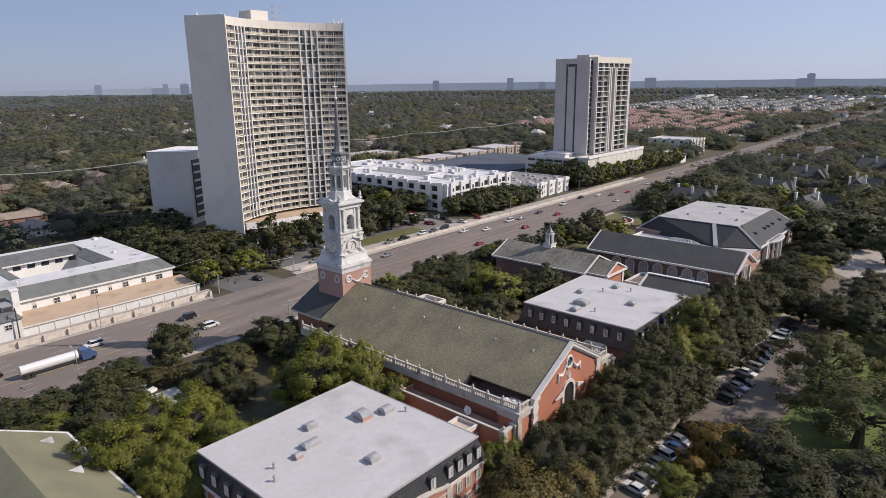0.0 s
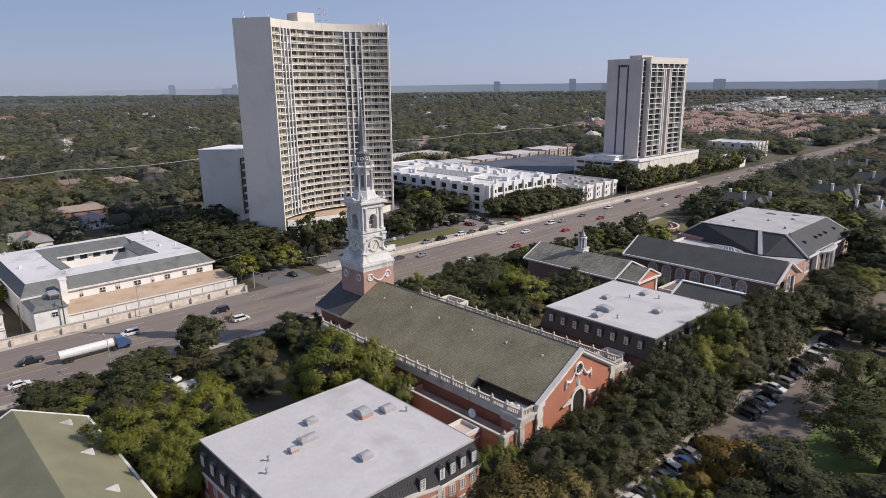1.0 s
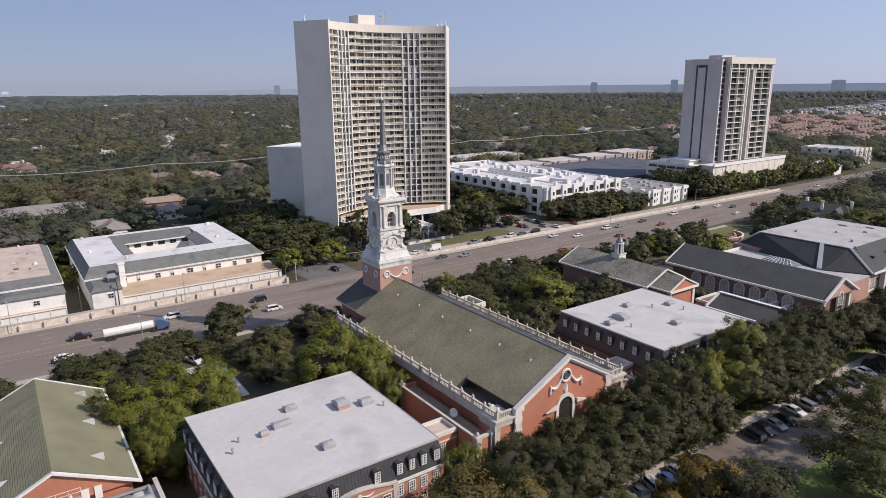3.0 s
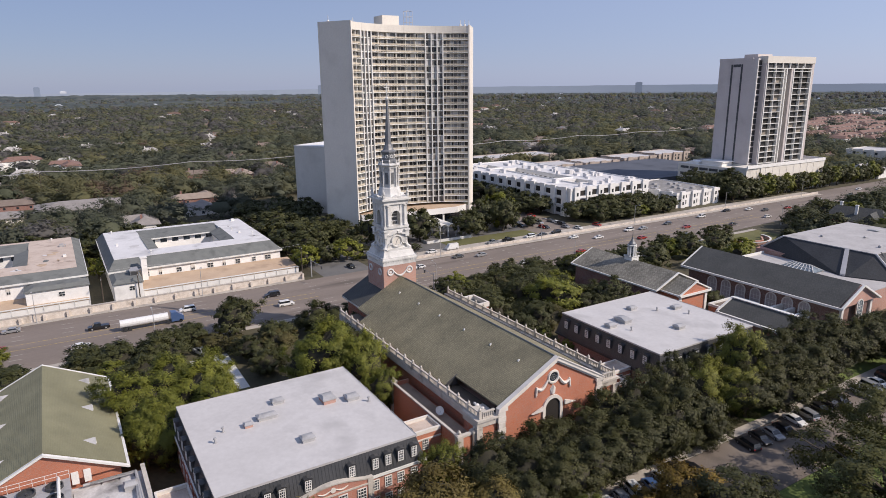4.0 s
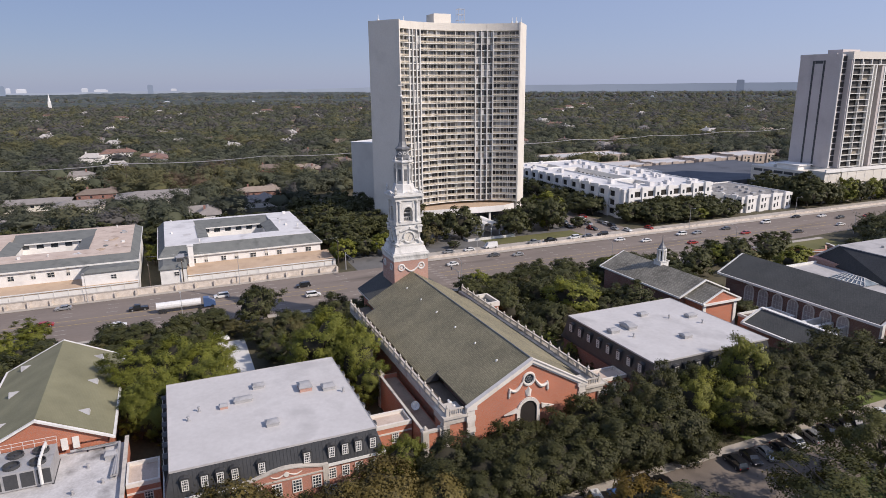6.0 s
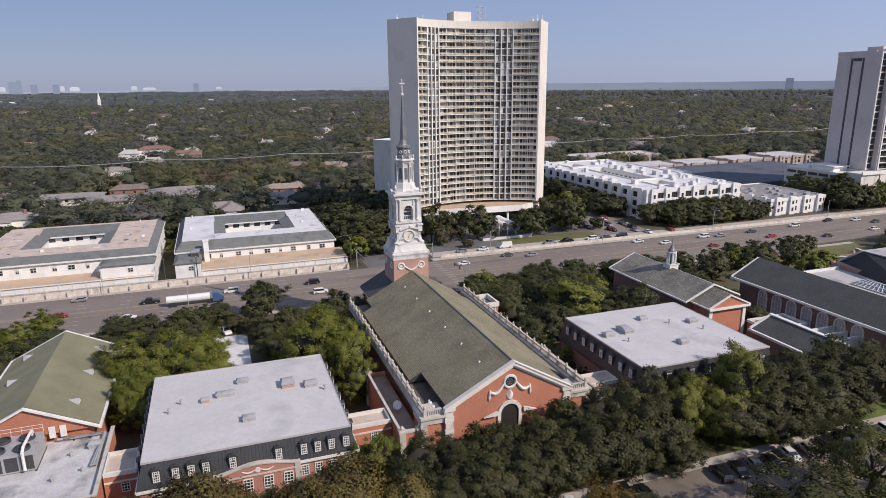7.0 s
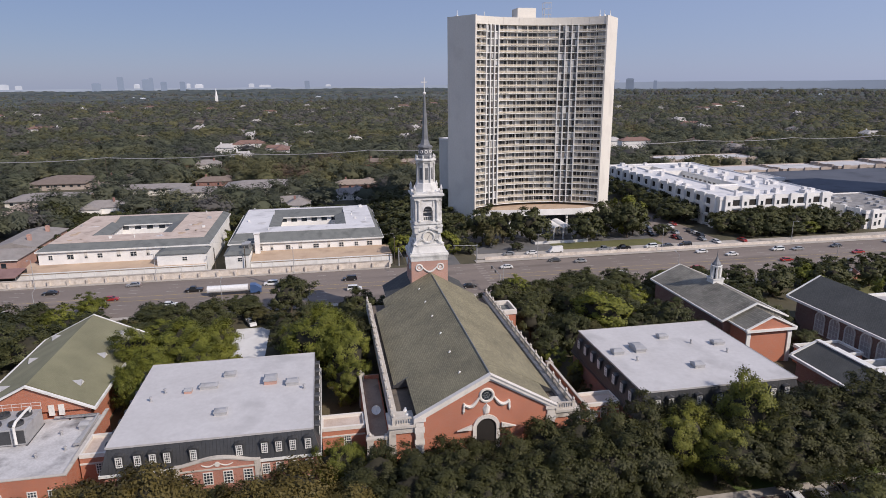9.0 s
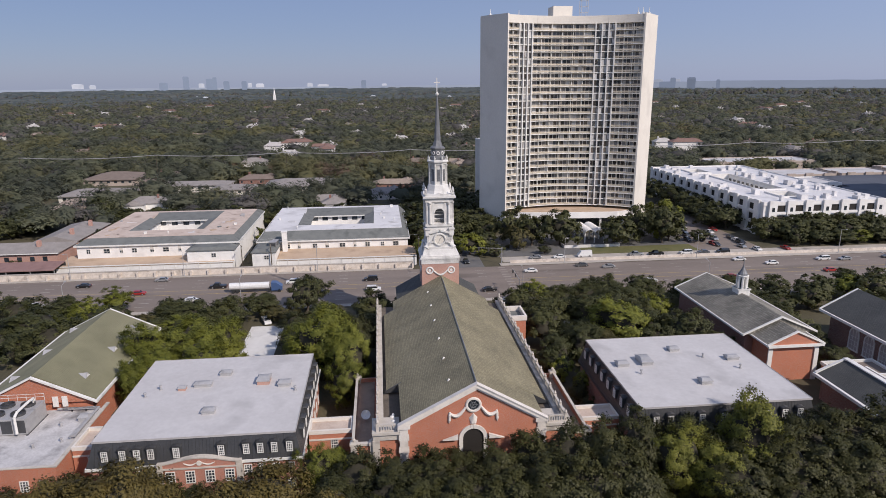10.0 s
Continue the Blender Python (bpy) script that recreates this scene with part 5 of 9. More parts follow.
lh = thing("long_hall", (-82, 206, 0), "long brick hall with dark slate roof and white arched windows", "building")
part("wall", boxes((-106, -58.5, 200.2, 215.5, 0, 8.2)), BRICK_SHADED, lh)
gable_roof(lh, -107.2, -57.9, 198.2, 217.0, 8.5, 13.4, SLATE_DARK, 0, 0, 0.25, "roof", "dark slate gable roof")
bm = bmesh.new()
rake(bm, -57.2, 198, 217.2, 8.6, 13.5, 0.6, 0.55)
part("raking_cornice", bm, WHITE_TRIM, lh)
bm = bmesh.new()
rake(bm, -107.7, 198, 217.2, 8.6, 13.5, 0.5, 0.5)
part("raking_cornice", bm, WHITE_TRIM, lh)
part("eave", boxes((-107.5, -57, 197.8, 198.2, 7.95, 8.55), (-107.5, -57, 217, 217.4, 7.95, 8.55), (-106.1, -58.4, 199.9, 200.2, 7.3, 7.9)), WHITE_TRIM, lh)
bm = bmesh.new()
extrude_x(bm, [(198.8, 8.2), (216.4, 8.2), (207.6, 13.1)], -58.6, -57.4)
part("gable_wall", bm, BRICK_PINK, lh)
for k in range(7):
    arched(lh, -97.1 + k * 4.9, 200.18, 1.6, 2.8, 5.2, "-y", BLIND)
arched(lh, -57.35, 207.6, 4.5, 2.6, 4.6, "+x")
for y in (200.6, 215.0):
    part("pilaster", boxes((-58.5, -57.9, y - 0.5, y + 0.5, 0, 8)), WHITE_TRIM, lh)

DULL_ROOF = grained("dull_brown_roof_felt", (0.15, 0.12, 0.10), (0.22, 0.18, 0.15), 0.3, 4, 0.95, 0, 0.2, 0.3)
lc = thing("low_block", (-72, 178, 0), "low block with a dark slate roof and white eaves", "building")
part("wall", boxes((-77.6, -60.5, 178, 183.0, 0, 5.3)), BRICK_DARK, lc)
bm = bmesh.new()
hull(bm, [(x, y, z) for x in (-78, -60) for y, z in ((177.1, 5.3), (177.1, 5.6), (183.0, 8.2), (183.0, 5.3))])
part("roof", bm, SLATE_DARK, lc)
bm = bmesh.new()
hull(bm, [(x, y, z) for x in (-78.6, -78.01) for y, z in ((176.9, 5.2), (176.9, 5.85), (183.0, 8.45), (183.0, 7.8))])
part("raking_cornice", bm, WHITE_TRIM, lc)
part("eave", boxes((-78.6, -59.6, 176.5, 177.09, 5.0, 5.6)), WHITE_TRIM, lc)
part("back_wall", boxes((-77.6, -60.5, 183.01, 183.8, 0, 8.3)), BRICK_DARK, lc)
part("coping", boxes((-78.6, -60, 182.9, 184.0, 8.3, 8.55)), WHITE_TRIM, lc)
part("flat_roof", boxes((-77.6, -60.5, 184.01, 187.5, 0, 6.2)), DULL_ROOF, lc)
part("coping", boxes((-77.8, -60.3, 187.51, 188.0, 5.8, 6.7)), WHITE_TRIM, lc)
for x in (-74, -70.4, -66.8):
    part("court_wall", boxes((x - 0.4, x + 0.4, 188.01, 200, 0, 4.6)), WHITE_TRIM, lc)
tl = thing("terrace_link", (-82, 188, 0), "low brick link with flat roof and white coping", "building")
part("wall", boxes((-86, -78.7, 184, 196, 0, 3.6)), BRICK, tl)
part("flat_roof", boxes((-85.7, -79, 184.3, 195.7, 3.6, 3.75)), DULL_ROOF, tl)
for row in ((-86.2, -78.5, 183.8, 184.29), (-86.2, -78.5, 195.71, 196.2), (-79, -78.5, 184.3, 195.7), (-86.2, -85.71, 184.3, 195.7)):
    part("coping", boxes((*row, 3.6, 4.3)), WHITE_TRIM, tl)

big = thing("assembly_hall", (-84, 262, 0), "large brick assembly hall with dark hipped roof and flat pale top", "building")
part("wall", boxes((-109, -63.5, 239.8, 288, 0, 8.3)), BRICK_PINK, big)
# the front slope sweeps out over the link, furthest at the pale strip
bm = bmesh.new()
hull(bm, [(x, y, z) for x, y in ((-110, 243.0), (-76.6, 233.0), (-73.8, 233.0), (-62, 239.2), (-62, 290), (-110, 290)) for z in (7.15, 7.4)] + [(x, y, 13.5) for x, y in rect(-101, -71, 242.6, 284)])
part("roof", bm, SLATE_BLACK, big, "dark slate hipped roof")
part("flat_top", boxes((-101.2, -70.8, 242.4, 284.2, 13.45, 13.7)), GREY_MEMBRANE, big, "pale flat roof top")
bm = bmesh.new()
for p, q in (((-110, 243.0), (-101, 242.6)), ((-62, 239.2), (-71, 242.6)), ((-62, 290), (-71, 284)), ((-110, 290), (-101, 284))):
    bm = bmesh.new()
    tube(bm, (*p, 7.4), (*q, 13.6), 0.34, 0.34, 6)
    part("hip_flashing", bm, MEMBRANE, big)
bm = bmesh.new()
hull(bm, [(x, y, z + dz) for x, y, z in ((-76.0, 232.9, 7.5), (-74.4, 232.9, 7.5), (-80.3, 242.5, 13.45), (-78.9, 242.5, 13.45)) for dz in (-0.2, 0.3)])
part("roof_strip", bm, MEMBRANE, big, "wide pale flashing strip")
part("eave", boxes((-62, -61.6, 239.2, 290, 7.3, 7.95)), WHITE_TRIM, big)
for y in (242.2, 244.4, 246.4, 269.8, 272.6, 277.0, 281.4, 285.2):
    for z in (2.7, 6.2):
        window(big, -63.48, y, z, 1.4, 2.2, "+x", 3, 4)
for y in (248.7, 259.5, 264.2, 269.9, 279.7):
    d = part("dormer", boxes((-68.2, -66.0, y - 0.55, y + 0.55, 9.9, 10.9), (-68.6, -65.85, y - 0.7, y + 0.7, 10.91, 11.03)), SEAM_METAL, big)
    part("pane", boxes((-66.0, -65.93, y - 0.4, y + 0.4, 10.05, 10.8)), GLASS, d)
bm = bmesh.new()
tube(bm, (-65.6, 243.2, 7.75), (-71.2, 245.6, 13.5), 0.55, 0.55, 6)
part("valley", bm, SLATE_BLACK, big, "dark roof valley")
for x, y, sx, sy, h in ((-88, 276, 3.2, 1.6, 0.5), (-80, 279, 2.6, 1.4, 0.45), (-93, 252, 0.8, 0.8, 0.7), (-74.5, 252, 0.8, 0.8, 0.8), (-84, 262, 0.7, 0.7, 0.6), (-78, 270, 1.2, 0.8, 0.6)):
    roof_unit(x, y, 13.7, sx, sy, h, None, "small grey roof hatch on the flat hall roof")
for y in (240.5, 287.3):
    part("quoin", boxes((-63.5, -63.2, y - 0.7, y + 0.7, 0, 8.2)), STONE, big)
part("band_course", boxes((-63.49, -63.3, 240.7, 287.1, 1.0, 1.5)), STONE, big)
por = thing("round_portico", (-60, 257.5, 0), "white bowed portico with columns against a brick hall", "portico")


def bow(depth, half, n):
    """A flat bow against the hall's long wall."""
    return [(-63.2 + depth * math.cos(a), 257.5 + half * math.sin(a)) for a in (-math.pi / 2 + math.pi * k / n for k in range(n + 1))]


for x, y in bow(2.9, 8.2, 7)[1:-1]:
    bm = bmesh.new()
    lathe(bm, x, y, [(0.55, 0), (0.55, 0.3), (0.42, 0.5), (0.36, 6.3), (0.52, 6.7), (0.52, 7.0)], 10)
    part("column", bm, WHITE_TRIM, por)
bm = bmesh.new()
prism(bm, bow(1.6, 6.9, 12), 0, 7.0)
part("bow_wall", bm, BRICK_PINK, por, "bowed brick wall behind the columns")
bm = bmesh.new()
prism(bm, bow(3.5, 9.0, 18), 7.0, 7.55)
part("entablature", bm, WHITE_TRIM, por)
bm = bmesh.new()
prism(bm, bow(3.9, 9.5, 18), 7.551, 7.85)
part("cornice", bm, WHITE_TRIM, por)
bm = bmesh.new()
prism(bm, bow(3.6, 9.1, 18), 7.851, 7.95, 0.1)
part("roof", bm, GREY_MEMBRANE, por, "grey portico roof")
for x, y in bow(1.62, 6.92, 12)[2:-1:2]:
    for z0, z1 in ((0.9, 3.2), (3.9, 6.4)):
        part("tall_window", boxes((x - 0.3, x + 0.3, y - 0.75, y + 0.75, z0, z1)), GLASS, por, "tall dark window")
for y in (248.2, 266.8):
    part("pier", boxes((-63.2, -61.7, y - 0.7, y + 0.7, 0, 7.0)), STONE, por, "stone end pier")
gw = thing("garden_wall", (-137, 277, 0), "low curved brick garden wall with pale coping on the lawn", "wall")
turns = [radians(88 - 11.5 * k) for k in range(14)]
for r0, r1, z0, z1, name, mat in ((9.1, 9.5, 0, 1.3, "wall", BRICK_PINK), (8.95, 9.65, 1.301, 1.55, "coping", PALE_STONE)):
    bm = bmesh.new()
    for u, v in zip(turns, turns[1:]):
        hull(bm, [(-138 + r * math.cos(q), 277.5 + r * math.sin(q) * 1.1, z) for r in (r0, r1) for q in (u, v) for z in (z0, z1)])
    part(name, bm, mat, gw)
mid = thing("flat_link", (-88, 226, 0), "low flat-roofed link with a glazed skylight frame", "building")
part("wall", boxes((-105, -62.5, 217.5, 238.5, 0, 6.9)), BRICK_PINK, mid)
part("flat_roof", boxes((-105, -62.5, 217.5, 238.5, 6.9, 7.1)), GREY_MEMBRANE, mid)
part("parapet", boxes((-105.4, -105, 217.5, 238.5, 6.2, 7.9)), WHITE_TRIM, mid)
sk = thing("glass_skylight", (-87, 230.6, 7.1), "white-framed glazed hip skylight on a flat roof", "skylight")
bm = bmesh.new()
hull(bm, [(-92.4, 227.6, 7.3), (-81.2, 227.6, 7.3), (-92.4, 233.6, 7.3), (-81.2, 233.6, 7.3), (-90, 230.6, 8.9), (-83.6, 230.6, 8.9)])
part("pane", bm, GLASS_SKY, sk)
bm = bmesh.new()
for i in range(9):
    x, xr = -92.4 + 11.2 * i / 8, -90 + 6.4 * i / 8
    for y in (227.6, 233.6):
        tube(bm, (x, y, 7.35), (xr, 230.6, 8.95), 0.13, 0.13, 4)
for y, z in ((227.6, 7.35), (233.6, 7.35), (229.1, 8.15), (232.1, 8.15)):
    tube(bm, (-92.4 + (z - 7.35) * 1.5, y, z), (-81.2 - (z - 7.35) * 1.5, y, z), 0.13, 0.13, 4)
tube(bm, (-90, 230.6, 8.95), (-83.6, 230.6, 8.95), 0.14, 0.14, 4)
part("frame", bm, WHITE_TRIM, sk)

# ---- curved apartment tower ----
TC = (-194.9, 167.4)
R_IN, R_OUT, HALF = 47.9, 64.3, radians(36.5)
AX = math.pi + radians(-3.0)
Z0, FLOOR, FLOORS = 10.9, 2.87, 27
tower = thing("apartment_tower", (-240, 171, 0), "tall curved white apartment tower with stacked balconies", "apartment tower")


def arc_pt(r, u):
    """A point on the tower's plan: u runs from 0 at one end of the front to 1 at the other."""
    a = AX + HALF - 2 * HALF * u
    return TC[0] + r * math.cos(a), TC[1] + r * math.sin(a)


def arc_block(bm, r0, r1, u0, u1, z0, z1, n=None):
    n = n or max(1, round((u1 - u0) * 26))
    rows = []
    for i in range(n + 1):
        u = u0 + (u1 - u0) * i / n
        (a, b), (c, d) = arc_pt(r0, u), arc_pt(r1, u)
        rows.append([bm.verts.new(p) for p in ((a, b, z0), (c, d, z0), (c, d, z1), (a, b, z1))])
    for p, q in zip(rows, rows[1:]):
        for k in range(4):
            bm.faces.new((p[k], p[(k + 1) % 4], q[(k + 1) % 4], q[k]))
    bm.faces.new(rows[0]), bm.faces.new(rows[-1][::-1])


CURTAIN, nt_, p_ = nodes_of("curtained_glazing")
geo_ = nt_.nodes.new("ShaderNodeNewGeometry")
col_ = ramp(nt_, geo_.outputs["Random Per Island"], [(0.0, (0.018, 0.020, 0.024)), (0.22, (0.050, 0.042, 0.036)), (0.34, (0.15, 0.125, 0.105)), (0.46, (0.24, 0.215, 0.19)), (0.56, (0.045, 0.045, 0.05)), (0.74, (0.30, 0.29, 0.27)), (0.88, (0.60, 0.59, 0.57)), (1.0, (0.07, 0.075, 0.09))])
nt_.links.new(col_, p_.inputs["Base Color"])
p_.inputs["Roughness"].default_value, p_.inputs["Specular IOR Level"].default_value = 0.2, 0.5
BALCONY = grained("balcony_panel", (0.48, 0.42, 0.32), (0.64, 0.57, 0.45), 0.15, 2.0, 0.6, 0, 0.05, 0.2)
SLABMAT = grained("balcony_slab", (0.76, 0.74, 0.68), (0.86, 0.84, 0.79), 0.3, 3.0, 0.8, 0, 0.05, 0.15)
ZONES = [(0.012, 0.105, "b"), (0.105, 0.212, "w"), (0.212, 0.668, "b"), (0.668, 0.80, "w"), (0.80, 0.988, "b")]


def build_tower():
    ZT = Z0 + FLOOR * FLOORS
    bm = bmesh.new()
    arc_block(bm, R_IN + 1.55, R_OUT, 0.012, 0.988, Z0, ZT + 0.01)
    part("core_wall", bm, CREAM_WALL, tower)
    for u0, u1 in ((0.0, 0.012), (0.988, 1.0)):
        bm = bmesh.new()
        arc_block(bm, R_IN - 0.1, R_OUT + 0.1, u0, u1, Z0 - 6, 92.0, 1)
        part("end_wall", bm, CREAM_WALL, tower, "blank pale end wall")
    bm = bmesh.new()
    arc_block(bm, R_IN + 0.05, R_OUT, 0.0122, 0.9878, ZT + 0.02, 91.6)
    part("frieze", bm, CREAM_WALL, tower, "plain cream top band")
    part("roof_box", boxes((-262, -253, 164.5, 173, 91.6, 96.6)), CREAM_WALL, tower, "penthouse machine room")
    bm = bmesh.new()
    for x, y in ((-256, 177), (-256, 180), (-253, 177), (-253, 180)):
        tube(bm, (x, y, 91.5), (x, y, 99), 0.09, 0.09, 4)
    for zz in (94, 96.5, 99):
        for a, b in (((-256, 177), (-256, 180)), ((-253, 177), (-253, 180)), ((-256, 177), (-253, 177)), ((-256, 180), (-253, 180))):
            tube(bm, (*a, zz), (*b, zz), 0.1, 0.1, 4)
    part("antenna_frame", bm, STEEL, tower)
    for u, r in ((0.02, 60), (0.2, 58), (0.93, 52), (0.96, 52), (0.985, 55)):
        x, y = arc_pt(r, u)
        bm = bmesh.new()
        lathe(bm, x, y, [(0.5, 91.5), (0.5, 92.6), (0.15, 92.7), (0.12, 94.5)], 8)
        part("antenna", bm, WHITE_TRIM, tower)
    glazing = bmesh.new()
    for k in range(FLOORS):
        z = Z0 + k * FLOOR
        bm = glazing
        for u0, u1, kind in ZONES:
            width = (u1 - u0) * 2 * HALF * (R_IN + 1.6)
            n = max(1, round(width / (1.7 if kind == "b" else 1.5)))
            r = R_IN + 1.43 if kind == "b" else R_IN + 0.3
            for i in range(n):
                a = u0 + (u1 - u0) * (i + 0.09) / n
                b = u0 + (u1 - u0) * (i + 0.91) / n
                lo = z + 0.32 if kind == "b" else z + (0.4 if (i + k) % 3 else 0.8)
                arc_block(bm, r, r + 0.1, a, b, lo, z + FLOOR - 0.28, 1)
        for u0, u1, kind in ZONES:
            bm = bmesh.new()
            if kind == "b":
                arc_block(bm, R_IN - 0.25, R_IN + 1.54, u0, u1, z, z + 0.24)
                bal = part("balcony", bm, SLABMAT, tower)
                bm = bmesh.new()
                arc_block(bm, R_IN + 0.0, R_IN + 0.08, u0 + 0.001, u1 - 0.001, z + 0.50, z + 0.92)
                m_ = max(2, round((u1 - u0) * 2 * HALF * R_IN / 1.7))
                for i in range(m_ + 1):
                    u = u0 + 0.002 + (u1 - u0 - 0.004) * i / m_
                    arc_block(bm, R_IN - 0.06, R_IN + 0.02, u - 0.0009, u + 0.0009, z + 0.28, z + 1.12, 1)
                arc_block(bm, R_IN - 0.07, R_IN + 0.09, u0 + 0.001, u1 - 0.001, z + 1.04, z + 1.16)
                part("railing", bm, BALCONY, bal)
            else:
                arc_block(bm, R_IN + 0.1, R_IN + 1.54, u0 + 0.001, u1 - 0.001, z - 0.05, z + 0.30)
                part("spandrel", bm, SLABMAT, tower)
    tagged(part("window_pane", glazing, CURTAIN, tower), "", "", "", "stuff")
    # full-height fins
    us = [0.105, 0.142, 0.178, 0.212, 0.668, 0.712, 0.756, 0.80]
    for u in us:
        bm = bmesh.new()
        arc_block(bm, R_IN - 0.35, R_IN + 1.54, u - 0.0042, u + 0.0042, Z0, ZT, 1)
        part("fin", bm, WHITE_TRIM, tower)
    for i in range(1, 6):
        u = 0.212 + (0.668 - 0.212) * i / 6
        bm = bmesh.new()
        arc_block(bm, R_IN + 0.35, R_IN + 1.54, u - 0.0016, u + 0.0016, Z0, ZT, 1)
        part("partition", bm, SLABMAT, tower)
    for u in (0.06, 0.86, 0.92):
        bm = bmesh.new()
        arc_block(bm, R_IN + 0.3, R_IN + 1.54, u - 0.0016, u + 0.0016, Z0, ZT, 1)
        part("partition", bm, SLABMAT, tower)
    for i in range(1, 8):
        bm = bmesh.new()
        arc_block(bm, R_IN + 0.0, R_IN + 0.06, i / 8 - 0.0012, i / 8 + 0.0012, ZT + 0.05, 91.5, 1)
        part("joint_cover", bm, STONE, tower)
    # podium with a faceted front
    front = [(-236, 143), (-233.4, 152), (-232, 162), (-231, 176), (-230, 190), (-233, 197)]
    def inner(d):
        return [(x - d, y + d * 0.4 * (1 if y < 170 else -1)) for x, y in front] + [(-263 + d, 206 - d), (-263 + d, 140 + d)]
    bm = bmesh.new()
    prism(bm, inner(0), 6.9, 9.6)
    part("podium_roof", bm, WHITE_WALL, tower, "white podium fascia")
    bm = bmesh.new()
    prism(bm, inner(0.6), 9.61, 9.75)
    part("podium_deck", bm, TAN_ROOF, tower, "tan gravel podium deck")
    bm = bmesh.new()
    prism(bm, inner(4.0), 0, 6.9)
    part("podium_wall", bm, GLASS, tower)
    for (a, b), (c, d) in zip(front, front[1:]):
        x, y = (a + c) / 2 - 1.2, (b + d) / 2
        part("column", boxes((x - 0.4, x + 0.4, y - 0.4, y + 0.4, 0, 6.9)), WHITE_WALL, tower)


build_tower()
ANNEX = [(-313.0, 139.4), (-294.8, 150.3), (-308.2, 172.6), (-326.4, 161.7)]
gar = thing("tower_annex", (-310, 156, 0), "pale blank annex block behind the tower", "building")
bm = bmesh.new()
prism(bm, ANNEX, 0, 34.4)
part("wall", bm, CREAM_WALL, gar)
bm = bmesh.new()
prism(bm, ANNEX, 34.4, 35.3, -0.02)
part("parapet", bm, WHITE_WALL, gar)
# plate proud of the wall; a recess's shade is put into its dark colour
bm = bmesh.new()
hull(bm, [(-294.8 - 13.4 * f + 0.1, 150.3 + 22.3 * f + 0.1, z) for f in (0.12, 0.92) for z in (3, 31)] + [(-294.8 - 13.4 * f + 0.4, 150.3 + 22.3 * f + 0.25, z) for f in (0.12, 0.92) for z in (3, 31)])
part("recess", bm, SEAM_METAL, gar, "dark plate with a stair bay's recess shade in its colour")
for k in range(7):
    bm = bmesh.new()
    hull(bm, [(-294.8 - 13.4 * f + d, 150.3 + 22.3 * f + d * 0.6, z) for f in (0.13, 0.91) for d in (0.3, 0.9) for z in (5 + k * 3.9, 5.9 + k * 3.9)])
    part("stair_landing", bm, CREAM_WALL, gar)

# ---- second tower ----
GLASS_DIM = grained("curtained_tower_glass", (0.03, 0.029, 0.028), (0.065, 0.060, 0.056), 0.3, 2, 0.5, 0, 0)
BLIND_TAN = grained("drawn_tan_blind", (0.22, 0.19, 0.15), (0.30, 0.26, 0.21), 0.5, 4, 0.8, 0, 0.05)
rng2 = random.Random(31)
ath = thing("apartment_tower", (-224, 412, 0), "grey concrete apartment tower with white-framed balconies", "apartment tower")
AX0, AX1, AY0, AY1, AZ0, AZ1 = -239, -210.5, 386.5, 439.6, 17.5, 79
CONC_TOWER = grained("warm_grey_precast", (0.50, 0.45, 0.425), (0.58, 0.53, 0.505), 0.08, 1.5, 0.8, 0, 0.1, 0.1)
part("core_wall", boxes((AX0, AX1 - 3.4, AY0, AY1, AZ0, AZ1)), CONC_TOWER, ath)
slot = part("corner_slot", boxes((AX1 - 3.39, AX1 - 3.3, AY0 + 0.7, AY0 + 4.3, AZ0, AZ1 - 1)), GLASS_DIM, ath)
part("corner_pier", boxes((AX1 - 3.39, AX1 - 2.9, AY0 - 0.05, AY0 + 0.65, AZ0, AZ1 + 0.2)), WHITE_TRIM, ath)
for k in range(18):
    part("spandrel", boxes((AX1 - 3.29, AX1 - 3.05, AY0 + 0.7, AY0 + 4.3, AZ0 + k * 3.37, AZ0 + k * 3.37 + (0.45 if k % 3 else 0.8))), CONC_TOWER, slot)
part("slot_wall", boxes((AX1 - 3.39, AX1 - 0.3, AY0 + 4.31, AY0 + 4.97, AZ0, AZ1 - 2.61)), CONC_TOWER, ath)
part("slot_wall", boxes((AX1 - 3.19, AX1 - 0.1, AY0 + 29.4, AY0 + 31.47, AZ0, AZ1 - 5.8)), CONC_TOWER, ath)
part("parapet", boxes((AX1 - 6, AX1 + 0.15, AY0 + 4.4, AY1 + 0.2, AZ1 - 2.6, AZ1 + 1.3)), CREAM_WALL, ath, "cream parapet band")
part("roof_box", boxes((AX1 - 15, AX1 - 6.2, AY0 + 4, AY0 + 18, AZ1, AZ1 + 2.6)), CONC_TOWER, ath)
part("roof_edge", boxes((AX0 - 0.15, AX1 - 6.2, AY0 - 0.15, AY0 + 0.5, AZ1 - 1.3, AZ1 + 0.5), (AX0 - 0.15, AX0 + 0.5, AY0 + 0.51, AY1, AZ1 - 1.3, AZ1 + 0.5)), CONC_TOWER, ath)
for x in (-230.2, -223.6):
    part("dark_slot", boxes((x - 0.6, x + 0.6, AY0 - 0.06, AY0 + 0.2, AZ0, AZ1 - 3)), SEAM_METAL, ath)
part("dark_slot", boxes((-229.4, -224.4, AY0 - 0.07, AY0 + 0.2, AZ1 - 4.6, AZ1 - 3)), SEAM_METAL, ath)
BAYS2 = ((AY0 + 5.0, AY0 + 22.4), (AY0 + 31.6, AY1 - 3.2))
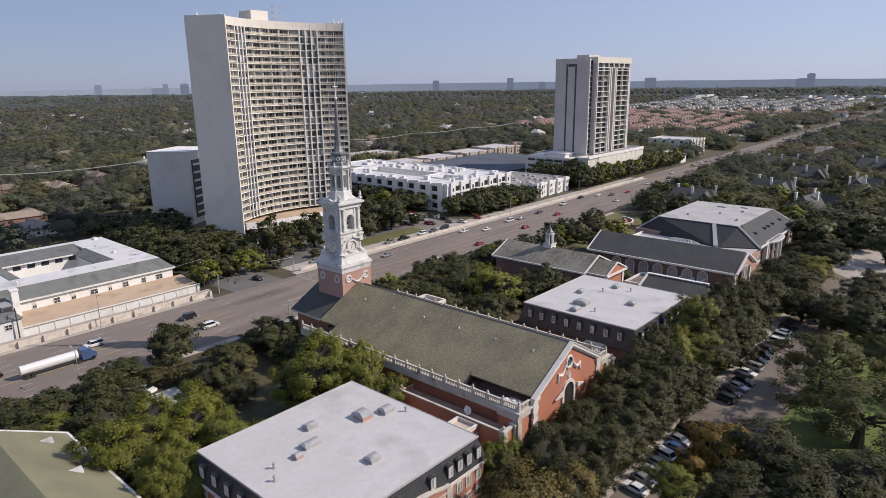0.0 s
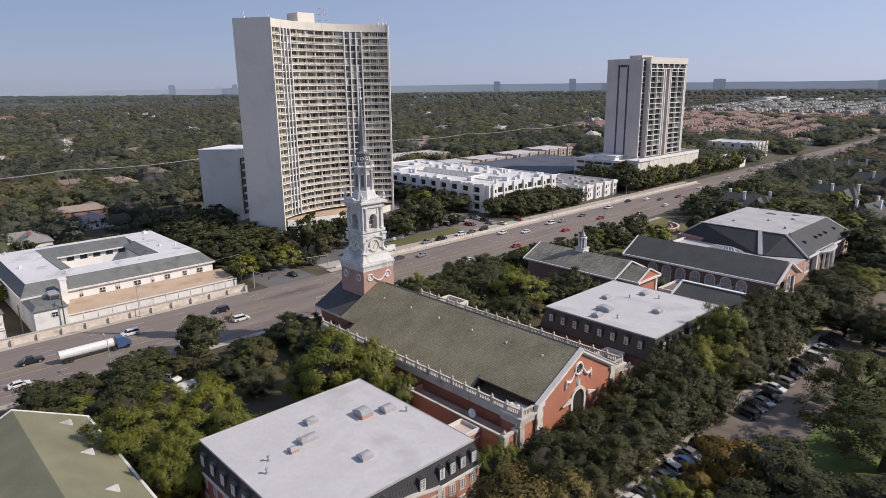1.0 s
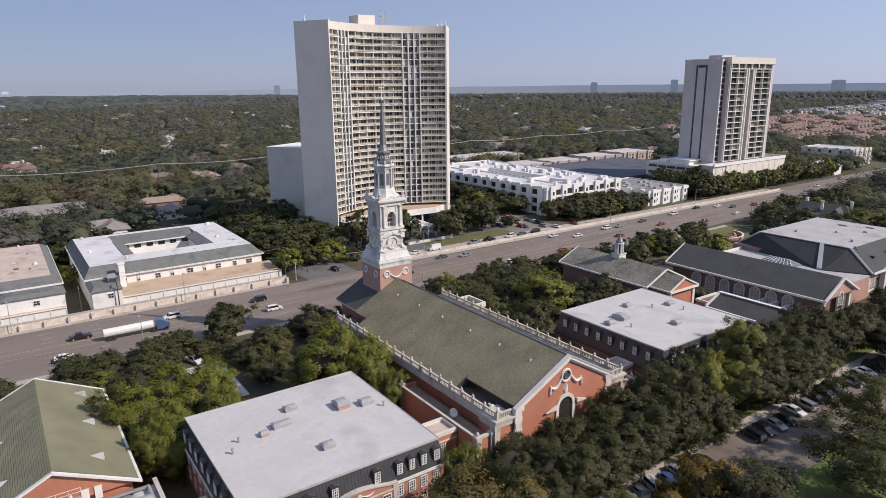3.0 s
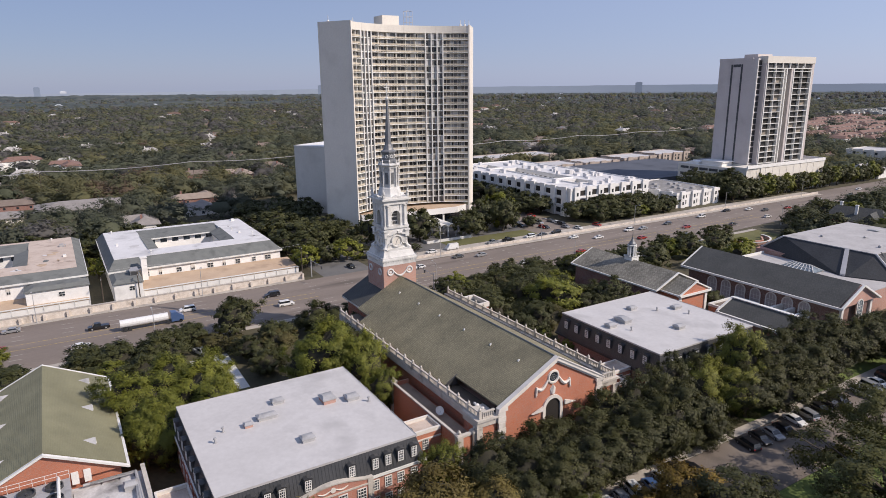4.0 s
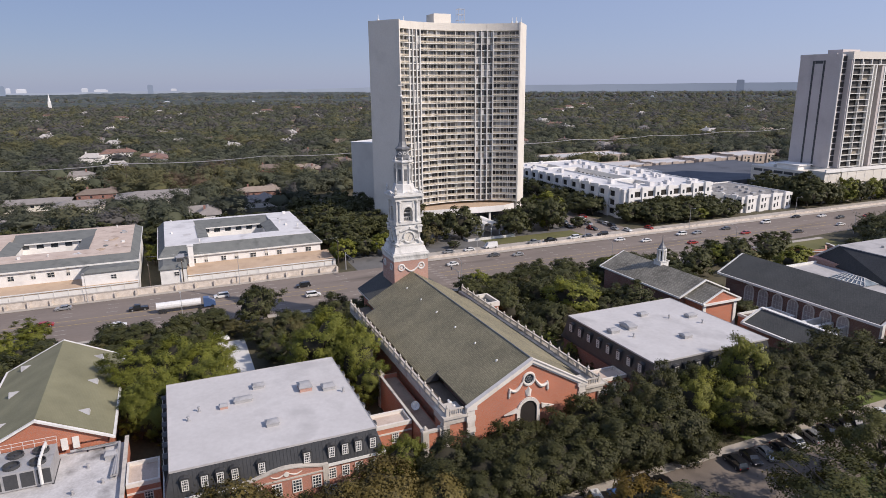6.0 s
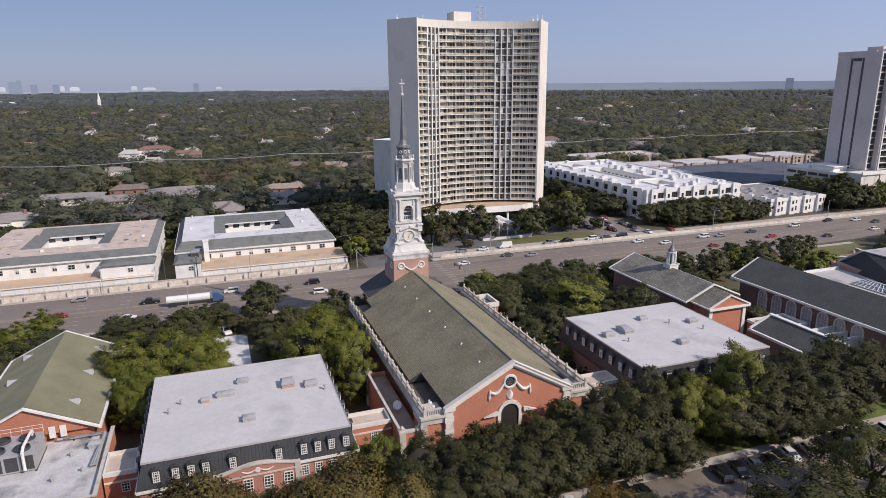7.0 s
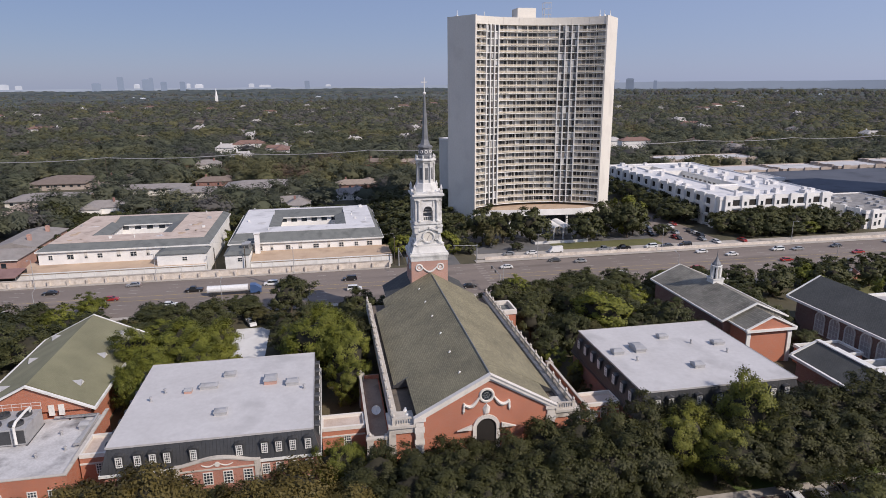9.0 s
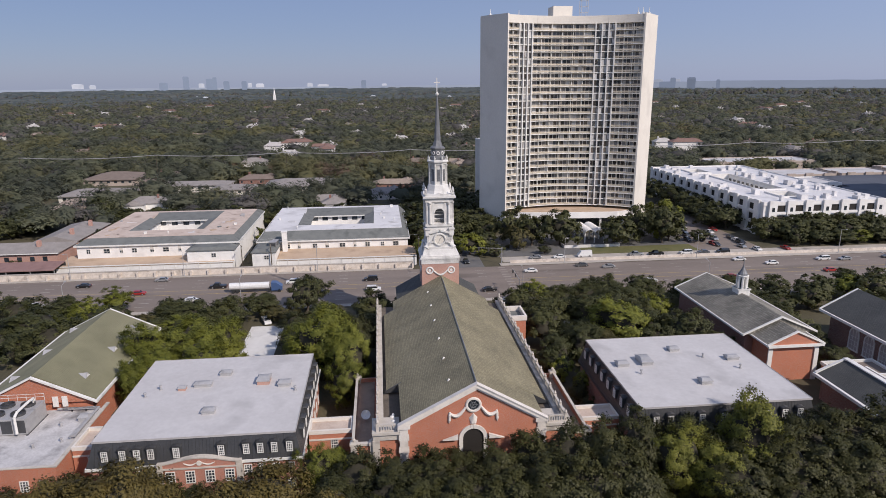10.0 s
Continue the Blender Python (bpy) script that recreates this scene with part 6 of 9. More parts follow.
for y in (AY0 + 5.4, AY0 + 22.0, AY0 + 24.6, AY0 + 31.9, AY1 - 3.0):
    part("pier", boxes((AX1 - 3.39, AX1 + 0.15, y - 0.42, y + 0.42, AZ0, AZ1 - 5.8)), WHITE_TRIM, ath)
part("end_wall", boxes((AX1 - 3.39, AX1 - 0.1, AY1 - 2.5, AY1, AZ0, AZ1 - 2.61)), CONC_TOWER, ath)
part("dark_slot", boxes((AX1 - 3.39, AX1 - 3.2, AY0 + 25.1, AY0 + 29.3, AZ0, AZ1 - 5.8)), SEAM_METAL, ath)
STOREY2 = (AZ1 - 6.0 - AZ0) / 16.5
for k in range(17):
    z = AZ0 + 0.2 + k * STOREY2
    for y0, y1 in BAYS2:
        s_ = part("balcony", boxes((AX1 - 3.39, AX1 + 0.05, y0 + 0.85, y1 - 0.85, z, z + 0.34)), WHITE_TRIM, ath)
        ym = (y0 + y1) / 2
        part("partition", boxes((AX1 - 3.38, AX1 + 0.08, ym - 0.22, ym + 0.22, z + 0.43, z + STOREY2 - 0.02)), WHITE_TRIM, s_)
        for ya, yb in ((y0 + 0.9, ym - 0.3), (ym + 0.3, y1 - 0.9)):
            part("window_band", boxes((AX1 - 3.39, AX1 - 1.5, ya, yb, z + 0.43, z + STOREY2 - 0.05)), rng2.choice((DARK_INFILL, GLASS_DIM, GLASS_DIM, DARK_INFILL, BLIND_TAN, DARK_INFILL)), s_)
for k in range(6):
    y0 = AY0 + 5.8 + k * 7.4
    part("window_band", boxes((AX1 - 0.9, AX1 - 0.82, y0, y0 + 6.6, AZ1 - 5.2, AZ1 - 2.7)), GLASS_DIM, ath)
    part("pier", boxes((AX1 - 1.0, AX1 + 0.1, y0 - 0.75, y0 - 0.1, AZ1 - 5.79, AZ1 - 2.61)), WHITE_TRIM, ath)
part("top_slab", boxes((AX1 - 3.39, AX1 + 0.15, AY0 + 5.0, AY1 - 2.51, AZ1 - 5.79, AZ1 - 5.3)), WHITE_TRIM, ath)
# podium: an open car deck in front, a long plain wall to the highway
part("podium", boxes((-252, -204, 386, 453, 0, 17.3)), CREAM_WALL, ath, "long cream podium wall")
part("podium_roof", boxes((-251.5, -204.5, 386.5, 452.5, 17.301, 17.4)), GREY_GRAVEL, ath, "grey gravel podium roof")
part("podium_parapet", boxes((-204.4, -203.6, 372.5, 453, 16.6, 18.4), (-252, -204.41, 452.6, 453.1, 16.6, 18.4)), WHITE_WALL, ath)
part("car_deck", boxes((-252, -214, 372, 385.9, 0, 16.2)), CREAM_WALL, ath, "stepped car deck before the tower")
part("deck_wing", boxes((-213.9, -204.5, 373, 385.9, 0, 17.2)), CREAM_WALL, ath)
for k, z in enumerate((4.6, 9.2, 13.2)):
    for x in range(-250, -216, 7):
        # dark strip on the solid wall: an open level's shade put into colour
        part("deck_opening", boxes((x, x + 6.0, 371.8, 372.1, z, z + 1.5)), SEAM_METAL, ath)
for k in range(10):
    part("joint", boxes((-203.99, -203.9, 376 + k * 7.2, 376.25 + k * 7.2, 1, 16.6)), STONE, ath)
part("deck_pavilion", boxes((-236, -222, 374, 384, 16.21, 18.6), (-237, -221, 373.4, 384.6, 18.61, 19.1)), WHITE_WALL, ath)
part("deck_plant", boxes((-246, -239, 375, 383, 16.21, 17.6)), WHITE_WALL, ath)

# ---- white flat-roofed apartments beyond the road ----


DIM_WALL = grained("tan_stucco_wall", (0.36, 0.30, 0.255), (0.46, 0.39, 0.335), 0.2, 3, 0.85, 0, 0.15, 0.25)


def white_block(name, label, x0, x1, y0, y1, z, wells=(), bays=7.0, wallmat=None, roofmat=None, deep=False):
    b = thing(name, ((x0 + x1) / 2, (y0 + y1) / 2, 0), label, "apartment block")
    wallmat = wallmat or WHITE_WALL
    bm = bmesh.new()
    plan_solid(bm, (x0 + 0.3, x1 - 0.3, y0 + 0.3, y1 - 0.3), wells, 0, z - 0.4)
    part("wall", bm, wallmat, b)
    bm = bmesh.new()
    plan_solid(bm, (x0 + 0.35, x1 - 0.35, y0 + 0.35, y1 - 0.35), wells, z - 0.39, z - 0.2)
    part("flat_roof", bm, roofmat or MEMBRANE_WHITE, b, "flat roof")
    part("parapet", boxes((x0, x1, y0, y0 + 0.34, z - 1.2, z + 0.35), (x0, x1, y1 - 0.34, y1, z - 1.2, z + 0.35), (x0, x0 + 0.34, y0 + 0.35, y1 - 0.35, z - 1.2, z + 0.35), (x1 - 0.34, x1, y0 + 0.35, y1 - 0.35, z - 1.2, z + 0.35)), wallmat, b)
    for wx0, wx1, wy0, wy1 in wells:
        part("well_parapet", boxes((wx0 - 0.4, wx0, wy0 - 0.4, wy1 + 0.4, z - 0.19, z + 0.5), (wx1, wx1 + 0.4, wy0 - 0.4, wy1 + 0.4, z - 0.19, z + 0.5), (wx0, wx1, wy0 - 0.4, wy0, z - 0.19, z + 0.5), (wx0, wx1, wy1, wy1 + 0.4, z - 0.19, z + 0.5)), wallmat, b, "white courtyard parapet")
        n = int((wx1 - wx0) / 4)
        for i in range(n):
            xa = wx0 + (wx1 - wx0) * (i + 0.5) / n
            for zz in (z - 4.2, z - 8.4):
                if zz > 0.5:
                    part("window", boxes((xa - 1.2, xa + 1.2, wy1 - 0.06, wy1 + 0.1, zz, zz + 2.3)), GLASS, b)
    storeys = max(1, round(z / 4.6))
    n = int((y1 - y0) / bays)
    for i in range(n):
        ya = y0 + (y1 - y0) * (i + 0.5) / n
        pier = part("stair_pier", boxes((x1 - 0.2, x1 + 0.9, ya - bays * 0.22, ya + bays * 0.22, 0, z + 0.9)), wallmat, b)
        for s in range(storeys):
            zz = 1.6 + s * (z - 1) / storeys
            part("window", boxes((x1 + 0.9, x1 + 0.96, ya - 0.6, ya + 0.6, zz, zz + 1.8)), GLASS, pier)
            if not deep:
                part("window", boxes((x1 - 0.28, x1 - 0.2, ya + bays * 0.25, ya + bays * 0.52, zz, zz + 2.2)), GLASS, b)
            elif i < n - 1:
                # no recess is cut; its shade is put into this dark panel
                part("window", boxes((x1 - 0.28, x1 - 0.2, ya + bays * 0.26, ya + bays * 0.74, zz - 0.9, zz + 2.4)), DARK_INFILL, b, "flat dark panel with balcony recess shade in its colour")
                part("balcony", boxes((x1 - 0.19, x1 + 0.6, ya + bays * 0.24, ya + bays * 0.76, zz - 1.25, zz - 0.2)), wallmat, b)
    n = int((x1 - x0) / bays)
    for i in range(n):
        xa = x0 + (x1 - x0) * (i + 0.5) / n
        part("stair_pier", boxes((xa - bays * 0.22, xa + bays * 0.22, y0 - 0.9, y0 + 0.2, 0, z + 0.9)), wallmat, b)
        for s in range(storeys):
            zz = 1.6 + s * (z - 1) / storeys
            if not deep:
                part("window", boxes((xa + bays * 0.25, xa + bays * 0.52, y0 + 0.2, y0 + 0.28, zz, zz + 2.2)), GLASS, b)
            elif i < n - 1:
                part("window", boxes((xa + bays * 0.26, xa + bays * 0.74, y0 + 0.2, y0 + 0.28, zz - 0.9, zz + 2.4)), DARK_INFILL, b, "flat dark panel with balcony recess shade in its colour")
                part("balcony", boxes((xa + bays * 0.24, xa + bays * 0.76, y0 - 0.6, y0 + 0.19, zz - 1.25, zz - 0.2)), wallmat, b)
    return b


white_block("apartment_block", "white flat-roofed apartment block with stepped parapets and courtyards", -335, -217, 249, 306, 14.2, ((-300, -249, 266, 279), (-242, -229, 265, 276), (-322, -307, 262, 272)), 8.0, deep=True)
rr = random.Random(5)
for i in range(80):
    x, y = rr.uniform(-332, -222), rr.uniform(252, 303)
    s = rr.uniform(0.7, 1.9)
    if any(a - 3 < x < b + 3 and c - 3 < y < d + 3 for a, b, c, d in ((-300, -249, 266, 279), (-242, -229, 265, 276), (-322, -307, 262, 272))):
        continue
    bm = boxes((x - s, x + s, y - s * 0.8, y + s * 0.8, 14.0, 14.0 + rr.uniform(0.8, 2.4)))
    bmesh.ops.bevel(bm, geom=bm.edges[:], offset=0.1, segments=1)
    solid("roof_unit", bm, MEMBRANE_WHITE, "white rooftop unit on a flat apartment roof", "roof unit", "", "apartment roof units")
white_block("office_block", "low cream office block with arched entrance", -246, -203, 312, 348, 8.0, (), 7.5, WHITE_WALL, GREY_GRAVEL)
for i in range(14):
    x, y = rr.uniform(-242, -206), rr.uniform(315, 345)
    bm = boxes((x - 1, x + 1, y - 1.3, y + 1.3, 7.8, 8.8))
    bmesh.ops.bevel(bm, geom=bm.edges[:], offset=0.12, segments=1)
    solid("roof_unit", bm, STEEL, "grey rooftop unit on an office roof", "roof unit", "", "office roof units")
for x0, x1, y0, y1, z, mt in ((-372, -346, 302, 334, 6, DIM_WALL), (-370, -344, 339, 376, 6.2, DIM_WALL), (-372, -346, 381, 418, 6, DIM_WALL), (-374, -347, 424, 462, 6.6, DIM_WALL), (-378, -350, 468, 508, 7.0, DIM_WALL), (-440, -412, 330, 410, 6, DIM_WALL), (-330, -304, 326, 350, 7, WHITE_WALL)):
    white_block("apartment_block", "low flat-roofed apartment block among trees", x0, x1, y0, y1, z, (), 12.0, mt, MEMBRANE)

dk = thing("parking_deck", (-282, 355, 0), "open parking deck between apartment blocks, tower shadow in its blue-grey colour", "parking deck")
part("deck", boxes((-302, -262, 312, 455, 4.8, 5.4), (-343, -302.01, 354, 455, 4.8, 5.4)), SHADOW_DECK, dk)
part("wall", boxes((-302, -301.4, 312, 354, 0, 4.79), (-343, -342.4, 354, 455, 0, 4.79), (-262.6, -262, 312, 455, 0, 4.79), (-301.3, -262.7, 312, 312.6, 0, 4.79), (-342.3, -302.1, 354, 354.6, 0, 4.79)), SHADOW_DECK, dk)
for y in (318,):
    part("ramp_canopy", boxes((-298, -284, y, y + 12, 6.6, 7.0), (-297.5, -297, y + 1, y + 1.5, 5.4, 6.6), (-285, -284.5, y + 1, y + 1.5, 5.4, 6.6)), GREY_SHINGLE if y > 350 else WHITE_WALL, dk)

# ---- two white motel-like blocks behind the retaining wall ----


BLIND_PALE = grained("pale_window_blind", (0.50, 0.47, 0.42), (0.62, 0.59, 0.54), 0.5, 6, 0.8, 0, 0.05, 0.1)


def court_block(x0, x1, y0, y1, zr, ze, roofmat, court, label, dp):
    """A two-storey block round a court, its flat roof edged with sloping shingle."""
    b = thing("office_court", ((x0 + x1) / 2, (y0 + y1) / 2, -2.6), label, "building", "court buildings")
    cx0, cx1, cy0, cy1 = court
    part("wall", boxes((x0, cx0, y0, y1, -2.6, ze), (cx1, x1, y0, y1, -2.6, ze), (cx0, cx1, y0, cy0, -2.6, ze), (cx0, cx1, cy1, y1, -2.6, ze)), WHITE_WALL, b)
    part("flat_roof", boxes((x0 + 3.0, cx0, y0 + 2.0, y1 - 2.0, ze + 0.5, zr), (cx1, x1 - 4.6, y0 + 2.0, y1 - 2.0, ze + 0.5, zr), (cx0, cx1, y0 + 2.0, cy0, ze + 0.5, zr), (cx0, cx1, cy1, y1 - 2.0, ze + 0.5, zr)), roofmat, b, "flat roof with patches and ponding marks")
    bm = bmesh.new()
    lo, hi = rect(x0 - 0.6, x1 + 0.6, y0 - 0.6, y1 + 0.6), rect(x0 + 2.0, x1 - 4.6, y0 + 2.0, y1 - 2.0)
    a, c = [bm.verts.new((x, y, ze)) for x, y in lo], [bm.verts.new((x, y, zr - 0.1)) for x, y in hi]
    for i in range(4):
        bm.faces.new((a[i], a[(i + 1) % 4], c[(i + 1) % 4], c[i]))
    part("eaves_slope", bm, GREY_SHINGLE, b, "grey shingle sloping eaves")
    part("fascia", boxes((x1 + 0.61, x1 + 0.8, y0 - 0.7, y1 + 0.7, ze - 0.45, ze + 0.1), (x0, x1 + 0.6, y0 - 0.8, y0 - 0.61, ze - 0.45, ze + 0.1), (x0, x1 + 0.6, y1 + 0.61, y1 + 0.8, ze - 0.45, ze + 0.1)), WHITE_TRIM, b)
    part("court_floor", boxes((cx0, cx1, cy0, cy1, -2.6, -2.3)), CONCRETE, b)
    # sloping shingle inside the court and a lit row of windows on its far side
    bm = bmesh.new()
    hull(bm, [(cx0 - 0.2, cy0 - 0.2, zr + 0.2), (cx0 - 0.2, cy1 + 0.2, zr + 0.2), (cx0 + dp, cy0, zr - 1.3), (cx0 + dp, cy1, zr - 1.3), (cx0 + dp, cy0, zr - 1.6), (cx0 + dp, cy1, zr - 1.6), (cx0 - 0.2, cy0, zr - 1.6), (cx0 - 0.2, cy1, zr - 1.6)])
    part("court_slope", bm, GREY_SHINGLE, b)
    for ya, sg in ((cy0, 1), (cy1, -1)):
        bm = bmesh.new()
        yb = ya + sg * dp * 0.38
        hull(bm, [(cx0 + dp + 0.02, ya - sg * 0.2, zr + 0.2), (cx1 + 0.2, ya - sg * 0.2, zr + 0.2), (cx0 + dp + 0.02, yb, zr - 1.3), (cx1, yb, zr - 1.3), (cx0 + dp + 0.02, yb, zr - 1.6), (cx1, yb, zr - 1.6), (cx0 + dp + 0.02, ya, zr - 1.6), (cx1, ya, zr - 1.6)])
        part("court_slope", bm, GREY_SHINGLE, b)
        part("court_wall", boxes((cx0 + dp - 1.2, cx1, min(ya, yb - sg * 1.0), max(ya, yb - sg * 1.0), -2.3, zr - 1.6)), WHITE_WALL, b)
    part("court_fascia", boxes((cx0 + dp, cx0 + dp + 0.15, cy0 + 1, cy1 - 1, zr - 1.75, zr - 1.28)), WHITE_TRIM, b)
    part("court_wall", boxes((cx0 + 0.1, cx0 + dp - 1.2, cy0 + 0.01, cy1 - 0.01, -2.3, zr - 1.6)), WHITE_WALL, b)
    # repair patches on the flat roof
    rp = random.Random(int(y0))
    for i in range(44 if roofmat is GRAVEL_ROOF else 26):
        px, py = rp.uniform(x0 + 5, x1 - 8), rp.uniform(y0 + 4, y1 - 4)
        if cx0 - 3.5 < px < cx1 + 3.5 and cy0 - 3.5 < py < cy1 + 3.5:
            continue
        w_, d_ = rp.uniform(0.5, 2.6), rp.uniform(0.4, 2.6)
        bm = bmesh.new()
        prism(bm, [(px + w_ * math.cos(math.tau * k / 7) * rp.uniform(0.6, 1.1), py + d_ * math.sin(math.tau * k / 7) * rp.uniform(0.6, 1.1)) for k in range(7)], zr, zr + 0.05)
        part("roof_patch", bm, rp.choice((MEMBRANE_WHITE, GRAVEL_ROOF, TAN_ROOF, GREY_SHINGLE) if roofmat is GRAVEL_ROOF else (MEMBRANE, MEMBRANE, GREY_SHINGLE)), b)
    for i in range(16):
        px, py = rp.uniform(x0 + 5, x1 - 7), rp.uniform(y0 + 4, y1 - 4)
        if cx0 - 2 < px < cx1 + 2 and cy0 - 2 < py < cy1 + 2:
            continue
        bm = bmesh.new()
        if i % 2:
            w_ = rp.uniform(0.4, 0.9)
            prism(bm, rect(px - w_, px + w_, py - w_ * 0.8, py + w_ * 0.8), zr, zr + rp.uniform(0.5, 1.1), 0.06)
        else:
            lathe(bm, px, py, [(0.16, zr), (0.16, zr + 0.7), (0.34, zr + 0.72), (0.30, zr + 0.95), (0.05, zr + 1.0)], 8)
        solid("roof_unit", bm, rp.choice((STEEL, WHITE_TRIM, WHITE_TRIM)), "small unit or vent on a flat court roof", "roof unit", "", "court roof units")
    n = int((cy1 - cy0) / 5)
    for i in range(n):
        y = cy0 + 2 + (cy1 - cy0 - 4) * (i + 0.5) / n
        part("window", boxes((cx0 + dp - 1.2, cx0 + dp - 1.12, y - 1.2, y + 1.2, zr - 3.6, zr - 2.1)), GLASS, b)
    m = int((y1 - y0) / 5.4)
    for i in range(m):
        y = y0 + 2.0 + (y1 - y0 - 4) * (i + 0.5) / m
        wd = (1.5, 2.3, 1.2, 1.9)[i % 4]
        y += rp.uniform(-0.9, 0.9)
        window(b, x1 + 0.02, y, ze - 2.3, wd, 1.8, "+x", 2, 2, "white-framed motel window")
        if i % 5 not in (0, 3):
            part("blind", boxes((x1 + 0.06, x1 + 0.13, y - wd * 0.42, y + wd * 0.42, ze - 2.2 + (0.7 if i % 2 else 0.1), ze - 0.6)), BLIND_PALE, b)
    return b


court_block(-266, -209.8, 39.5, 97.3, 9.0, 6.0, MEMBRANE_WHITE, (-258.5, -223.6, 53.5, 83.8), "white two-storey court building with a bright roof", 10.5)
court_block(-265, -206.4, -26, 32.3, 9.1, 7.3, GRAVEL_ROOF, (-258, -222.0, -12, 16.2), "white two-storey court building with a patched gravel roof", 11.5)
for y0, y1, xf in ((48, 100, -197.5), (-30, 32.3, -197.5)):
    c = thing("carport", ((xf - 12 + xf) / 2, (y0 + y1) / 2, -2.6), "long carport with tan gravel roof and panelled white wall", "carport", "carports")
    bm = bmesh.new()
    hull(bm, [(xf - 12.2, y0, 2.7), (xf - 12.2, y1, 2.7), (xf + 0.1, y0, 1.6), (xf + 0.1, y1, 1.6), (xf - 12.2, y0, 2.3), (xf - 12.2, y1, 2.3), (xf + 0.1, y0, 1.3), (xf + 0.1, y1, 1.3)])
    part("roof", bm, TAN_ROOF, c, "tan gravel lean-to roof")
    part("wall", boxes((xf - 0.2, xf, y0, y1, -2.6, 1.28)), WHITE_WALL, c)
    part("coping", boxes((xf - 0.3, xf + 0.25, y0 - 0.1, y1 + 0.1, 1.6, 1.85)), WHITE_TRIM, c)
    n = int((y1 - y0) / 4)
    for i in range(n + 1):
        y = y0 + (y1 - y0) * i / n
        part("panel_joint", boxes((xf, xf + 0.12, y - 0.1, y + 0.1, -2.6, 1.6)), WHITE_TRIM, c)
for x0, x1, y0, y1, z in ((-208, -199.2, 15.6, 32.6, 5.7), (-208.9, -196.5, 39.4, 47.8, 4.9)):
    c = thing("porch_block", ((x0 + x1) / 2, (y0 + y1) / 2, -2.6), "small white stair block with a grey shingle edge", "building", "stair blocks")
    part("wall", boxes((x0, x1, y0, y1, -2.6, z)), WHITE_WALL, c)
    bm = bmesh.new()
    prism(bm, rect(x0 - 0.4, x1 + 0.4, y0 - 0.4, y1 + 0.4), z, z + 0.25), prism(bm, rect(x0 - 0.3, x1 + 0.3, y0 - 0.3, y1 + 0.3), z + 0.25, z + 1.2, 0.3)
    part("roof", bm, GREY_SHINGLE, c)
    window(c, x1 + 0.02, (y0 + y1) / 2 + 1, z - 1.7, 1.8, 1.6, "+x", 2, 2)
bm = boxes((-208.6, -206.8, 49.0, 50.8, 2.2, 10.0), (-208.8, -206.6, 48.8, 51.0, 10.01, 10.35))
solid("chimney", bm, WHITE_WALL, "white masonry chimney beside the stair block", "chimney")


for x, y, sx, sy, h in ((-203.0, 46.2, 1.6, 1.3, 1.5), (-206.5, 46.6, 1.3, 1.0, 1.2)):
    u = thing("roof_unit", (x, y, 5.6), "brown-grey air handler behind the stair block roof", "roof unit", "stair block units")
    part("casing", boxes((x - sx, x + sx, y - sy, y + sy, 5.3, 6.0 + h)), LEAD, u)
    part("grille", boxes((x + sx, x + sx + 0.05, y - sy * 0.8, y + sy * 0.8, 5.9, 5.7 + h)), SEAM_METAL, u)
    part("lid", boxes((x - sx - 0.1, x + sx + 0.1, y - sy - 0.1, y + sy + 0.1, 6.01 + h, 6.1 + h)), STEEL, u)


def retaining_wall():
    for y0, y1 in ((-100, 98),):
        wl_ = thing("retaining_wall", (-187, 30, 0), "blotchy stone retaining wall with buttresses along the highway", "wall")
        part("wall", boxes((-187.7, -187.0, y0, y1, -2.6, 2.2)), STONE_WALL, wl_)
        part("coping", boxes((-187.8, -186.9, y0, y1, 2.2, 2.4)), CONCRETE, wl_)
        n = int((y1 - y0) / 6)
        for i in range(n + 1):
            y = y0 + (y1 - y0) * i / n
            part("buttress", boxes((-187.0, -186.3, y - 0.35, y + 0.35, 0, 1.9)), STONE_WALL, wl_)
    part_ = thing("verge_wall", (-187, 270, 0), "low tan wall and hedge bank along the highway", "wall")
    part("wall", boxes((-188.0, -187.6, 134, 420, 0.2, 1.3)), STONE_WALL, part_)
    slab("pavement", rect(-187.0, -184.7, -100, 98), 0.16, CONCRETE, "concrete kerb strip below the retaining wall")


retaining_wall()

# ---- trees ----


def array_mesh(name, verts, faces, material, normals=None):
    """A mesh from numpy rows of places and of faces with an equal number of corners; normals, one a vertex, round the shading of leafy clumps."""
    me = bpy.data.meshes.new(name)
    n, k = faces.shape
    me.vertices.add(len(verts))
    me.vertices.foreach_set("co", np.ascontiguousarray(verts, dtype=np.float32).ravel())
    me.loops.add(n * k)
    me.loops.foreach_set("vertex_index", np.ascontiguousarray(faces, dtype=np.int32).ravel())
    me.polygons.add(n)
    me.polygons.foreach_set("loop_start", np.arange(0, n * k, k, dtype=np.int32))
    me.update(calc_edges=True)
    if normals is not None:
        soft = me.attributes.new("custom_normal", "FLOAT_VECTOR", "POINT")
        soft.data.foreach_set("vector", np.ascontiguousarray(normals, dtype=np.float32).ravel())
        me.update()
    me.materials.append(material)
    return me


def unit(v):
    return v / (np.linalg.norm(v, axis=1, keepdims=True) + 1e-9)


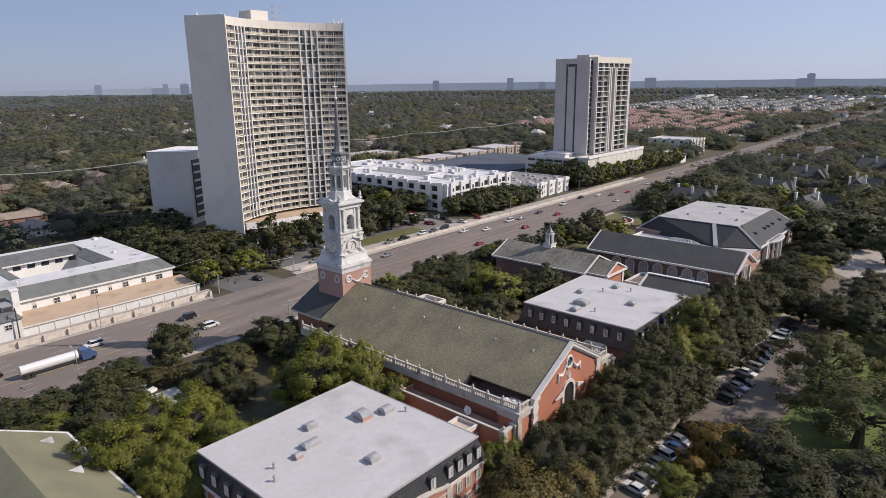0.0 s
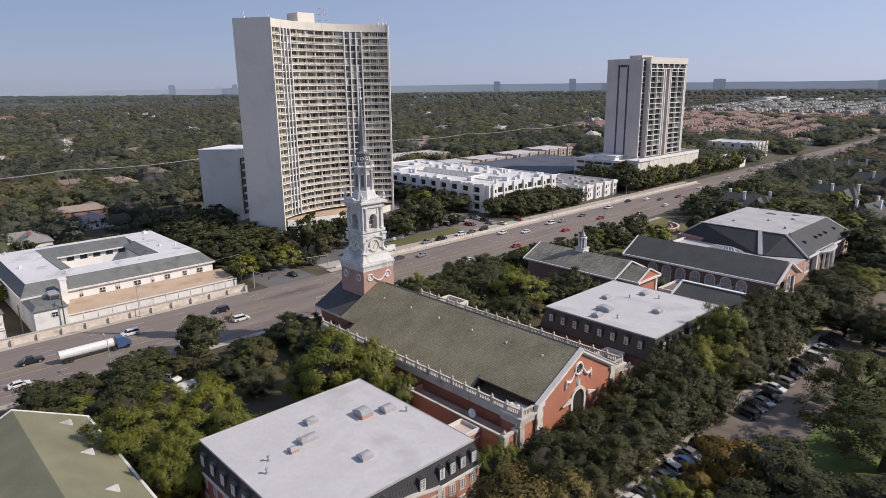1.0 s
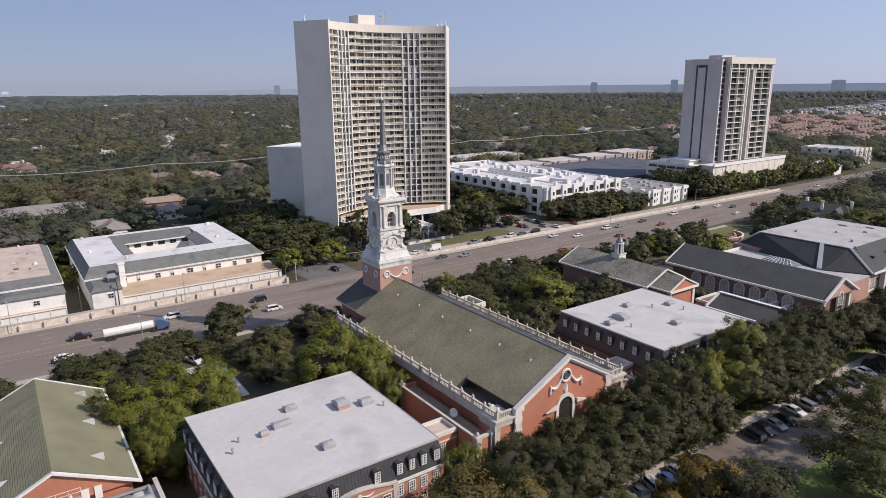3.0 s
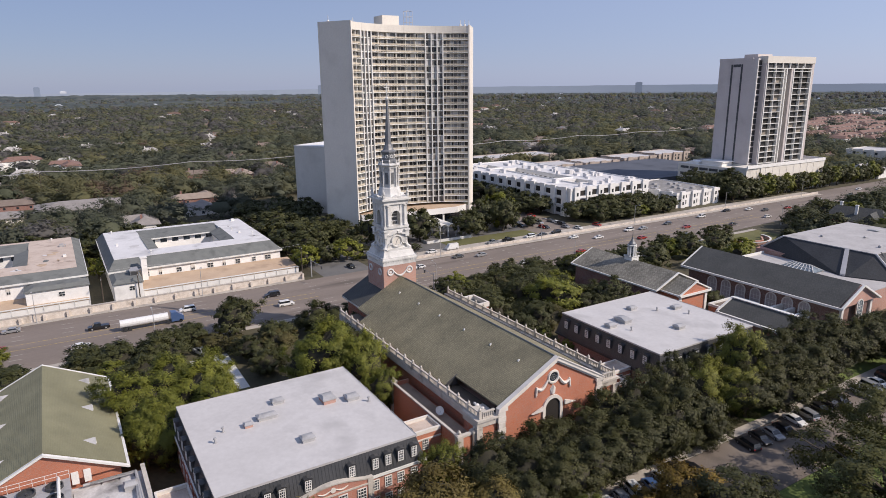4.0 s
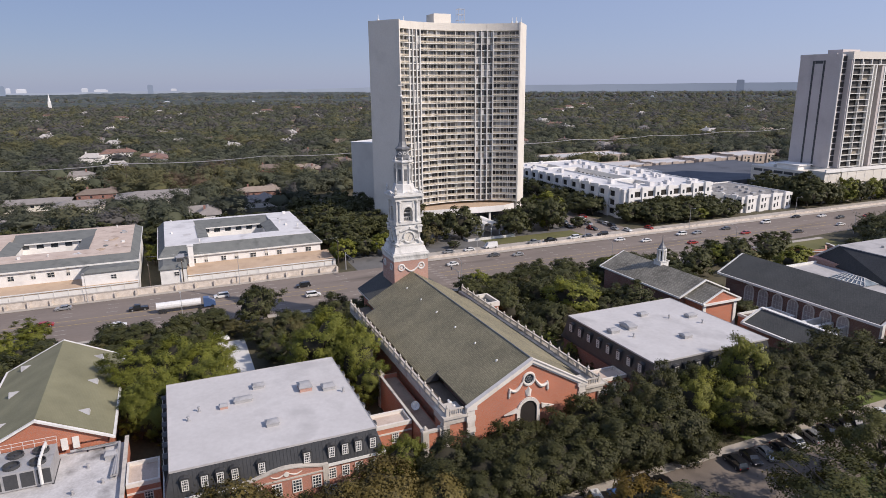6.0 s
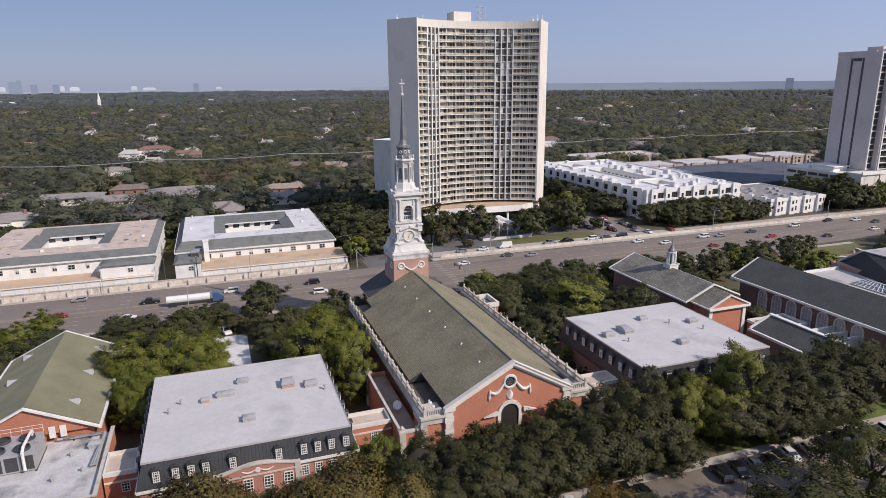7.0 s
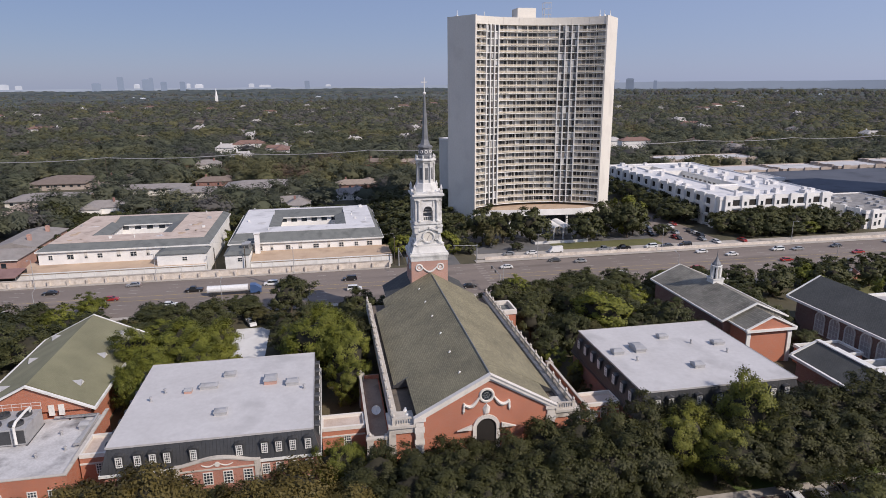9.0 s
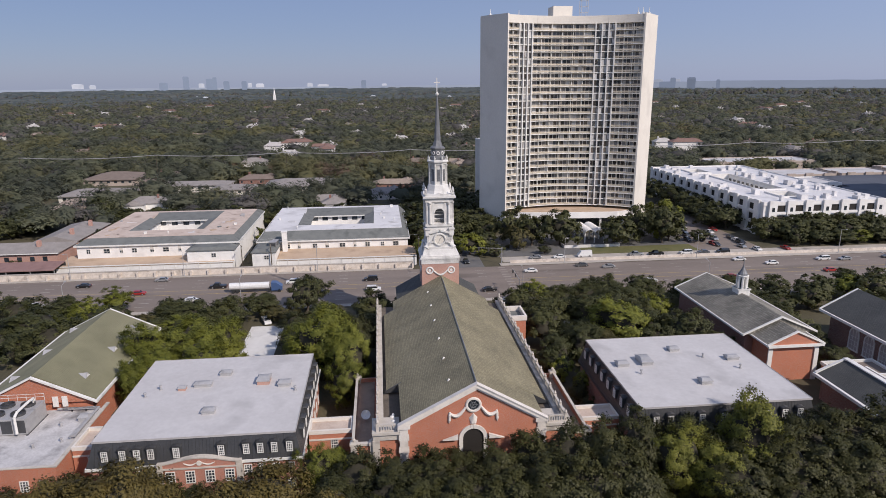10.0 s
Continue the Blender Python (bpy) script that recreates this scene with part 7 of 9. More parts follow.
def leaf_tris(rng, centre, normal, size):
    """Pointed leaf sprays, one a row, facing roughly along normal."""
    n = len(centre)
    nrm = unit(normal)
    u = unit(np.cross(nrm, rng.normal(size=(n, 3))))
    v = np.cross(nrm, u)
    s = size[:, None]
    w = rng.uniform(0.32, 0.55, (n, 1))
    p = np.stack([centre - u * s * 0.5 - v * s * w, centre + u * s * 0.62, centre - u * s * 0.5 + v * s * w], 1)
    return p.reshape(-1, 3), np.arange(3 * n).reshape(-1, 3)


def ico_rows(sub):
    bm = bmesh.new()
    bmesh.ops.create_icosphere(bm, subdivisions=sub, radius=1)
    v = np.array([w.co[:] for w in bm.verts])
    f = np.array([[w.index for w in q.verts] for q in bm.faces])
    bm.free()
    return v, f


ICO1, ICO2, ICO3 = ico_rows(1), ico_rows(2), ico_rows(3)


def crown_arrays(seed, R, z0, z1, sprays, leaves, size, core=0.6, jitter=0.45, puff=0.17, gap=0.0, lift=0.3):
    """The leaves, their rounded normals and the inner core of a crown: many leafy clumps on an uneven shell between
    heights z0 and z1.
    puff: a clump's radius as a share of R; gap: how far clumps keep to level tiers; lift: how far the leaves turn to
    the sky."""
    rng = np.random.default_rng(seed)
    zc, hz = z0 + (z1 - z0) * 0.47, (z1 - z0) * 0.53
    k = rng.normal(size=(6, 3)) * np.array([[1.6], [2.2], [2.8], [3.6], [4.6], [6.5]])
    ph = rng.uniform(0, math.tau, 6)

    def shell(d):
        w = sum(np.sin(d @ k[i] + ph[i]) * (0.13, 0.12, 0.10, 0.08, 0.06, 0.05)[i] for i in range(6))
        return 0.84 + w

    d = rng.normal(size=(sprays, 3))
    d[:, 2] += 0.3
    d = unit(d)
    reach = shell(d) * (0.60 + 0.50 * rng.random(sprays) ** 0.6)
    cs = d * reach[:, None] * np.array([R, R, hz]) + np.array([0, 0, zc])
    if gap:
        tier = (z1 - z0) / 4
        cs[:, 2] += gap * (np.round(cs[:, 2] / tier) * tier - cs[:, 2])
    sg = R * puff * rng.uniform(0.62, 1.4, sprays)
    wt = sg ** 2
    per = rng.choice(sprays, leaves, p=wt / wt.sum())
    # leaves lie on the outer, upper side of their clump, some of them straying
    off = rng.normal(size=(leaves, 3)) + 0.75 * d[per] + np.array([0, 0, 0.35])
    off = unit(off) * rng.normal(0.82, 0.34, (leaves, 1)) * np.array([1, 1, 0.78])
    pos = cs[per] + off * sg[per][:, None]
    pos[:, 2] = np.maximum(pos[:, 2], z0 * 0.8)
    soft = unit(unit(off) * 0.55 + d[per] * 0.6 + np.array([0, 0, lift]))
    v, f = leaf_tris(rng, pos, soft + rng.normal(0, jitter, (leaves, 3)), size * rng.uniform(0.55, 1.45, leaves))
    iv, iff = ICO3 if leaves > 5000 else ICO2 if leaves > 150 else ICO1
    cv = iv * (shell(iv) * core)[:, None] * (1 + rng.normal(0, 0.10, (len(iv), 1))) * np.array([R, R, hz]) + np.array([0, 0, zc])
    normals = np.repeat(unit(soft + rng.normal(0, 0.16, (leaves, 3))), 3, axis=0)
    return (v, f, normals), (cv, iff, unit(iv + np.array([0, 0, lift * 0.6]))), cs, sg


def trunk_mesh(seed, z0, R, cs, girth):
    rng = random.Random(seed)
    bm = bmesh.new()
    top = z0 + 0.5
    bend = (rng.uniform(-0.3, 0.3), rng.uniform(-0.3, 0.3))
    tube(bm, (0, 0, -0.2), (bend[0] * 0.5, bend[1] * 0.5, top * 0.5), girth * 1.25, girth * 0.9, 8)
    tube(bm, (bend[0] * 0.5, bend[1] * 0.5, top * 0.5), (bend[0], bend[1], top), girth * 0.9, girth * 0.75, 8)
    for c in cs[:12]:
        mid = (bend[0] + (c[0] - bend[0]) * 0.5, bend[1] + (c[1] - bend[1]) * 0.5, top + (c[2] - top) * 0.62)
        tube(bm, (bend[0], bend[1], top - 0.1), mid, girth * 0.5, girth * 0.3, 6)
        tube(bm, mid, tuple(c), girth * 0.3, girth * 0.1, 5)
    return to_mesh("trunk", bm, BARK)


def tree_kind(name, label, group, seed, R, z0, z1, lobes, leaves, size, leafmat, girth, category="tree", core=0.66, puff=0.16, gap=0.0):
    """A prototype tree, parked at its first place by the caller."""
    (v, f, vn), (cv, cf, cn), cs, rs = crown_arrays(seed, R, z0, z1, lobes, leaves, size, core, 0.45, puff, gap)
    # leaves and the dark inner core share one mesh of triangles
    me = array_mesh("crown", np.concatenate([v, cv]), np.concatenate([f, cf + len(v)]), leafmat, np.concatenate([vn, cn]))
    me.materials.append(CORE_SHADE)
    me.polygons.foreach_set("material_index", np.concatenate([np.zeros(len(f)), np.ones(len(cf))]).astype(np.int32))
    ob = thing(name, (0, 0, 0), label, category, group)
    c = new("crown", me)
    t = new("trunk", trunk_mesh(seed, z0, R, cs, girth))
    c.parent = t.parent = ob
    return ob


def plant(kinds, rows, seed):
    """Stand trees at rows of (x, y, radius, height, kind); each kind is (prototype, its radius, its height)."""
    rng = random.Random(seed)
    used = set()
    for x, y, r, h, k in rows:
        proto, pr, ph = rng.choice(kinds[k])
        m = Matrix.LocRotScale((x, y, gh(x, y)), Euler((0, 0, rng.uniform(0, math.tau))), (r / pr, r / pr * rng.uniform(0.92, 1.08), h / ph))
        if proto.name in used:
            copy_thing(proto, m @ Matrix.Diagonal((*(1 / v for v in proto.scale), 1)))
        else:
            used.add(proto.name)
            proto.matrix_basis = m


# dark core for tree crowns: the shade among the leaves put into colour
CORE_SHADE = grained("crown_shade_core", (0.020, 0.018, 0.011), (0.042, 0.038, 0.022), 0.5, 4, 0.9, 0, 0.2)
NEAR = 15500
near = {
    "o": [(tree_kind("oak_tree", "dark green live oak with a dense crown", "campus oaks", s, 5.0, 1.2, 12, 130, NEAR, 0.275, LEAF_OAK, 0.34), 5.0, 12) for s in (11, 12, 13)],
    "l": [(tree_kind("maple_tree", "yellow-green broad tree in full leaf", "campus shade trees", s, 5.6, 1.2, 14, 150, 27000, 0.225, LEAF_LIME, 0.36), 5.6, 14) for s in (21, 22)],
    "m": [(tree_kind("sweetgum_tree", "tall mid-green tree beside the parking lot", "campus shade trees", s, 5.6, 1.2, 14, 120, 20000, 0.25, LEAF_MID, 0.36), 5.6, 14) for s in (25, 26)],
    "g": [(tree_kind("autumn_tree", "small tree with golden brown autumn leaves", "autumn trees", s, 3.7, 0.8, 8, 110, 19000, 0.235, LEAF_GOLD, 0.2, "tree", 0.74, 0.25), 3.7, 8) for s in (31,)],
    "y": [(tree_kind("autumn_tree", "small amber autumn tree beside the parking lot", "autumn trees", 33, 3.7, 0.8, 8, 100, 17000, 0.24, LEAF_AMBER, 0.2, "tree", 0.66, 0.22), 3.7, 8)],
    "b": [(tree_kind("big_oak_tree", "spreading old oak with heavy limbs over the lawn", "", s, 9.4, 5.4, 15, 74, 24000, 0.265, LEAF_OLIVE, 0.62, "tree", 0.0, 0.125, 0.8), 9.4, 15) for s in (41,)],
}
rows_near = [
    # in front of the church and the schools
    (-51.5, 82.5, 3.6, 9.0, "o"), (-52, 88, 3.8, 10.2, "o"), (-51, 93.5, 4.2, 10.4, "o"), (-52, 99, 4.0, 10.0, "o"), (-51, 104.5, 4.4, 10.8, "o"), (-52, 110, 4.2, 12.0, "o"), (-51, 115.8, 4.6, 13.6, "o"), (-51, 122.2, 4.6, 14.0, "o"), (-52, 127.5, 4.0, 12.6, "o"),
    (-49.3, 133.4, 4.4, 14.4, "m"), (-53.5, 138, 4.2, 12, "o"), (-50.4, 146.2, 4.8, 18.4, "m"), (-42.3, 126, 4.0, 8.2, "o"), (-42.2, 148.2, 4.2, 8.6, "o"), (-43, 156, 4.2, 9, "o"), (-46.2, 138.2, 4.4, 13.6, "m"), (-50, 154.5, 4.6, 12.6, "o"), (-50.5, 161.5, 5.2, 14.2, "o"), (-50.5, 169.4, 5.6, 14.6, "o"), (-46.5, 174, 5.2, 13.0, "o"), (-51, 178, 5.4, 14.4, "o"),
    (-47, 187, 6, 14, "o"), (-47, 197, 6, 11.5, "o"), (-46, 208, 6.0, 10.5, "o"), (-44, 220, 5.6, 8.6, "o"), (-43, 231, 5.4, 9.4, "m"), (-50, 224, 4.2, 7.0, "o"), (-46, 243, 5.0, 8.4, "m"), (-42, 254, 5.4, 9.0, "o"), (-51, 252, 3.4, 5.4, "o"), (-49, 266, 4.2, 6.4, "o"), (-50, 279, 4.6, 7.4, "o"),
    (-54.6, 231, 4.2, 6.4, "o"), (-55.4, 239.5, 3.6, 5.0, "o"), (-54.4, 247, 3.6, 4.2, "o"), (-53.6, 256, 3.8, 4.0, "o"), (-54, 264.5, 3.6, 4.2, "o"), (-55.6, 273, 3.8, 5.2, "o"), (-57, 283, 4.4, 7.0, "o"), (-47, 236, 4.2, 7.2, "o"), (-46.6, 260, 4.4, 6.4, "o"),
    (-50, 38, 4.4, 10.4, "g"), (-47.6, 48.0, 4.8, 11.4, "g"), (-49.0, 57.5, 3.6, 9.0, "o"), (-45.6, 69.4, 5.0, 12.0, "g"), (-55.2, 75.6, 3.0, 9.6, "l"), (-43.5, 77, 4.0, 9.0, "g"), (-60, 78.5, 2.4, 6.5, "l"),
    (-46.6, 43, 4.0, 9.6, "g"), (-45.4, 53.5, 4.0, 10.0, "g"), (-44.6, 62.5, 4.2, 10.4, "g"), (-44.4, 33.5, 4.0, 9.0, "g"),
    (-52, 27, 4, 6.5, "o"), (-46, 79, 4, 8, "o"),
    (-29.6, 105.5, 4.5, 10.0, "y"), (-32.5, 98.5, 2.6, 6.0, "y"), (-30.5, 88.5, 4.2, 9, "l"), (-22.5, 105.5, 6.4, 10.4, "o"), (-15.5, 100, 6.4, 10, "o"), (-23.5, 95, 5.0, 8.6, "o"), (-9.5, 108, 6, 9.4, "o"), (-7, 98, 6, 9.5, "o"), (-2, 116, 6.5, 10.5, "o"), (-13.2, 129.0, 12.8, 16.0, "b"), (-23.0, 147.0, 9.2, 14.6, "b"), (-12.0, 158.0, 9.0, 13.0, "b"),
    (-84.9, 128.8, 1.9, 5.4, "l"), (-80.5, 126.8, 1.8, 4.8, "o"), (-74, 126.8, 1.9, 5.2, "o"), (-3, 160, 7, 12, "o"),
    (-37, 192, 5.4, 10.5, "o"), (-29, 189, 5.6, 10.5, "o"), (-21, 185, 5.6, 10.5, "o"), (-12, 189, 6, 11, "o"), (-40, 204, 5, 10, "o"), (-24, 203, 6, 10.5, "o"), (-14, 207, 6, 10.5, "o"), (-26, 222, 6, 10, "o"), (-14, 228, 6, 10, "o"),
    # between the parish hall, the school and the church
    (-101, 35.5, 6.0, 13.0, "l"), (-106.8, 42, 6.2, 13.0, "l"), (-100, 46.5, 5.8, 12.6, "l"), (-93, 39.5, 5.2, 12, "l"), (-94, 49.5, 5.0, 12, "l"), (-105, 50.4, 5.0, 12.2, "l"), (-88, 38.5, 4.0, 10.5, "l"), (-90, 35.5, 3.6, 11, "l"), (-98.6, 73.2, 7.4, 17.0, "l"), (-93.5, 79, 5.4, 15.0, "l"), (-102, 69.5, 4.6, 12, "l"), (-105, 80, 5.0, 12, "o"), (-84.5, 78.8, 3.4, 10, "l"),
    (-93, 64, 3.2, 7, "o"),
]
rn = random.Random(15)
for i in range(15):
    if i not in (8, 9):
        rows_near.append(((-46.2 if i < 2 else -44.4) + rn.uniform(-0.8, 0.6), 80 + i * 6.2 + rn.uniform(-1.2, 1.2), 4.7 if i < 2 else 5.1, min(12.6, 8.6 + 0.6 * i) + rn.uniform(-1.2, 1.0), "o"))
for i in range(8):
    rows_near.append((-43.4 + rn.uniform(-0.5, 0.4), 84 + i * 5.8 + rn.uniform(-1, 1), 3.4, rn.uniform(6.8, 8.8), "o"))
rh = random.Random(23)
plant(near, [(x, y, r * (1.08 if x < -80 else 1.09 * rh.uniform(0.88, 1.10)), h * (1.03 if x < -80 else 0.93 * rh.uniform(0.88, 1.07)), k) for x, y, r, h, k in rows_near], 3)

MID = 3000
beside = {
    "o": [(tree_kind("oak_tree", "dark green live oak behind the buildings", "roadside oaks", s, 5.0, 1.0, 10, 95, 9000, 0.33, LEAF_ROAD, 0.3), 5.0, 10) for s in (54, 55, 56)],
    "l": [(tree_kind("maple_tree", "yellow-green tree behind the buildings", "roadside shade trees", s, 5.0, 1.2, 11, 95, 9000, 0.33, LEAF_LIME, 0.3), 5.0, 11) for s in (63, 64)],
    "g": [(tree_kind("autumn_tree", "bronze autumn tree behind the buildings", "roadside autumn trees", 72, 3.7, 0.8, 7, 50, 3400, 0.36, LEAF_BRONZE, 0.2), 3.7, 7)],
}
mid_ = {
    "o": [(tree_kind("oak_tree", "dark green roadside live oak", "roadside oaks", s, 5.0, 1.0, 10, 60, MID, 0.60, LEAF_ROAD, 0.3, "tree", 0.46, 0.19), 5.0, 10) for s in (51, 52, 53)],
    "l": [(tree_kind("maple_tree", "yellow-green tree by the highway", "roadside shade trees", s, 5.0, 1.2, 11, 60, MID, 0.60, LEAF_LIME, 0.3, "tree", 0.46, 0.19), 5.0, 11) for s in (61, 62)],
    "g": [(tree_kind("autumn_tree", "bronze autumn tree by the highway", "roadside autumn trees", 71, 3.7, 0.8, 7, 44, 2200, 0.50, LEAF_BRONZE, 0.2, "tree", 0.46, 0.2), 3.7, 7)],
}
rows_mid = [
    (-145.2, 64.5, 5.2, 10.6, "o"), (-144, 52, 4.6, 6.6, "o"), (-138, 57, 4, 4.6, "g"), (-132, 84, 5, 9, "o"), (-138, 83, 3.4, 5, "o"), (-134, 34, 6, 8, "o"), (-131, 44, 5, 8, "o"), (-122, 40, 4.5, 8, "o"), (-126, 64, 4, 6, "o"),
    (-128, -3, 7, 9, "o"), (-142, -14, 6, 8, "o"), (-119, 6, 6, 9, "o"), (-127, 13, 5, 8, "o"), (-136, 13, 5, 7, "o"), (-128, 24, 4.5, 7, "g"), (-129, 71, 4.5, 8, "o"), (-116, 65, 3.6, 6, "o"),
    (-118, 84, 3.5, 8, "o"), (-124, 91, 3.0, 7, "o"), (-136, 92, 3.6, 6, "o"), (-140, 42, 4, 5, "g"), (-133, 62, 3.5, 5, "g"), (-140, 73, 2.6, 3.5, "g"),
    (-130, 125, 5, 9, "o"), (-122, 131, 5, 9, "o"), (-112, 127, 5.2, 10, "o"), (-110, 146, 7, 13, "l"), (-120, 141, 5, 10, "o"), (-138, 147, 6, 8, "o"), (-134, 158, 5.5, 8, "o"), (-141, 165, 5, 8, "o"),
    (-102, 160.5, 5, 11, "o"), (-95.5, 165, 3.6, 8, "o"), (-94, 125, 3.2, 7, "o"), (-103, 135, 5, 9, "o"), (-128, 150, 5, 9, "o"), (-99, 127, 4, 8, "o"), (-90.5, 125.5, 2.4, 6, "l"), (-134, 178, 5, 8, "o"),
    (-131, 191, 5, 8, "o"), (-120, 191, 4, 7, "o"), (-112, 191.5, 4, 7, "o"), (-104, 153, 4.4, 9, "o"), (-116, 154, 5, 9, "o"), (-124, 162, 4.4, 8, "l"), (-141, 178, 4, 6, "o"), (-137, 137, 4, 7, "o"),
    (-143, 130, 4, 6, "o"), (-138, 196, 4, 7, "o"), (-102, 193, 3, 6, "o"), (-90, 190, 3, 6, "o"),
    (-139, 206, 4.2, 7.5, "o"), (-136, 217, 4.6, 8, "o"), (-143, 233, 4.0, 7, "o"), (-129, 211, 4.4, 8, "o"), (-136, 228, 4.2, 7.6, "l"), (-143.5, 244, 3.8, 7, "o"), (-142, 190, 3.6, 6, "o"),
    (-132, 248, 5, 9, "o"), (-132, 234, 5, 9, "o"), (-117, 241, 4, 8, "l"), (-140, 262, 4.4, 8, "o"), (-120, 279, 5, 8, "o"), (-126, 258, 4, 6, "l"), (-120, 226, 4, 7, "o"),
    # between the white courts and the tower, along the lawn and the car park
    (-219, 112, 5.5, 9, "o"), (-226, 119, 6, 10, "o"), (-202, 121, 5, 8.5, "l"), (-208, 108, 4.6, 8, "o"), (-223, 104, 5, 9, "o"), (-232, 111, 6, 10, "o"), (-241, 106, 6, 10, "o"), (-250, 112, 6, 10, "o"),
    (-259, 122, 6, 10, "o"), (-246, 128, 6, 9, "o"), (-233, 127, 5, 8, "o"), (-212, 128, 4.6, 7, "o"), (-268, 108, 6, 10, "o"), (-272, 96, 6, 10, "o"), (-199, 130, 3, 4.5, "o"), (-200, 104, 4.4, 8.5, "l"), (-203, 113, 4.2, 8, "o"), (-236, 37, 3.4, 8, "l"),
    (-216, 140, 5, 11, "o"), (-213, 148, 5.4, 9, "o"), (-213, 160, 7.2, 11, "o"), (-210, 183.5, 7.0, 9, "o"), (-216, 194, 6.2, 11.5, "o"), (-219, 206, 7, 12.5, "l"), (-210, 202, 6, 12, "o"), (-224, 211, 6, 9.5, "o"), (-213, 206, 5, 8, "o"), (-208, 141, 4, 7, "g"), (-199.5, 150, 2, 3, "o"),
    (-236, 236, 6, 9, "o"), (-209, 246, 6, 9, "o"), (-207, 257, 6.4, 9.5, "o"), (-209, 268, 6.6, 10, "o"), (-206, 279, 6, 9.5, "o"), (-208, 290, 6.4, 9.5, "o"),
    (-207, 301, 5, 8, "o"), (-199.6, 272, 4.2, 6, "o"), (-199.6, 264, 4, 6, "o"), (-199.8, 281, 4, 6, "l"), (-199.8, 290, 4, 6, "o"), (-199.8, 298, 4, 6, "o"), (-250, 240, 5, 8, "o"), (-262, 240, 5, 8, "o"), (-210, 218, 3.4, 5, "o"),
    (-209, 357, 6.5, 13, "o"), (-217, 359, 6.5, 13.5, "o"), (-226, 360, 6.5, 14, "o"), (-234, 362, 6.5, 13, "o"), (-199.5, 366, 6, 12, "o"), (-205, 364, 6.5, 15, "o"), (-213, 366, 6.5, 15, "o"), (-199.5, 356, 6, 11, "o"), (-201, 385, 5, 8, "l"), (-202, 306, 4.4, 7, "o"), (-236, 118, 6, 10, "o"), (-252, 100, 6, 10, "o"), (-262, 112, 6, 11, "o"), (-268, 126, 6, 10, "o"), (-276, 118, 6, 10, "o"), (-280, 134, 6, 10, "o"), (-290, 124, 6, 11, "o"), (-294, 138, 6, 10, "o"), (-286, 108, 6, 10, "o"), (-300, 112, 6, 10, "o"), (-305, 128, 6, 10, "o"), (-240, 134, 5, 8, "o"), (-228, 132, 5, 8, "o"), (-230, 100, 5, 9, "o"), (-232, 242, 6, 9.5, "o"), (-246, 243, 6, 10, "o"), (-260, 243, 6, 10, "o"), (-274, 243, 6, 10, "o"), (-288, 243, 6, 10, "o"), (-302, 243, 6, 10, "o"), (-318, 242, 6, 10, "o"), (-213, 251, 5, 9, "o"), (-212, 262, 5, 10, "o"), (-213, 274, 5, 9.5, "o"), (-212, 285, 5, 9.5, "o"), (-212, 297, 5, 9, "o"), (-280, 215, 6, 9, "o"), (-292, 222, 6, 9, "o"), (-272, 200, 6, 9, "o"), (-270, 40, 6, 9, "o"), (-272, 60, 6, 9, "o"), (-274, 78, 6, 9, "o"),
]
GRAND = [(-121, 332, 0.2), (-70, 347, 1.4), (-98, 388, 0.0), (-124, 507, 0.3), (-62, 420, 1.6), (-96, 455, 0.1), (-70, 530, 0.2)]
rm = random.Random(9)
for i in range(18):
    rows_mid.append((-199.5 - rm.uniform(0, 1.5), 376 + i * 8.0, 4.6, rm.uniform(10.0, 13.5), "olo"[i % 3]))
for i in range(12):
    rows_mid.append((rm.uniform(-302, -264), rm.uniform(-84, -30), 6, rm.uniform(8, 11), "o"))
rows_mid += [(-203.2, -46, 2.6, 5.5, "o"), (-203, -37, 2.4, 5.0, "o"), (-202.6, -57, 2.6, 5.2, "o"), (-226, -30, 3.6, 7, "o"), (-240, -29, 4.0, 8, "o")]
for i in range(14):
    rows_mid.append((-272 - rm.uniform(0, 14), -40 + i * 9.5 + rm.uniform(-3, 3), 6, rm.uniform(8, 10.5), "o"))
for i in range(22):
    rows_mid.append((rm.uniform(-142, -60), rm.uniform(300, 380), 6, rm.uniform(8, 12), rm.choice("ool")))
for i in range(16):
    rows_mid.append((rm.uniform(-55, -5), rm.uniform(270, 380), 7, rm.uniform(10, 13), "o"))
for i in range(14):
    rows_mid.append((rm.uniform(-58, -40), rm.uniform(285, 345), 5.5, rm.uniform(7, 10), "o"))
for i in range(10):
    rows_mid.append((rm.uniform(-150, -118), rm.uniform(-60, -20), 6, rm.uniform(8, 10), "o"))
for x0, x1, y0, y1, n in ((-143, -112, 26, 46, 8), (-132, -112, 64, 92, 5), (-143, -98, 123, 166, 20), (-145, -128, 166, 202, 7), (-150, -116, -40, 16, 12), (-215, -198, 234, 300, 6), (-128, -108, 188, 197, 4)):
    for i in range(n):
        rows_mid.append((rm.uniform(x0, x1), rm.uniform(y0, y1), rm.uniform(3.6, 5.2), rm.uniform(5.5, 8.5), rm.choice("ooolg" if x0 > -150 else "ool")))
def grown(x, y, h):
    """Old oaks stand tallest by the tower's lawn."""
    return h * (1.3 if -226 < x < -201 and 134 < y < 232 and h > 6.5 else 1.0)


rows_mid = [q for q in rows_mid if not any(abs(q[0] - gx) < 14 and -16 < q[1] - gy < 10 for gx, gy, gt in GRAND)]
rows_mid = [(x, y, r * 1.15, grown(x, y, h), k) for x, y, r, h, k in rows_mid]
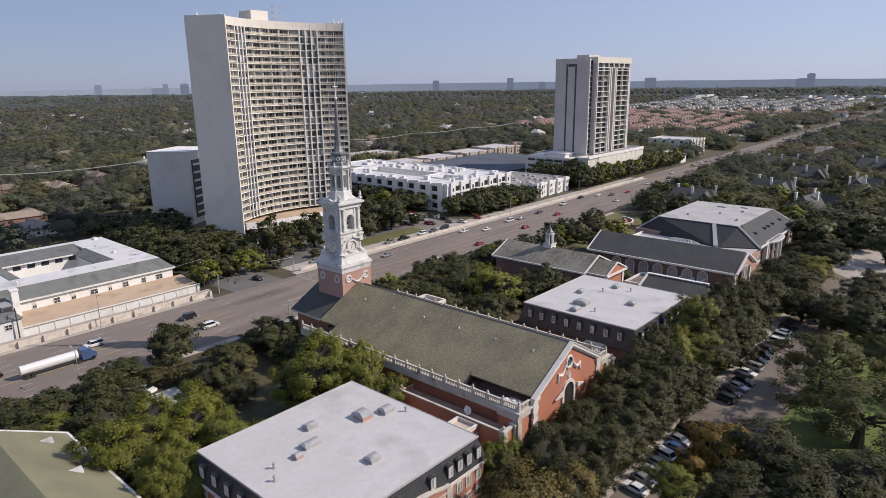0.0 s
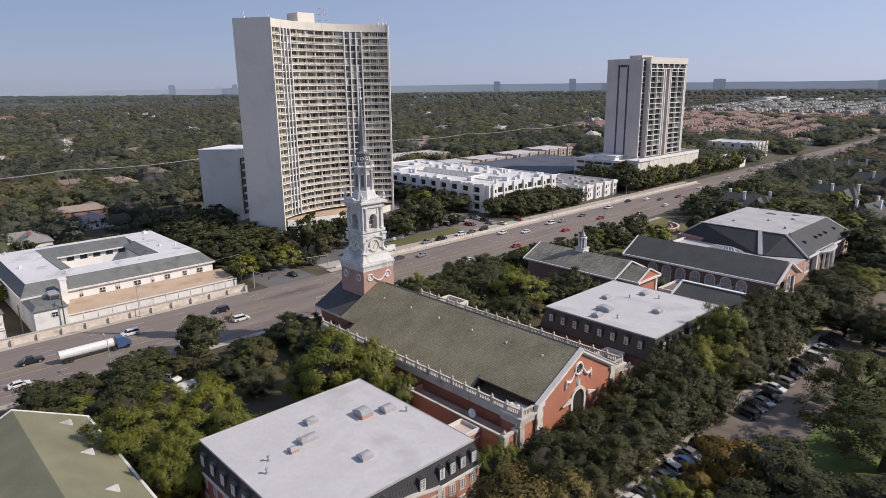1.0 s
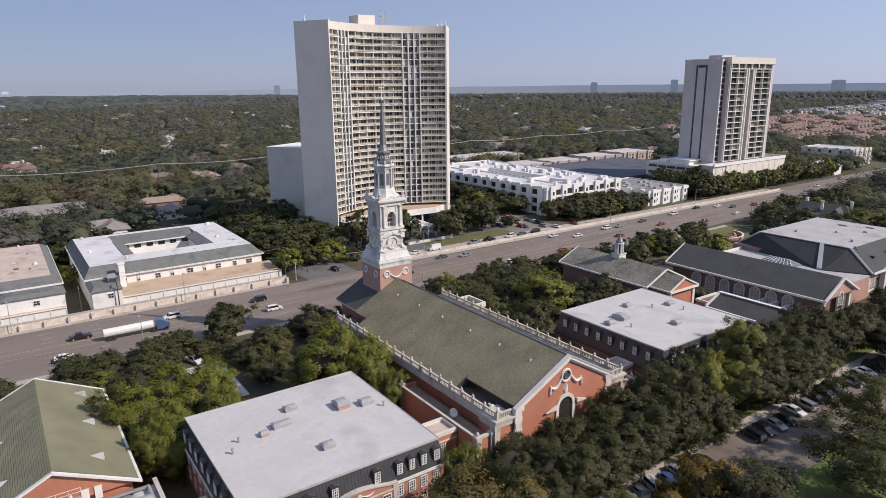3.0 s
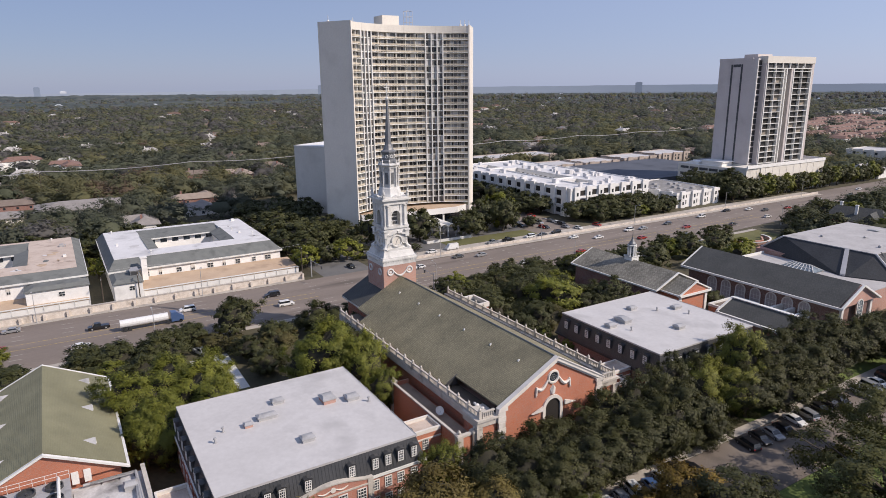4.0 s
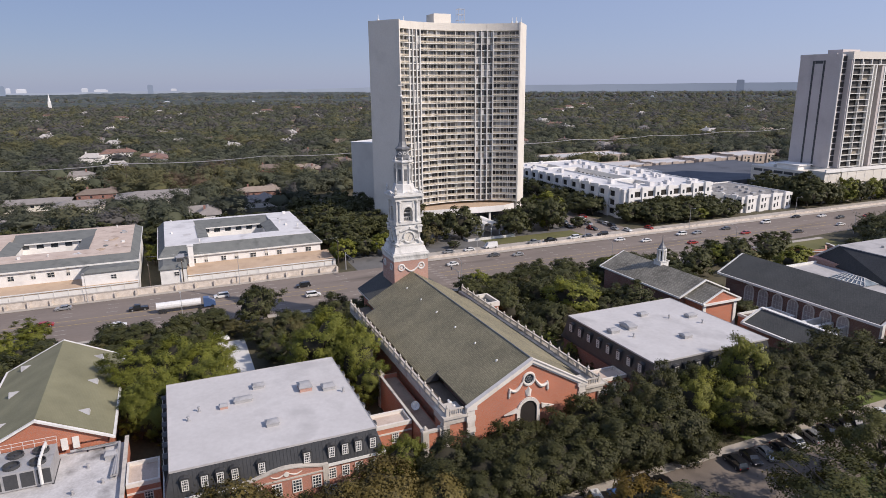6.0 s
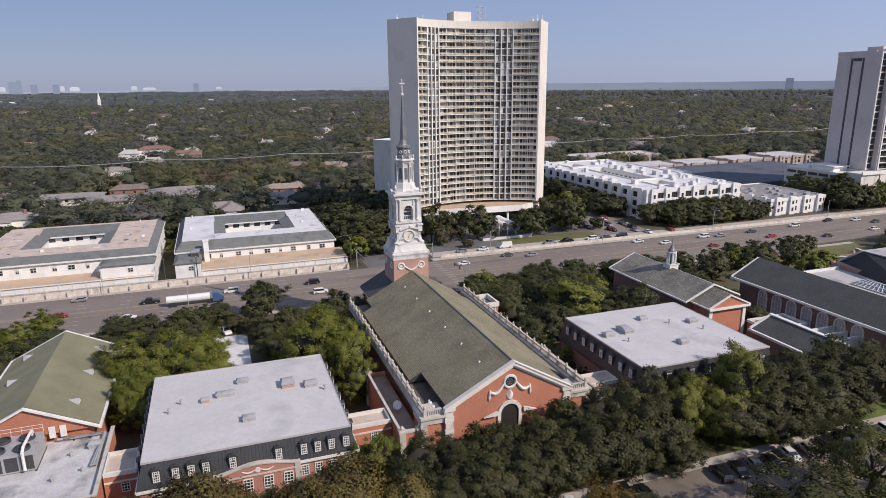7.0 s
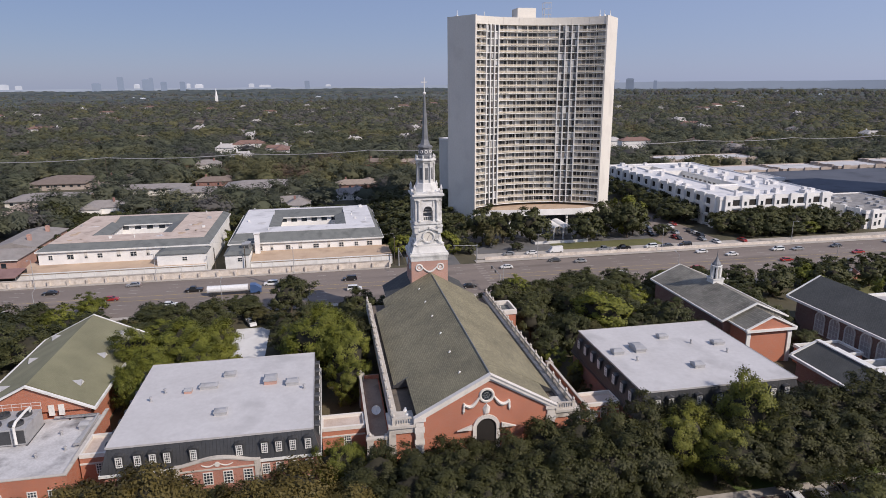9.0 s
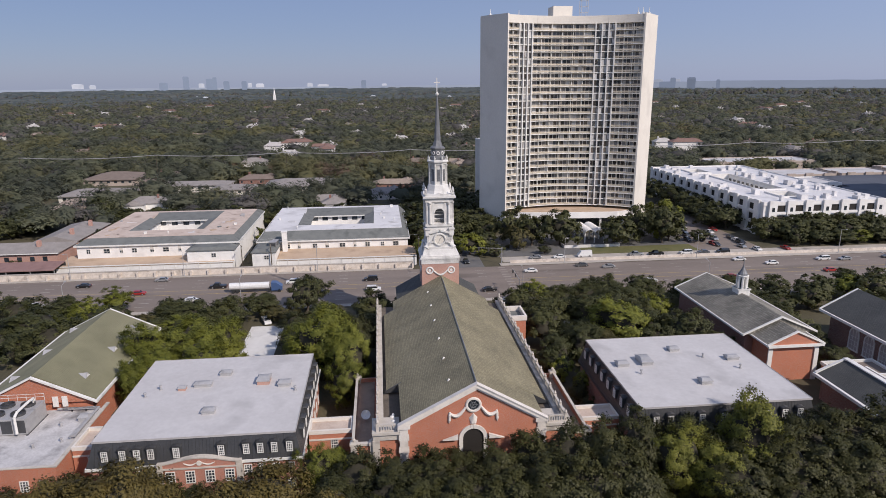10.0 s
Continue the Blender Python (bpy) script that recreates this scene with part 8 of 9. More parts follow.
plant(beside, [q for q in rows_mid if q[0] > -152 and -45 < q[1] < 200], 5)
plant(mid_, [q for q in rows_mid if not (q[0] > -152 and -45 < q[1] < 200)], 4)

# ---- far woods ----
KEEP_OUT = [(-276, -184, -36, 131), (-262, -184, -95, -30), (-344, -184, 120, 480), (-382, -334, 298, 512), (-444, -408, 326, 414), (-148, -20, -30, 300), (-160, 60, -300, 40)]


def canopy(name, lo, hi):
    m, nt, p = nodes_of(name)
    leafy = ramp(nt, nt.nodes.new("ShaderNodeNewGeometry").outputs["Random Per Island"], [(0.0, lo), (1.0, hi)])
    patch = ramp(nt, noise_of(nt, 0.03, 3, "World"), [(0.38, lo), (0.62, hi)])
    nt.links.new(mixed(nt, leafy, patch, 0.8), p.inputs["Base Color"])
    p.inputs["Roughness"].default_value, p.inputs["Specular IOR Level"].default_value = 0.9, 0.1
    tr = nt.nodes.new("ShaderNodeBsdfTranslucent")
    nt.links.new(p.inputs["Base Color"].links[0].from_socket, tr.inputs["Color"])
    mx = nt.nodes.new("ShaderNodeMixShader")
    mx.inputs[0].default_value = 0.42
    nt.links.new(p.outputs[0], mx.inputs[1]), nt.links.new(tr.outputs[0], mx.inputs[2])
    nt.links.new(mx.outputs[0], nt.nodes["Material Output"].inputs["Surface"])
    return m


# oak, elm, ash, turning elm, greyish crowns, red oak
# some distance haze is put into these colours as extra blue and grey
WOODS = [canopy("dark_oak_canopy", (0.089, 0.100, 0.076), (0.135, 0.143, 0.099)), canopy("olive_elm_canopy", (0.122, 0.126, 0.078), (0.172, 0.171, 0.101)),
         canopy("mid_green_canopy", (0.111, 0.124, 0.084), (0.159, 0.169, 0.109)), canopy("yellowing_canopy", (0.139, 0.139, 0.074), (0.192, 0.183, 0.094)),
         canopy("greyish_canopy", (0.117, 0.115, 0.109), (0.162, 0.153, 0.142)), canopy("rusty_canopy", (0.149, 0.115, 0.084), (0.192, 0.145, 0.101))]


def road_x(y):
    return float(np.interp(y, (240, 420, 900, 1700, 3000), (-167, -176, -186, -202, -220)))


HOUSES = []


def free(x, y, gap=4.0):
    if any(a - gap < x < b + gap and c - gap < y < d + gap for a, b, c, d in KEEP_OUT):
        return False
    if abs(x - road_x(y)) < (24 if y < 330 else 17) + gap:
        return False
    for hx, hy, s, front in HOUSES:
        if abs(x - hx) > 60 or abs(y - hy) > 60:
            continue
        if abs(x - hx) < s + gap * 0.7 and abs(y - hy) < s + gap * 0.7:
            return False
        if front:
            # an open yard or street on the house's sunny side
            d = math.hypot(20 - hx, 40 - hy)
            ux, uy = (20 - hx) / d, (40 - hy) / d
            if -4 < (x - hx) * ux + (y - hy) * uy < front and abs((x - hx) * uy - (y - hy) * ux) < s + 2:
                return False
    return True


def polar_spots(seed, r0, r1, step, grow=0.0):
    rng = random.Random(seed)
    r = r0
    out = []
    while r < r1:
        s = step * (1 + grow * (r - r0) / (r1 - r0))
        n = int(radians(128) * r / s)
        for i in range(n):
            a = radians(1) + radians(128) * (i + rng.random()) / n
            rr_ = r + rng.uniform(-0.5, 0.5) * s
            out.append((20 - rr_ * math.sin(a), 40 + rr_ * math.cos(a)))
        r += s
    return out


HOUSE_ROOFS = [grained("brown_shingle_roof", (0.145, 0.112, 0.09), (0.215, 0.17, 0.14), 0.4, 5, 0.9, 0, 0.2), grained("grey_shingle_roof", (0.20, 0.182, 0.168), (0.285, 0.262, 0.243), 0.4, 5, 0.9, 0, 0.2),
               grained("tan_shingle_roof", (0.24, 0.19, 0.15), (0.32, 0.26, 0.21), 0.4, 5, 0.9, 0, 0.2), grained("red_tile_roof", (0.165, 0.098, 0.078), (0.225, 0.138, 0.110), 0.4, 5, 0.9, 0, 0.2),
               grained("pale_flat_roof", (0.36, 0.34, 0.32), (0.48, 0.46, 0.43), 0.4, 5, 0.9, 0, 0.2)]
ROOF_WORDS = ["brown", "grey", "tan", "red tile", "pale"]


def house_kind(k, w, d, h, rise, panes=True):
    ob = thing("house", (0, 0, 0), f"low suburban house with a {ROOF_WORDS[k]} hipped roof among trees", "house", "suburban houses")
    walls = BRICK_DARK if k in (0, 2) else WHITE_WALL
    part("wall", boxes((-w / 2, w / 2, -d / 2, d / 2, -0.3, h), (w / 2 - d * 0.8, w / 2, d / 2 - 0.1, d / 2 + w * 0.28, -0.3, h)), walls, ob)
    bm = bmesh.new()
    hull(bm, [(sx * (w / 2 + 0.6), sy * (d / 2 + 0.6), z) for sx in (-1, 1) for sy in (-1, 1) for z in (h, h - 0.15)] + [(-w / 2 + d * 0.45, 0, h + rise), (w / 2 - d * 0.45, 0, h + rise)])
    x0, x1, y1 = w / 2 - d * 0.8 - 0.5, w / 2 + 0.5, d / 2 + w * 0.28 + 0.5
    hull(bm, [(x0, 0, h), (x1, 0, h), (x0, y1, h), (x1, y1, h), ((x0 + x1) / 2, 0, h + rise * 0.9), ((x0 + x1) / 2, y1 - 2.5, h + rise * 0.9)])
    part("roof", bm, HOUSE_ROOFS[k], ob)
    part("chimney", boxes((-w / 4 - 0.5, -w / 4 + 0.5, 0.8, 1.9, h, h + rise + 1.2)), BRICK_DARK if k != 4 else WHITE_WALL, ob)
    for i in range(4 if panes else 0):
        x = -w / 2 + 1.6 + i * (w - 3.2) / 3
        part("window", boxes((x - 0.6, x + 0.6, -d / 2 - 0.05, -d / 2 + 0.05, 0.9, 2.2)), GLASS, ob)
    return ob


def build_houses():
    rng = random.Random(77)
    sizes = ((22, 11, 3.2, 2.6), (20, 12, 3.4, 3.0), (26, 12, 3.2, 2.4), (30, 13, 8.0, 3.0), (17, 11, 6.0, 3.6))
    protos = {(i, near_by): house_kind(i, *sizes[i], near_by) for i in range(5) for near_by in (True, False)}
    spots = []
    spots += [(x, y, k, None) for x, y, k in ((-347, -14, 2), (-372, 30, 2), (-384, -83, 0), (-322, -38, 1), (-360, 62, 1), (-405, 5, 0), (-395, 55, 2), (-430, -60, 0), (-310, 62, 1), (-334, 90, 1), (-372, 96, 2),
              (-660, 110, 4), (-560, 40, 3), (-470, 150, 2), (-520, 230, 4), (-92, 395, 0), (-40, 400, 1))]
    for p in polar_spots(78, 400, 1900, 88, 0.35):
        spots.append((*p, rng.choice([0, 0, 1, 1, 1, 4, 2, 2, 4, 0, 1, 3, 4]), None))
    used = set()
    for x, y, k, yard in spots:
        if not free(x, y, 8) or len(HOUSES) > 450 or -455 < x < -395 and 135 < y < 200:
            continue
        HOUSES.append((x, y, 9.0, yard if yard is not None else rng.choice((0, 22, 38, 52, 64))))
        m = Matrix.LocRotScale((x, y, gh(x, y)), Euler((0, 0, rng.choice((0, math.pi / 2, math.pi, -math.pi / 2)) + rng.uniform(-0.15, 0.15))), None)
        key = (k, math.hypot(x, y - 40) < 560)
        if key in used:
            copy_thing(protos[key], m)
        else:
            used.add(key)
            protos[key].matrix_basis = m
    for key in protos:
        if key not in used:
            for ch in list(protos[key].children):
                bpy.data.objects.remove(ch)
            bpy.data.objects.remove(protos[key])


def grand_house(x, y, turn):
    """A large slate-roofed brick house with cross gables and white chimneys."""
    b = thing("large_house", (0, 0, 0), "large brick house with steep slate gables and white chimneys", "house", "large houses")
    part("wall", boxes((-12, 12, -6, 6, -0.3, 5.8), (3, 11, -10, -6.01, -0.3, 5.8)), BRICK_DARK, b)
    bm = bmesh.new()
    hull(bm, [(sx * 12.6, sy * 6.6, 5.8) for sx in (-1, 1) for sy in (-1, 1)] + [(-9, 0, 11.4), (9, 0, 11.4)])
    part("roof", bm, SLATE_DARK, b)
    bm = bmesh.new()
    hull(bm, [(2.4, -10.6, 5.82), (11.6, -10.6, 5.82), (2.4, 0, 5.82), (11.6, 0, 5.82), (7, -10.2, 10.6), (7, 0, 10.6)])
    part("gable_roof", bm, SLATE_DARK, b)
    for cx, cy in ((-8, 3.5), (0, -3.0), (10.5, 2.6)):
        part("chimney", boxes((cx - 0.55, cx + 0.55, cy - 0.45, cy + 0.45, 5.8, 12.4), (cx - 0.7, cx + 0.7, cy - 0.6, cy + 0.6, 12.41, 12.7)), WHITE_WALL, b)
    for i in range(5):
        for z in (0.9, 3.6):
            part("window", boxes((-11 + i * 2.8, -9.8 + i * 2.8, -6.06, -6.0, z, z + 1.5)), GLASS, b)
    b.matrix_basis = Matrix.LocRotScale((x, y, 0), Euler((0, 0, turn)), None)
    HOUSES.append((x, y, 14.0, 16))


for row in GRAND:
    grand_house(*row)


def garden_flats(x0, x1, y0, y1, h, k):
    """A long low block of flats with a shallow hipped roof."""
    b = thing("garden_flats", ((x0 + x1) / 2, (y0 + y1) / 2, 0), f"long low block of flats with a {ROOF_WORDS[k]} roof", "building", "garden flats")
    part("wall", boxes((x0 + 1, x1 - 1, y0 + 1, y1 - 1, -0.3, h)), DIM_WALL if k == 0 else CREAM_WALL, b)
    bm = bmesh.new()
    w = (x1 - x0) / 2
    hull(bm, [(x, y, z) for x in (x0, x1) for y in (y0, y1) for z in (h - 0.3, h)] + [(x0 + w, y0 + w * 0.8, h + w * 0.2), (x0 + w, y1 - w * 0.8, h + w * 0.2)])
    part("roof", bm, HOUSE_ROOFS[k], b)
    n = int((y1 - y0) / 5)
    for i in range(n):
        y = y0 + 2 + (y1 - y0 - 4) * (i + 0.5) / n
        part("window", boxes((x1 - 1, x1 - 0.94, y - 0.9, y + 0.9, h - 2.2, h - 0.8)), GLASS, b)


for row in ((-388, -358, 16, 60, 4.2, 1), (-388, -370, -52, -6, 4.2, 1), (-372, -352, -14, 12, 4.0, 1), (-440, -405, -110, -74, 4.0, 0), (-368, -342, -96, -58, 3.8, 1), (-334, -303, -84, -65, 3.6, 2), (-404, -380, -66, -54, 3.6, 0)):
    garden_flats(*row)
    KEEP_OUT.append((row[0], row[1] + 14, row[2], row[3]))


def brick_flats():
    """Two brick wings with grey hipped roofs and a low carport on posts, beyond the retaining wall."""
    z = -2.6
    for (x0, x1, y0, y1), along in (((-222, -205, -92, -32), "y"), ((-257, -222.6, -50, -33), "x")):
        b = thing("brick_flats", ((x0 + x1) / 2, (y0 + y1) / 2, z), "two-storey brick flats with a grey shingle roof", "building", "brick flats")
        part("wall", boxes((x0 + 0.7, x1 - 0.7, y0 + 0.7, y1 - 0.7, z, 5.2)), BRICK_PINK, b)
        bm = bmesh.new()
        xm, ym = (x0 + x1) / 2, (y0 + y1) / 2
        ends = [(xm, y0 + 5, 7.6), (xm, y1 - 5, 7.6)] if along == "y" else [(x0 + 5, ym, 7.6), (x1, ym, 7.6)]
        hull(bm, [(x, y, zz) for x in (x0, x1) for y in (y0, y1) for zz in (5.1, 5.35)] + ends)
        part("roof", bm, HOUSE_ROOFS[1], b, "grey shingle hipped roof")
        part("gutter", boxes((x1, x1 + 0.15, y0, y1, 5.0, 5.3)), WHITE_TRIM, b)
        for cx, cy in ((xm + 4, y0 + 12), (xm + 3, y1 - 9)) if along == "y" else ((x0 + 10, ym + 4), (x1 - 8, ym + 3.5)):
            part("chimney", boxes((cx - 0.8, cx + 0.8, cy - 0.6, cy + 0.6, 5.3, 8.9)), BRICK_PINK, b)
        n = int((y1 - y0) / 5) if along == "y" else 2
        for i in range(n):
            y = y0 + 3 + (y1 - y0 - 6) * (i + 0.5) / n
            for zz in (-1.2, 2.2):
                part("window", boxes((x1 - 0.7, x1 - 0.62, y - 0.8, y + 0.8, zz, zz + 1.7)), GLASS, b)
    c = thing("carport", (-195, -53, z), "long low carport with a faded red roof on steel posts", "carport")
    bm = bmesh.new()
    hull(bm, [(x, y, zz + d) for x, zz in ((-199.8, 3.3), (-190.4, 2.5)) for y in (-92, -27.5) for d in (0, 0.25)])
    part("roof", bm, CARPORT_RED, c)
    part("back_wall", boxes((-199.9, -199.6, -92, -27.5, z, 3.2)), SEAM_METAL, c)
    for k in range(9):
        part("post", boxes((-190.9, -190.7, -91.5 + k * 8, -91.3 + k * 8, z, 2.5)), STEEL, c)


CARPORT_RED = grained("faded_red_sheet_roof", (0.20, 0.115, 0.10), (0.27, 0.165, 0.145), 0.3, 4, 0.8, 0, 0.1, 0.2)
brick_flats()


def town_rows():
    """Rows of red-roofed town houses up the highway, and pale flat-roofed shops beyond them."""
    rng = random.Random(12)
    for i in range(9):
        y = 770.0
        while y < 1260:
            n = rng.randint(3, 6)
            if rng.random() < 0.22:
                y += 40
                continue
            x, length = -266 - i * 34 + rng.uniform(-5, 5) - (y - 770) * 0.10, n * 11.0
            b = thing("town_houses", (x, y + length / 2, 0), "terrace of pale town houses with red tile roofs", "house", "town house terraces")
            part("wall", boxes((x - 8, x + 8, y, y + length, 0, 6.4)), CREAM_WALL if rng.random() < 0.5 else DIM_WALL, b)
            bm = bmesh.new()
            hull(bm, [(x + sx * 9.0, yy, zz) for sx in (-1, 1) for yy in (y - 0.8, y + length + 0.8) for zz in (6.3, 6.6)] + [(x, y + 5, 10.4), (x, y + length - 5, 10.4)])
            part("roof", bm, HOUSE_ROOFS[3], b)
            for k in range(n):
                yy = y + 5.5 + 11 * k
                part("front_gable", boxes((x + 6, x + 9.3, yy - 1.8, yy + 1.8, 0, 8.2)), DIM_WALL, b)
                if k % 2:
                    continue
                part("chimney", boxes((x - 3.4, x - 2.6, yy - 0.5, yy + 0.5, 8.0, 11.2)), DIM_WALL, b)
            KEEP_OUT.append((x - 8, x + 12, y - 2, y + length + 2))
            y += length + rng.choice((8, 14, 22))
    for i in range(11):
        y = 1275.0 + rng.uniform(0, 20)
        while y < 1880:
            x, length = -262 - i * 40 - (y - 1275) * 0.07 + rng.uniform(-4, 4), rng.uniform(46, 84)
            b = thing("town_houses", (x, y + length / 2, 0), "three-storey terrace with steep grey roofs and white gables", "house", "grey town house terraces")
            part("wall", boxes((x - 8, x + 8, y, y + length, 0, 8.4)), rng.choice((DIM_WALL, CREAM_WALL, BRICK_PINK)), b)
            bm = bmesh.new()
            hull(bm, [(x + sx * 8.8, yy, zz) for sx in (-1, 1) for yy in (y - 0.8, y + length + 0.8) for zz in (8.3, 8.6)] + [(x + sx * 5, yy, 12.2) for sx in (-1, 1) for yy in (y + 3, y + length - 3)])
            part("roof", bm, SLATE_DARK if rng.random() < 0.6 else GREY_SHINGLE, b)
            for k in range(3):
                yy = y + length * (k + 0.5) / 3
                part("front_gable", boxes((x + 6, x + 9.6, yy - 2.4, yy + 2.4, 0, 10.6)), WHITE_WALL, b)
            KEEP_OUT.append((x - 8, x + 14, y - 6, y + length + 4))
            y += length + rng.choice((10, 16, 30))
    for i in range(26):
        x, y = rng.uniform(-900, -262), rng.uniform(1900, 2350)
        w, d, h = rng.uniform(10, 26), rng.uniform(16, 46), rng.uniform(6, 12)
        b = thing("shop_block", (x, y, 0), "distant flat-roofed shop block with a pale parapet", "building", "shop blocks")
        part("wall", boxes((x - w, x + w, y - d, y + d, 0, h)), rng.choice((CREAM_WALL, WHITE_WALL, DIM_WALL)), b)
        part("flat_roof", boxes((x - w + 0.5, x + w - 0.5, y - d + 0.5, y + d - 0.5, h, h + 0.2)), rng.choice((GREY_SHINGLE, SHADOW_DECK, GREY_GRAVEL)), b)
        part("parapet", boxes((x + w - 0.4, x + w, y - d, y + d, h + 0.01, h + 1.4), (x - w, x + w - 0.41, y - d, y - d + 0.4, h + 0.01, h + 1.4)), WHITE_WALL, b)
        part("shop_front", boxes((x + w, x + w + 0.1, y - d + 2, y + d - 2, 0.5, 3.2)), GLASS, b)
        KEEP_OUT.append((x - w - 3, x + w + 18, y - d - 18, y + d + 3))


town_rows()
slab("pavement", rect(-351, -318, -16, 14), 0.04, CONCRETE, "pale paved yard between low flats")
KEEP_OUT.append((-351, -326, -12, 10))
build_houses()
white_block("apartment_block", "pale ornate apartment block beside the highway", -257, -216, 580, 612, 12.6, (), 7.0, CREAM_WALL, MEMBRANE)
KEEP_OUT.append((-262, -206, 575, 626))


def wood(name, spots, templates, seed, hmin, hmax, label, grey=0.08):
    rng = np.random.default_rng(seed)
    vs, fs, ns, ms, off = [], [], [], [], 0
    for x, y in spots:
        v, f, vn = templates[rng.integers(len(templates))]
        a, h, s = rng.uniform(0, math.tau), rng.uniform(hmin, hmax), rng.uniform(0.62, 1.5)
        h *= 0.70 + 0.30 * s
        ca, sa = math.cos(a), math.sin(a)
        w = np.column_stack([(v[:, 0] * ca - v[:, 1] * sa) * s + x, (v[:, 0] * sa + v[:, 1] * ca) * s + y, v[:, 2] * h])
        vs.append(w), fs.append(f + off)
        ns.append(np.column_stack([vn[:, 0] * ca - vn[:, 1] * sa, vn[:, 0] * sa + vn[:, 1] * ca, vn[:, 2]]))
        off += len(v)
        # kinds grow in drifts
        q = 1.25 * noise.noise((x * 0.010, y * 0.010, 2.0)) + 0.5 * noise.noise((x * 0.035, y * 0.035, 7.0)) + rng.uniform(-0.45, 0.45)
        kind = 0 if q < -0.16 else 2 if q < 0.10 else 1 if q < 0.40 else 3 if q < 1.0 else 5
        # the greyish share grows with distance, putting haze into the crowns' colour
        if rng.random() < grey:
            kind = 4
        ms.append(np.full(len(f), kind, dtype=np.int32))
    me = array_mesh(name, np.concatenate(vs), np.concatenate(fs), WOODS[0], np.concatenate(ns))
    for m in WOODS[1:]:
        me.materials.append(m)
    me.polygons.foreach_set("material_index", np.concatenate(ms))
    return tagged(new(name, me), label, "woods", "", "stuff")


def wood_template(seed, R, lobes, leaves, size, core=0.80, puff=0.3):
    (v, f, vn), (cv, cf, cn), cs, rs = crown_arrays(seed, R, 1.0, 10, lobes, leaves, size, core, 0.12, puff, 0.0, 0.75)
    w = np.concatenate([v, cv])
    w[:, 2] /= 10.0
    return w, np.concatenate([f, cf + len(v)]), np.concatenate([vn, cn])


near_t = [wood_template(90 + i, 8.0, 36, 900, 0.80, 0.66, 0.22) for i in range(8)]
middle_t = [wood_template(110 + i, 8.6, 24, 230, 1.30, 0.72, 0.26) for i in range(8)]
far_t = [wood_template(100 + i, 10.0, 13, 46, 2.1, 0.72, 0.32) for i in range(8)]
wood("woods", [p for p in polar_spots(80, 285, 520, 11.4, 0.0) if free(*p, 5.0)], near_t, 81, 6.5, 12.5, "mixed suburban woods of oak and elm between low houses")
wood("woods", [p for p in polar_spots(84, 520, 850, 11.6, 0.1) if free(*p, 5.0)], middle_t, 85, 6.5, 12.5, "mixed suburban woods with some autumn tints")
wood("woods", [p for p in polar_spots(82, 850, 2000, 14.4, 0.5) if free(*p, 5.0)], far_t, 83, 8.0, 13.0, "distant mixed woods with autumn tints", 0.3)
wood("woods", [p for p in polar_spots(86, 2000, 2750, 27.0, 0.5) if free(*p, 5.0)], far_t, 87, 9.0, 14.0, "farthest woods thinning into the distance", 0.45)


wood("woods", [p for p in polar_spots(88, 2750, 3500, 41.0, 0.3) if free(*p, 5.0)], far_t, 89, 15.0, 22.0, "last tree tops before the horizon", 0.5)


# distance haze is put into this canopy's bluish colour and faint glow
HAZED_CANOPY, fc_, fcp_ = nodes_of("haze_blue_far_canopy")
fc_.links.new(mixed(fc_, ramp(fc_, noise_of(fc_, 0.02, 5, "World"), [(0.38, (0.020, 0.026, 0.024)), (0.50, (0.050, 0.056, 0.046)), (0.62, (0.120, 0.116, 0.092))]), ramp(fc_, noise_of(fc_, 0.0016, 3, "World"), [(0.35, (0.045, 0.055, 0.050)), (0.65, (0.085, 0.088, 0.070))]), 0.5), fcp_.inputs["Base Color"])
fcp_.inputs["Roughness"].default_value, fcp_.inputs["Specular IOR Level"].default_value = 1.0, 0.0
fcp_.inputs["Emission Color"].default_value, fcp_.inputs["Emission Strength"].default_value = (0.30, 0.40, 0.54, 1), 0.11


def far_canopy():
    rng = np.random.default_rng(5)
    rs = np.geomspace(1960, 4190, 110)
    az = np.linspace(radians(-8), radians(138), 560)
    A, Rr = np.meshgrid(az, rs)
    X, Y = 20 - Rr * np.sin(A), 40 + Rr * np.cos(A)
    Z = 3.0 + (6.0 + 16.0 * np.clip((A - 1.05) / 0.42, 0, 1)) * (Rr - 1960) / 2240 + rng.uniform(-3.0, 4.0, A.shape) + 3 * np.sin(X * 0.011) * np.cos(Y * 0.013)
    Z[0, :] = 0
    n, m = A.shape
    idx = np.arange(n * m).reshape(n, m)
    f = np.stack([idx[:-1, :-1], idx[:-1, 1:], idx[1:, 1:], idx[1:, :-1]], -1).reshape(-1, 4)
    ob = new("backdrop", array_mesh("backdrop", np.column_stack([X.ravel(), Y.ravel(), Z.ravel()]), f, HAZED_CANOPY))
    tagged(ob, "far tree canopy running to the horizon, haze in its colour and glow", "backdrop", "", "structure")


far_canopy()

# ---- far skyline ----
# haze over skyline and ridge is put into these bluish base colours
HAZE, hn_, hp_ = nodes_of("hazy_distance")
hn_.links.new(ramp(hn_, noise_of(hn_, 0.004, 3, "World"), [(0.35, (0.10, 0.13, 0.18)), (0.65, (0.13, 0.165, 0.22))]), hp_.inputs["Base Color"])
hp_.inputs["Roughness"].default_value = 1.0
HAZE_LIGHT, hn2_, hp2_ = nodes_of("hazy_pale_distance")
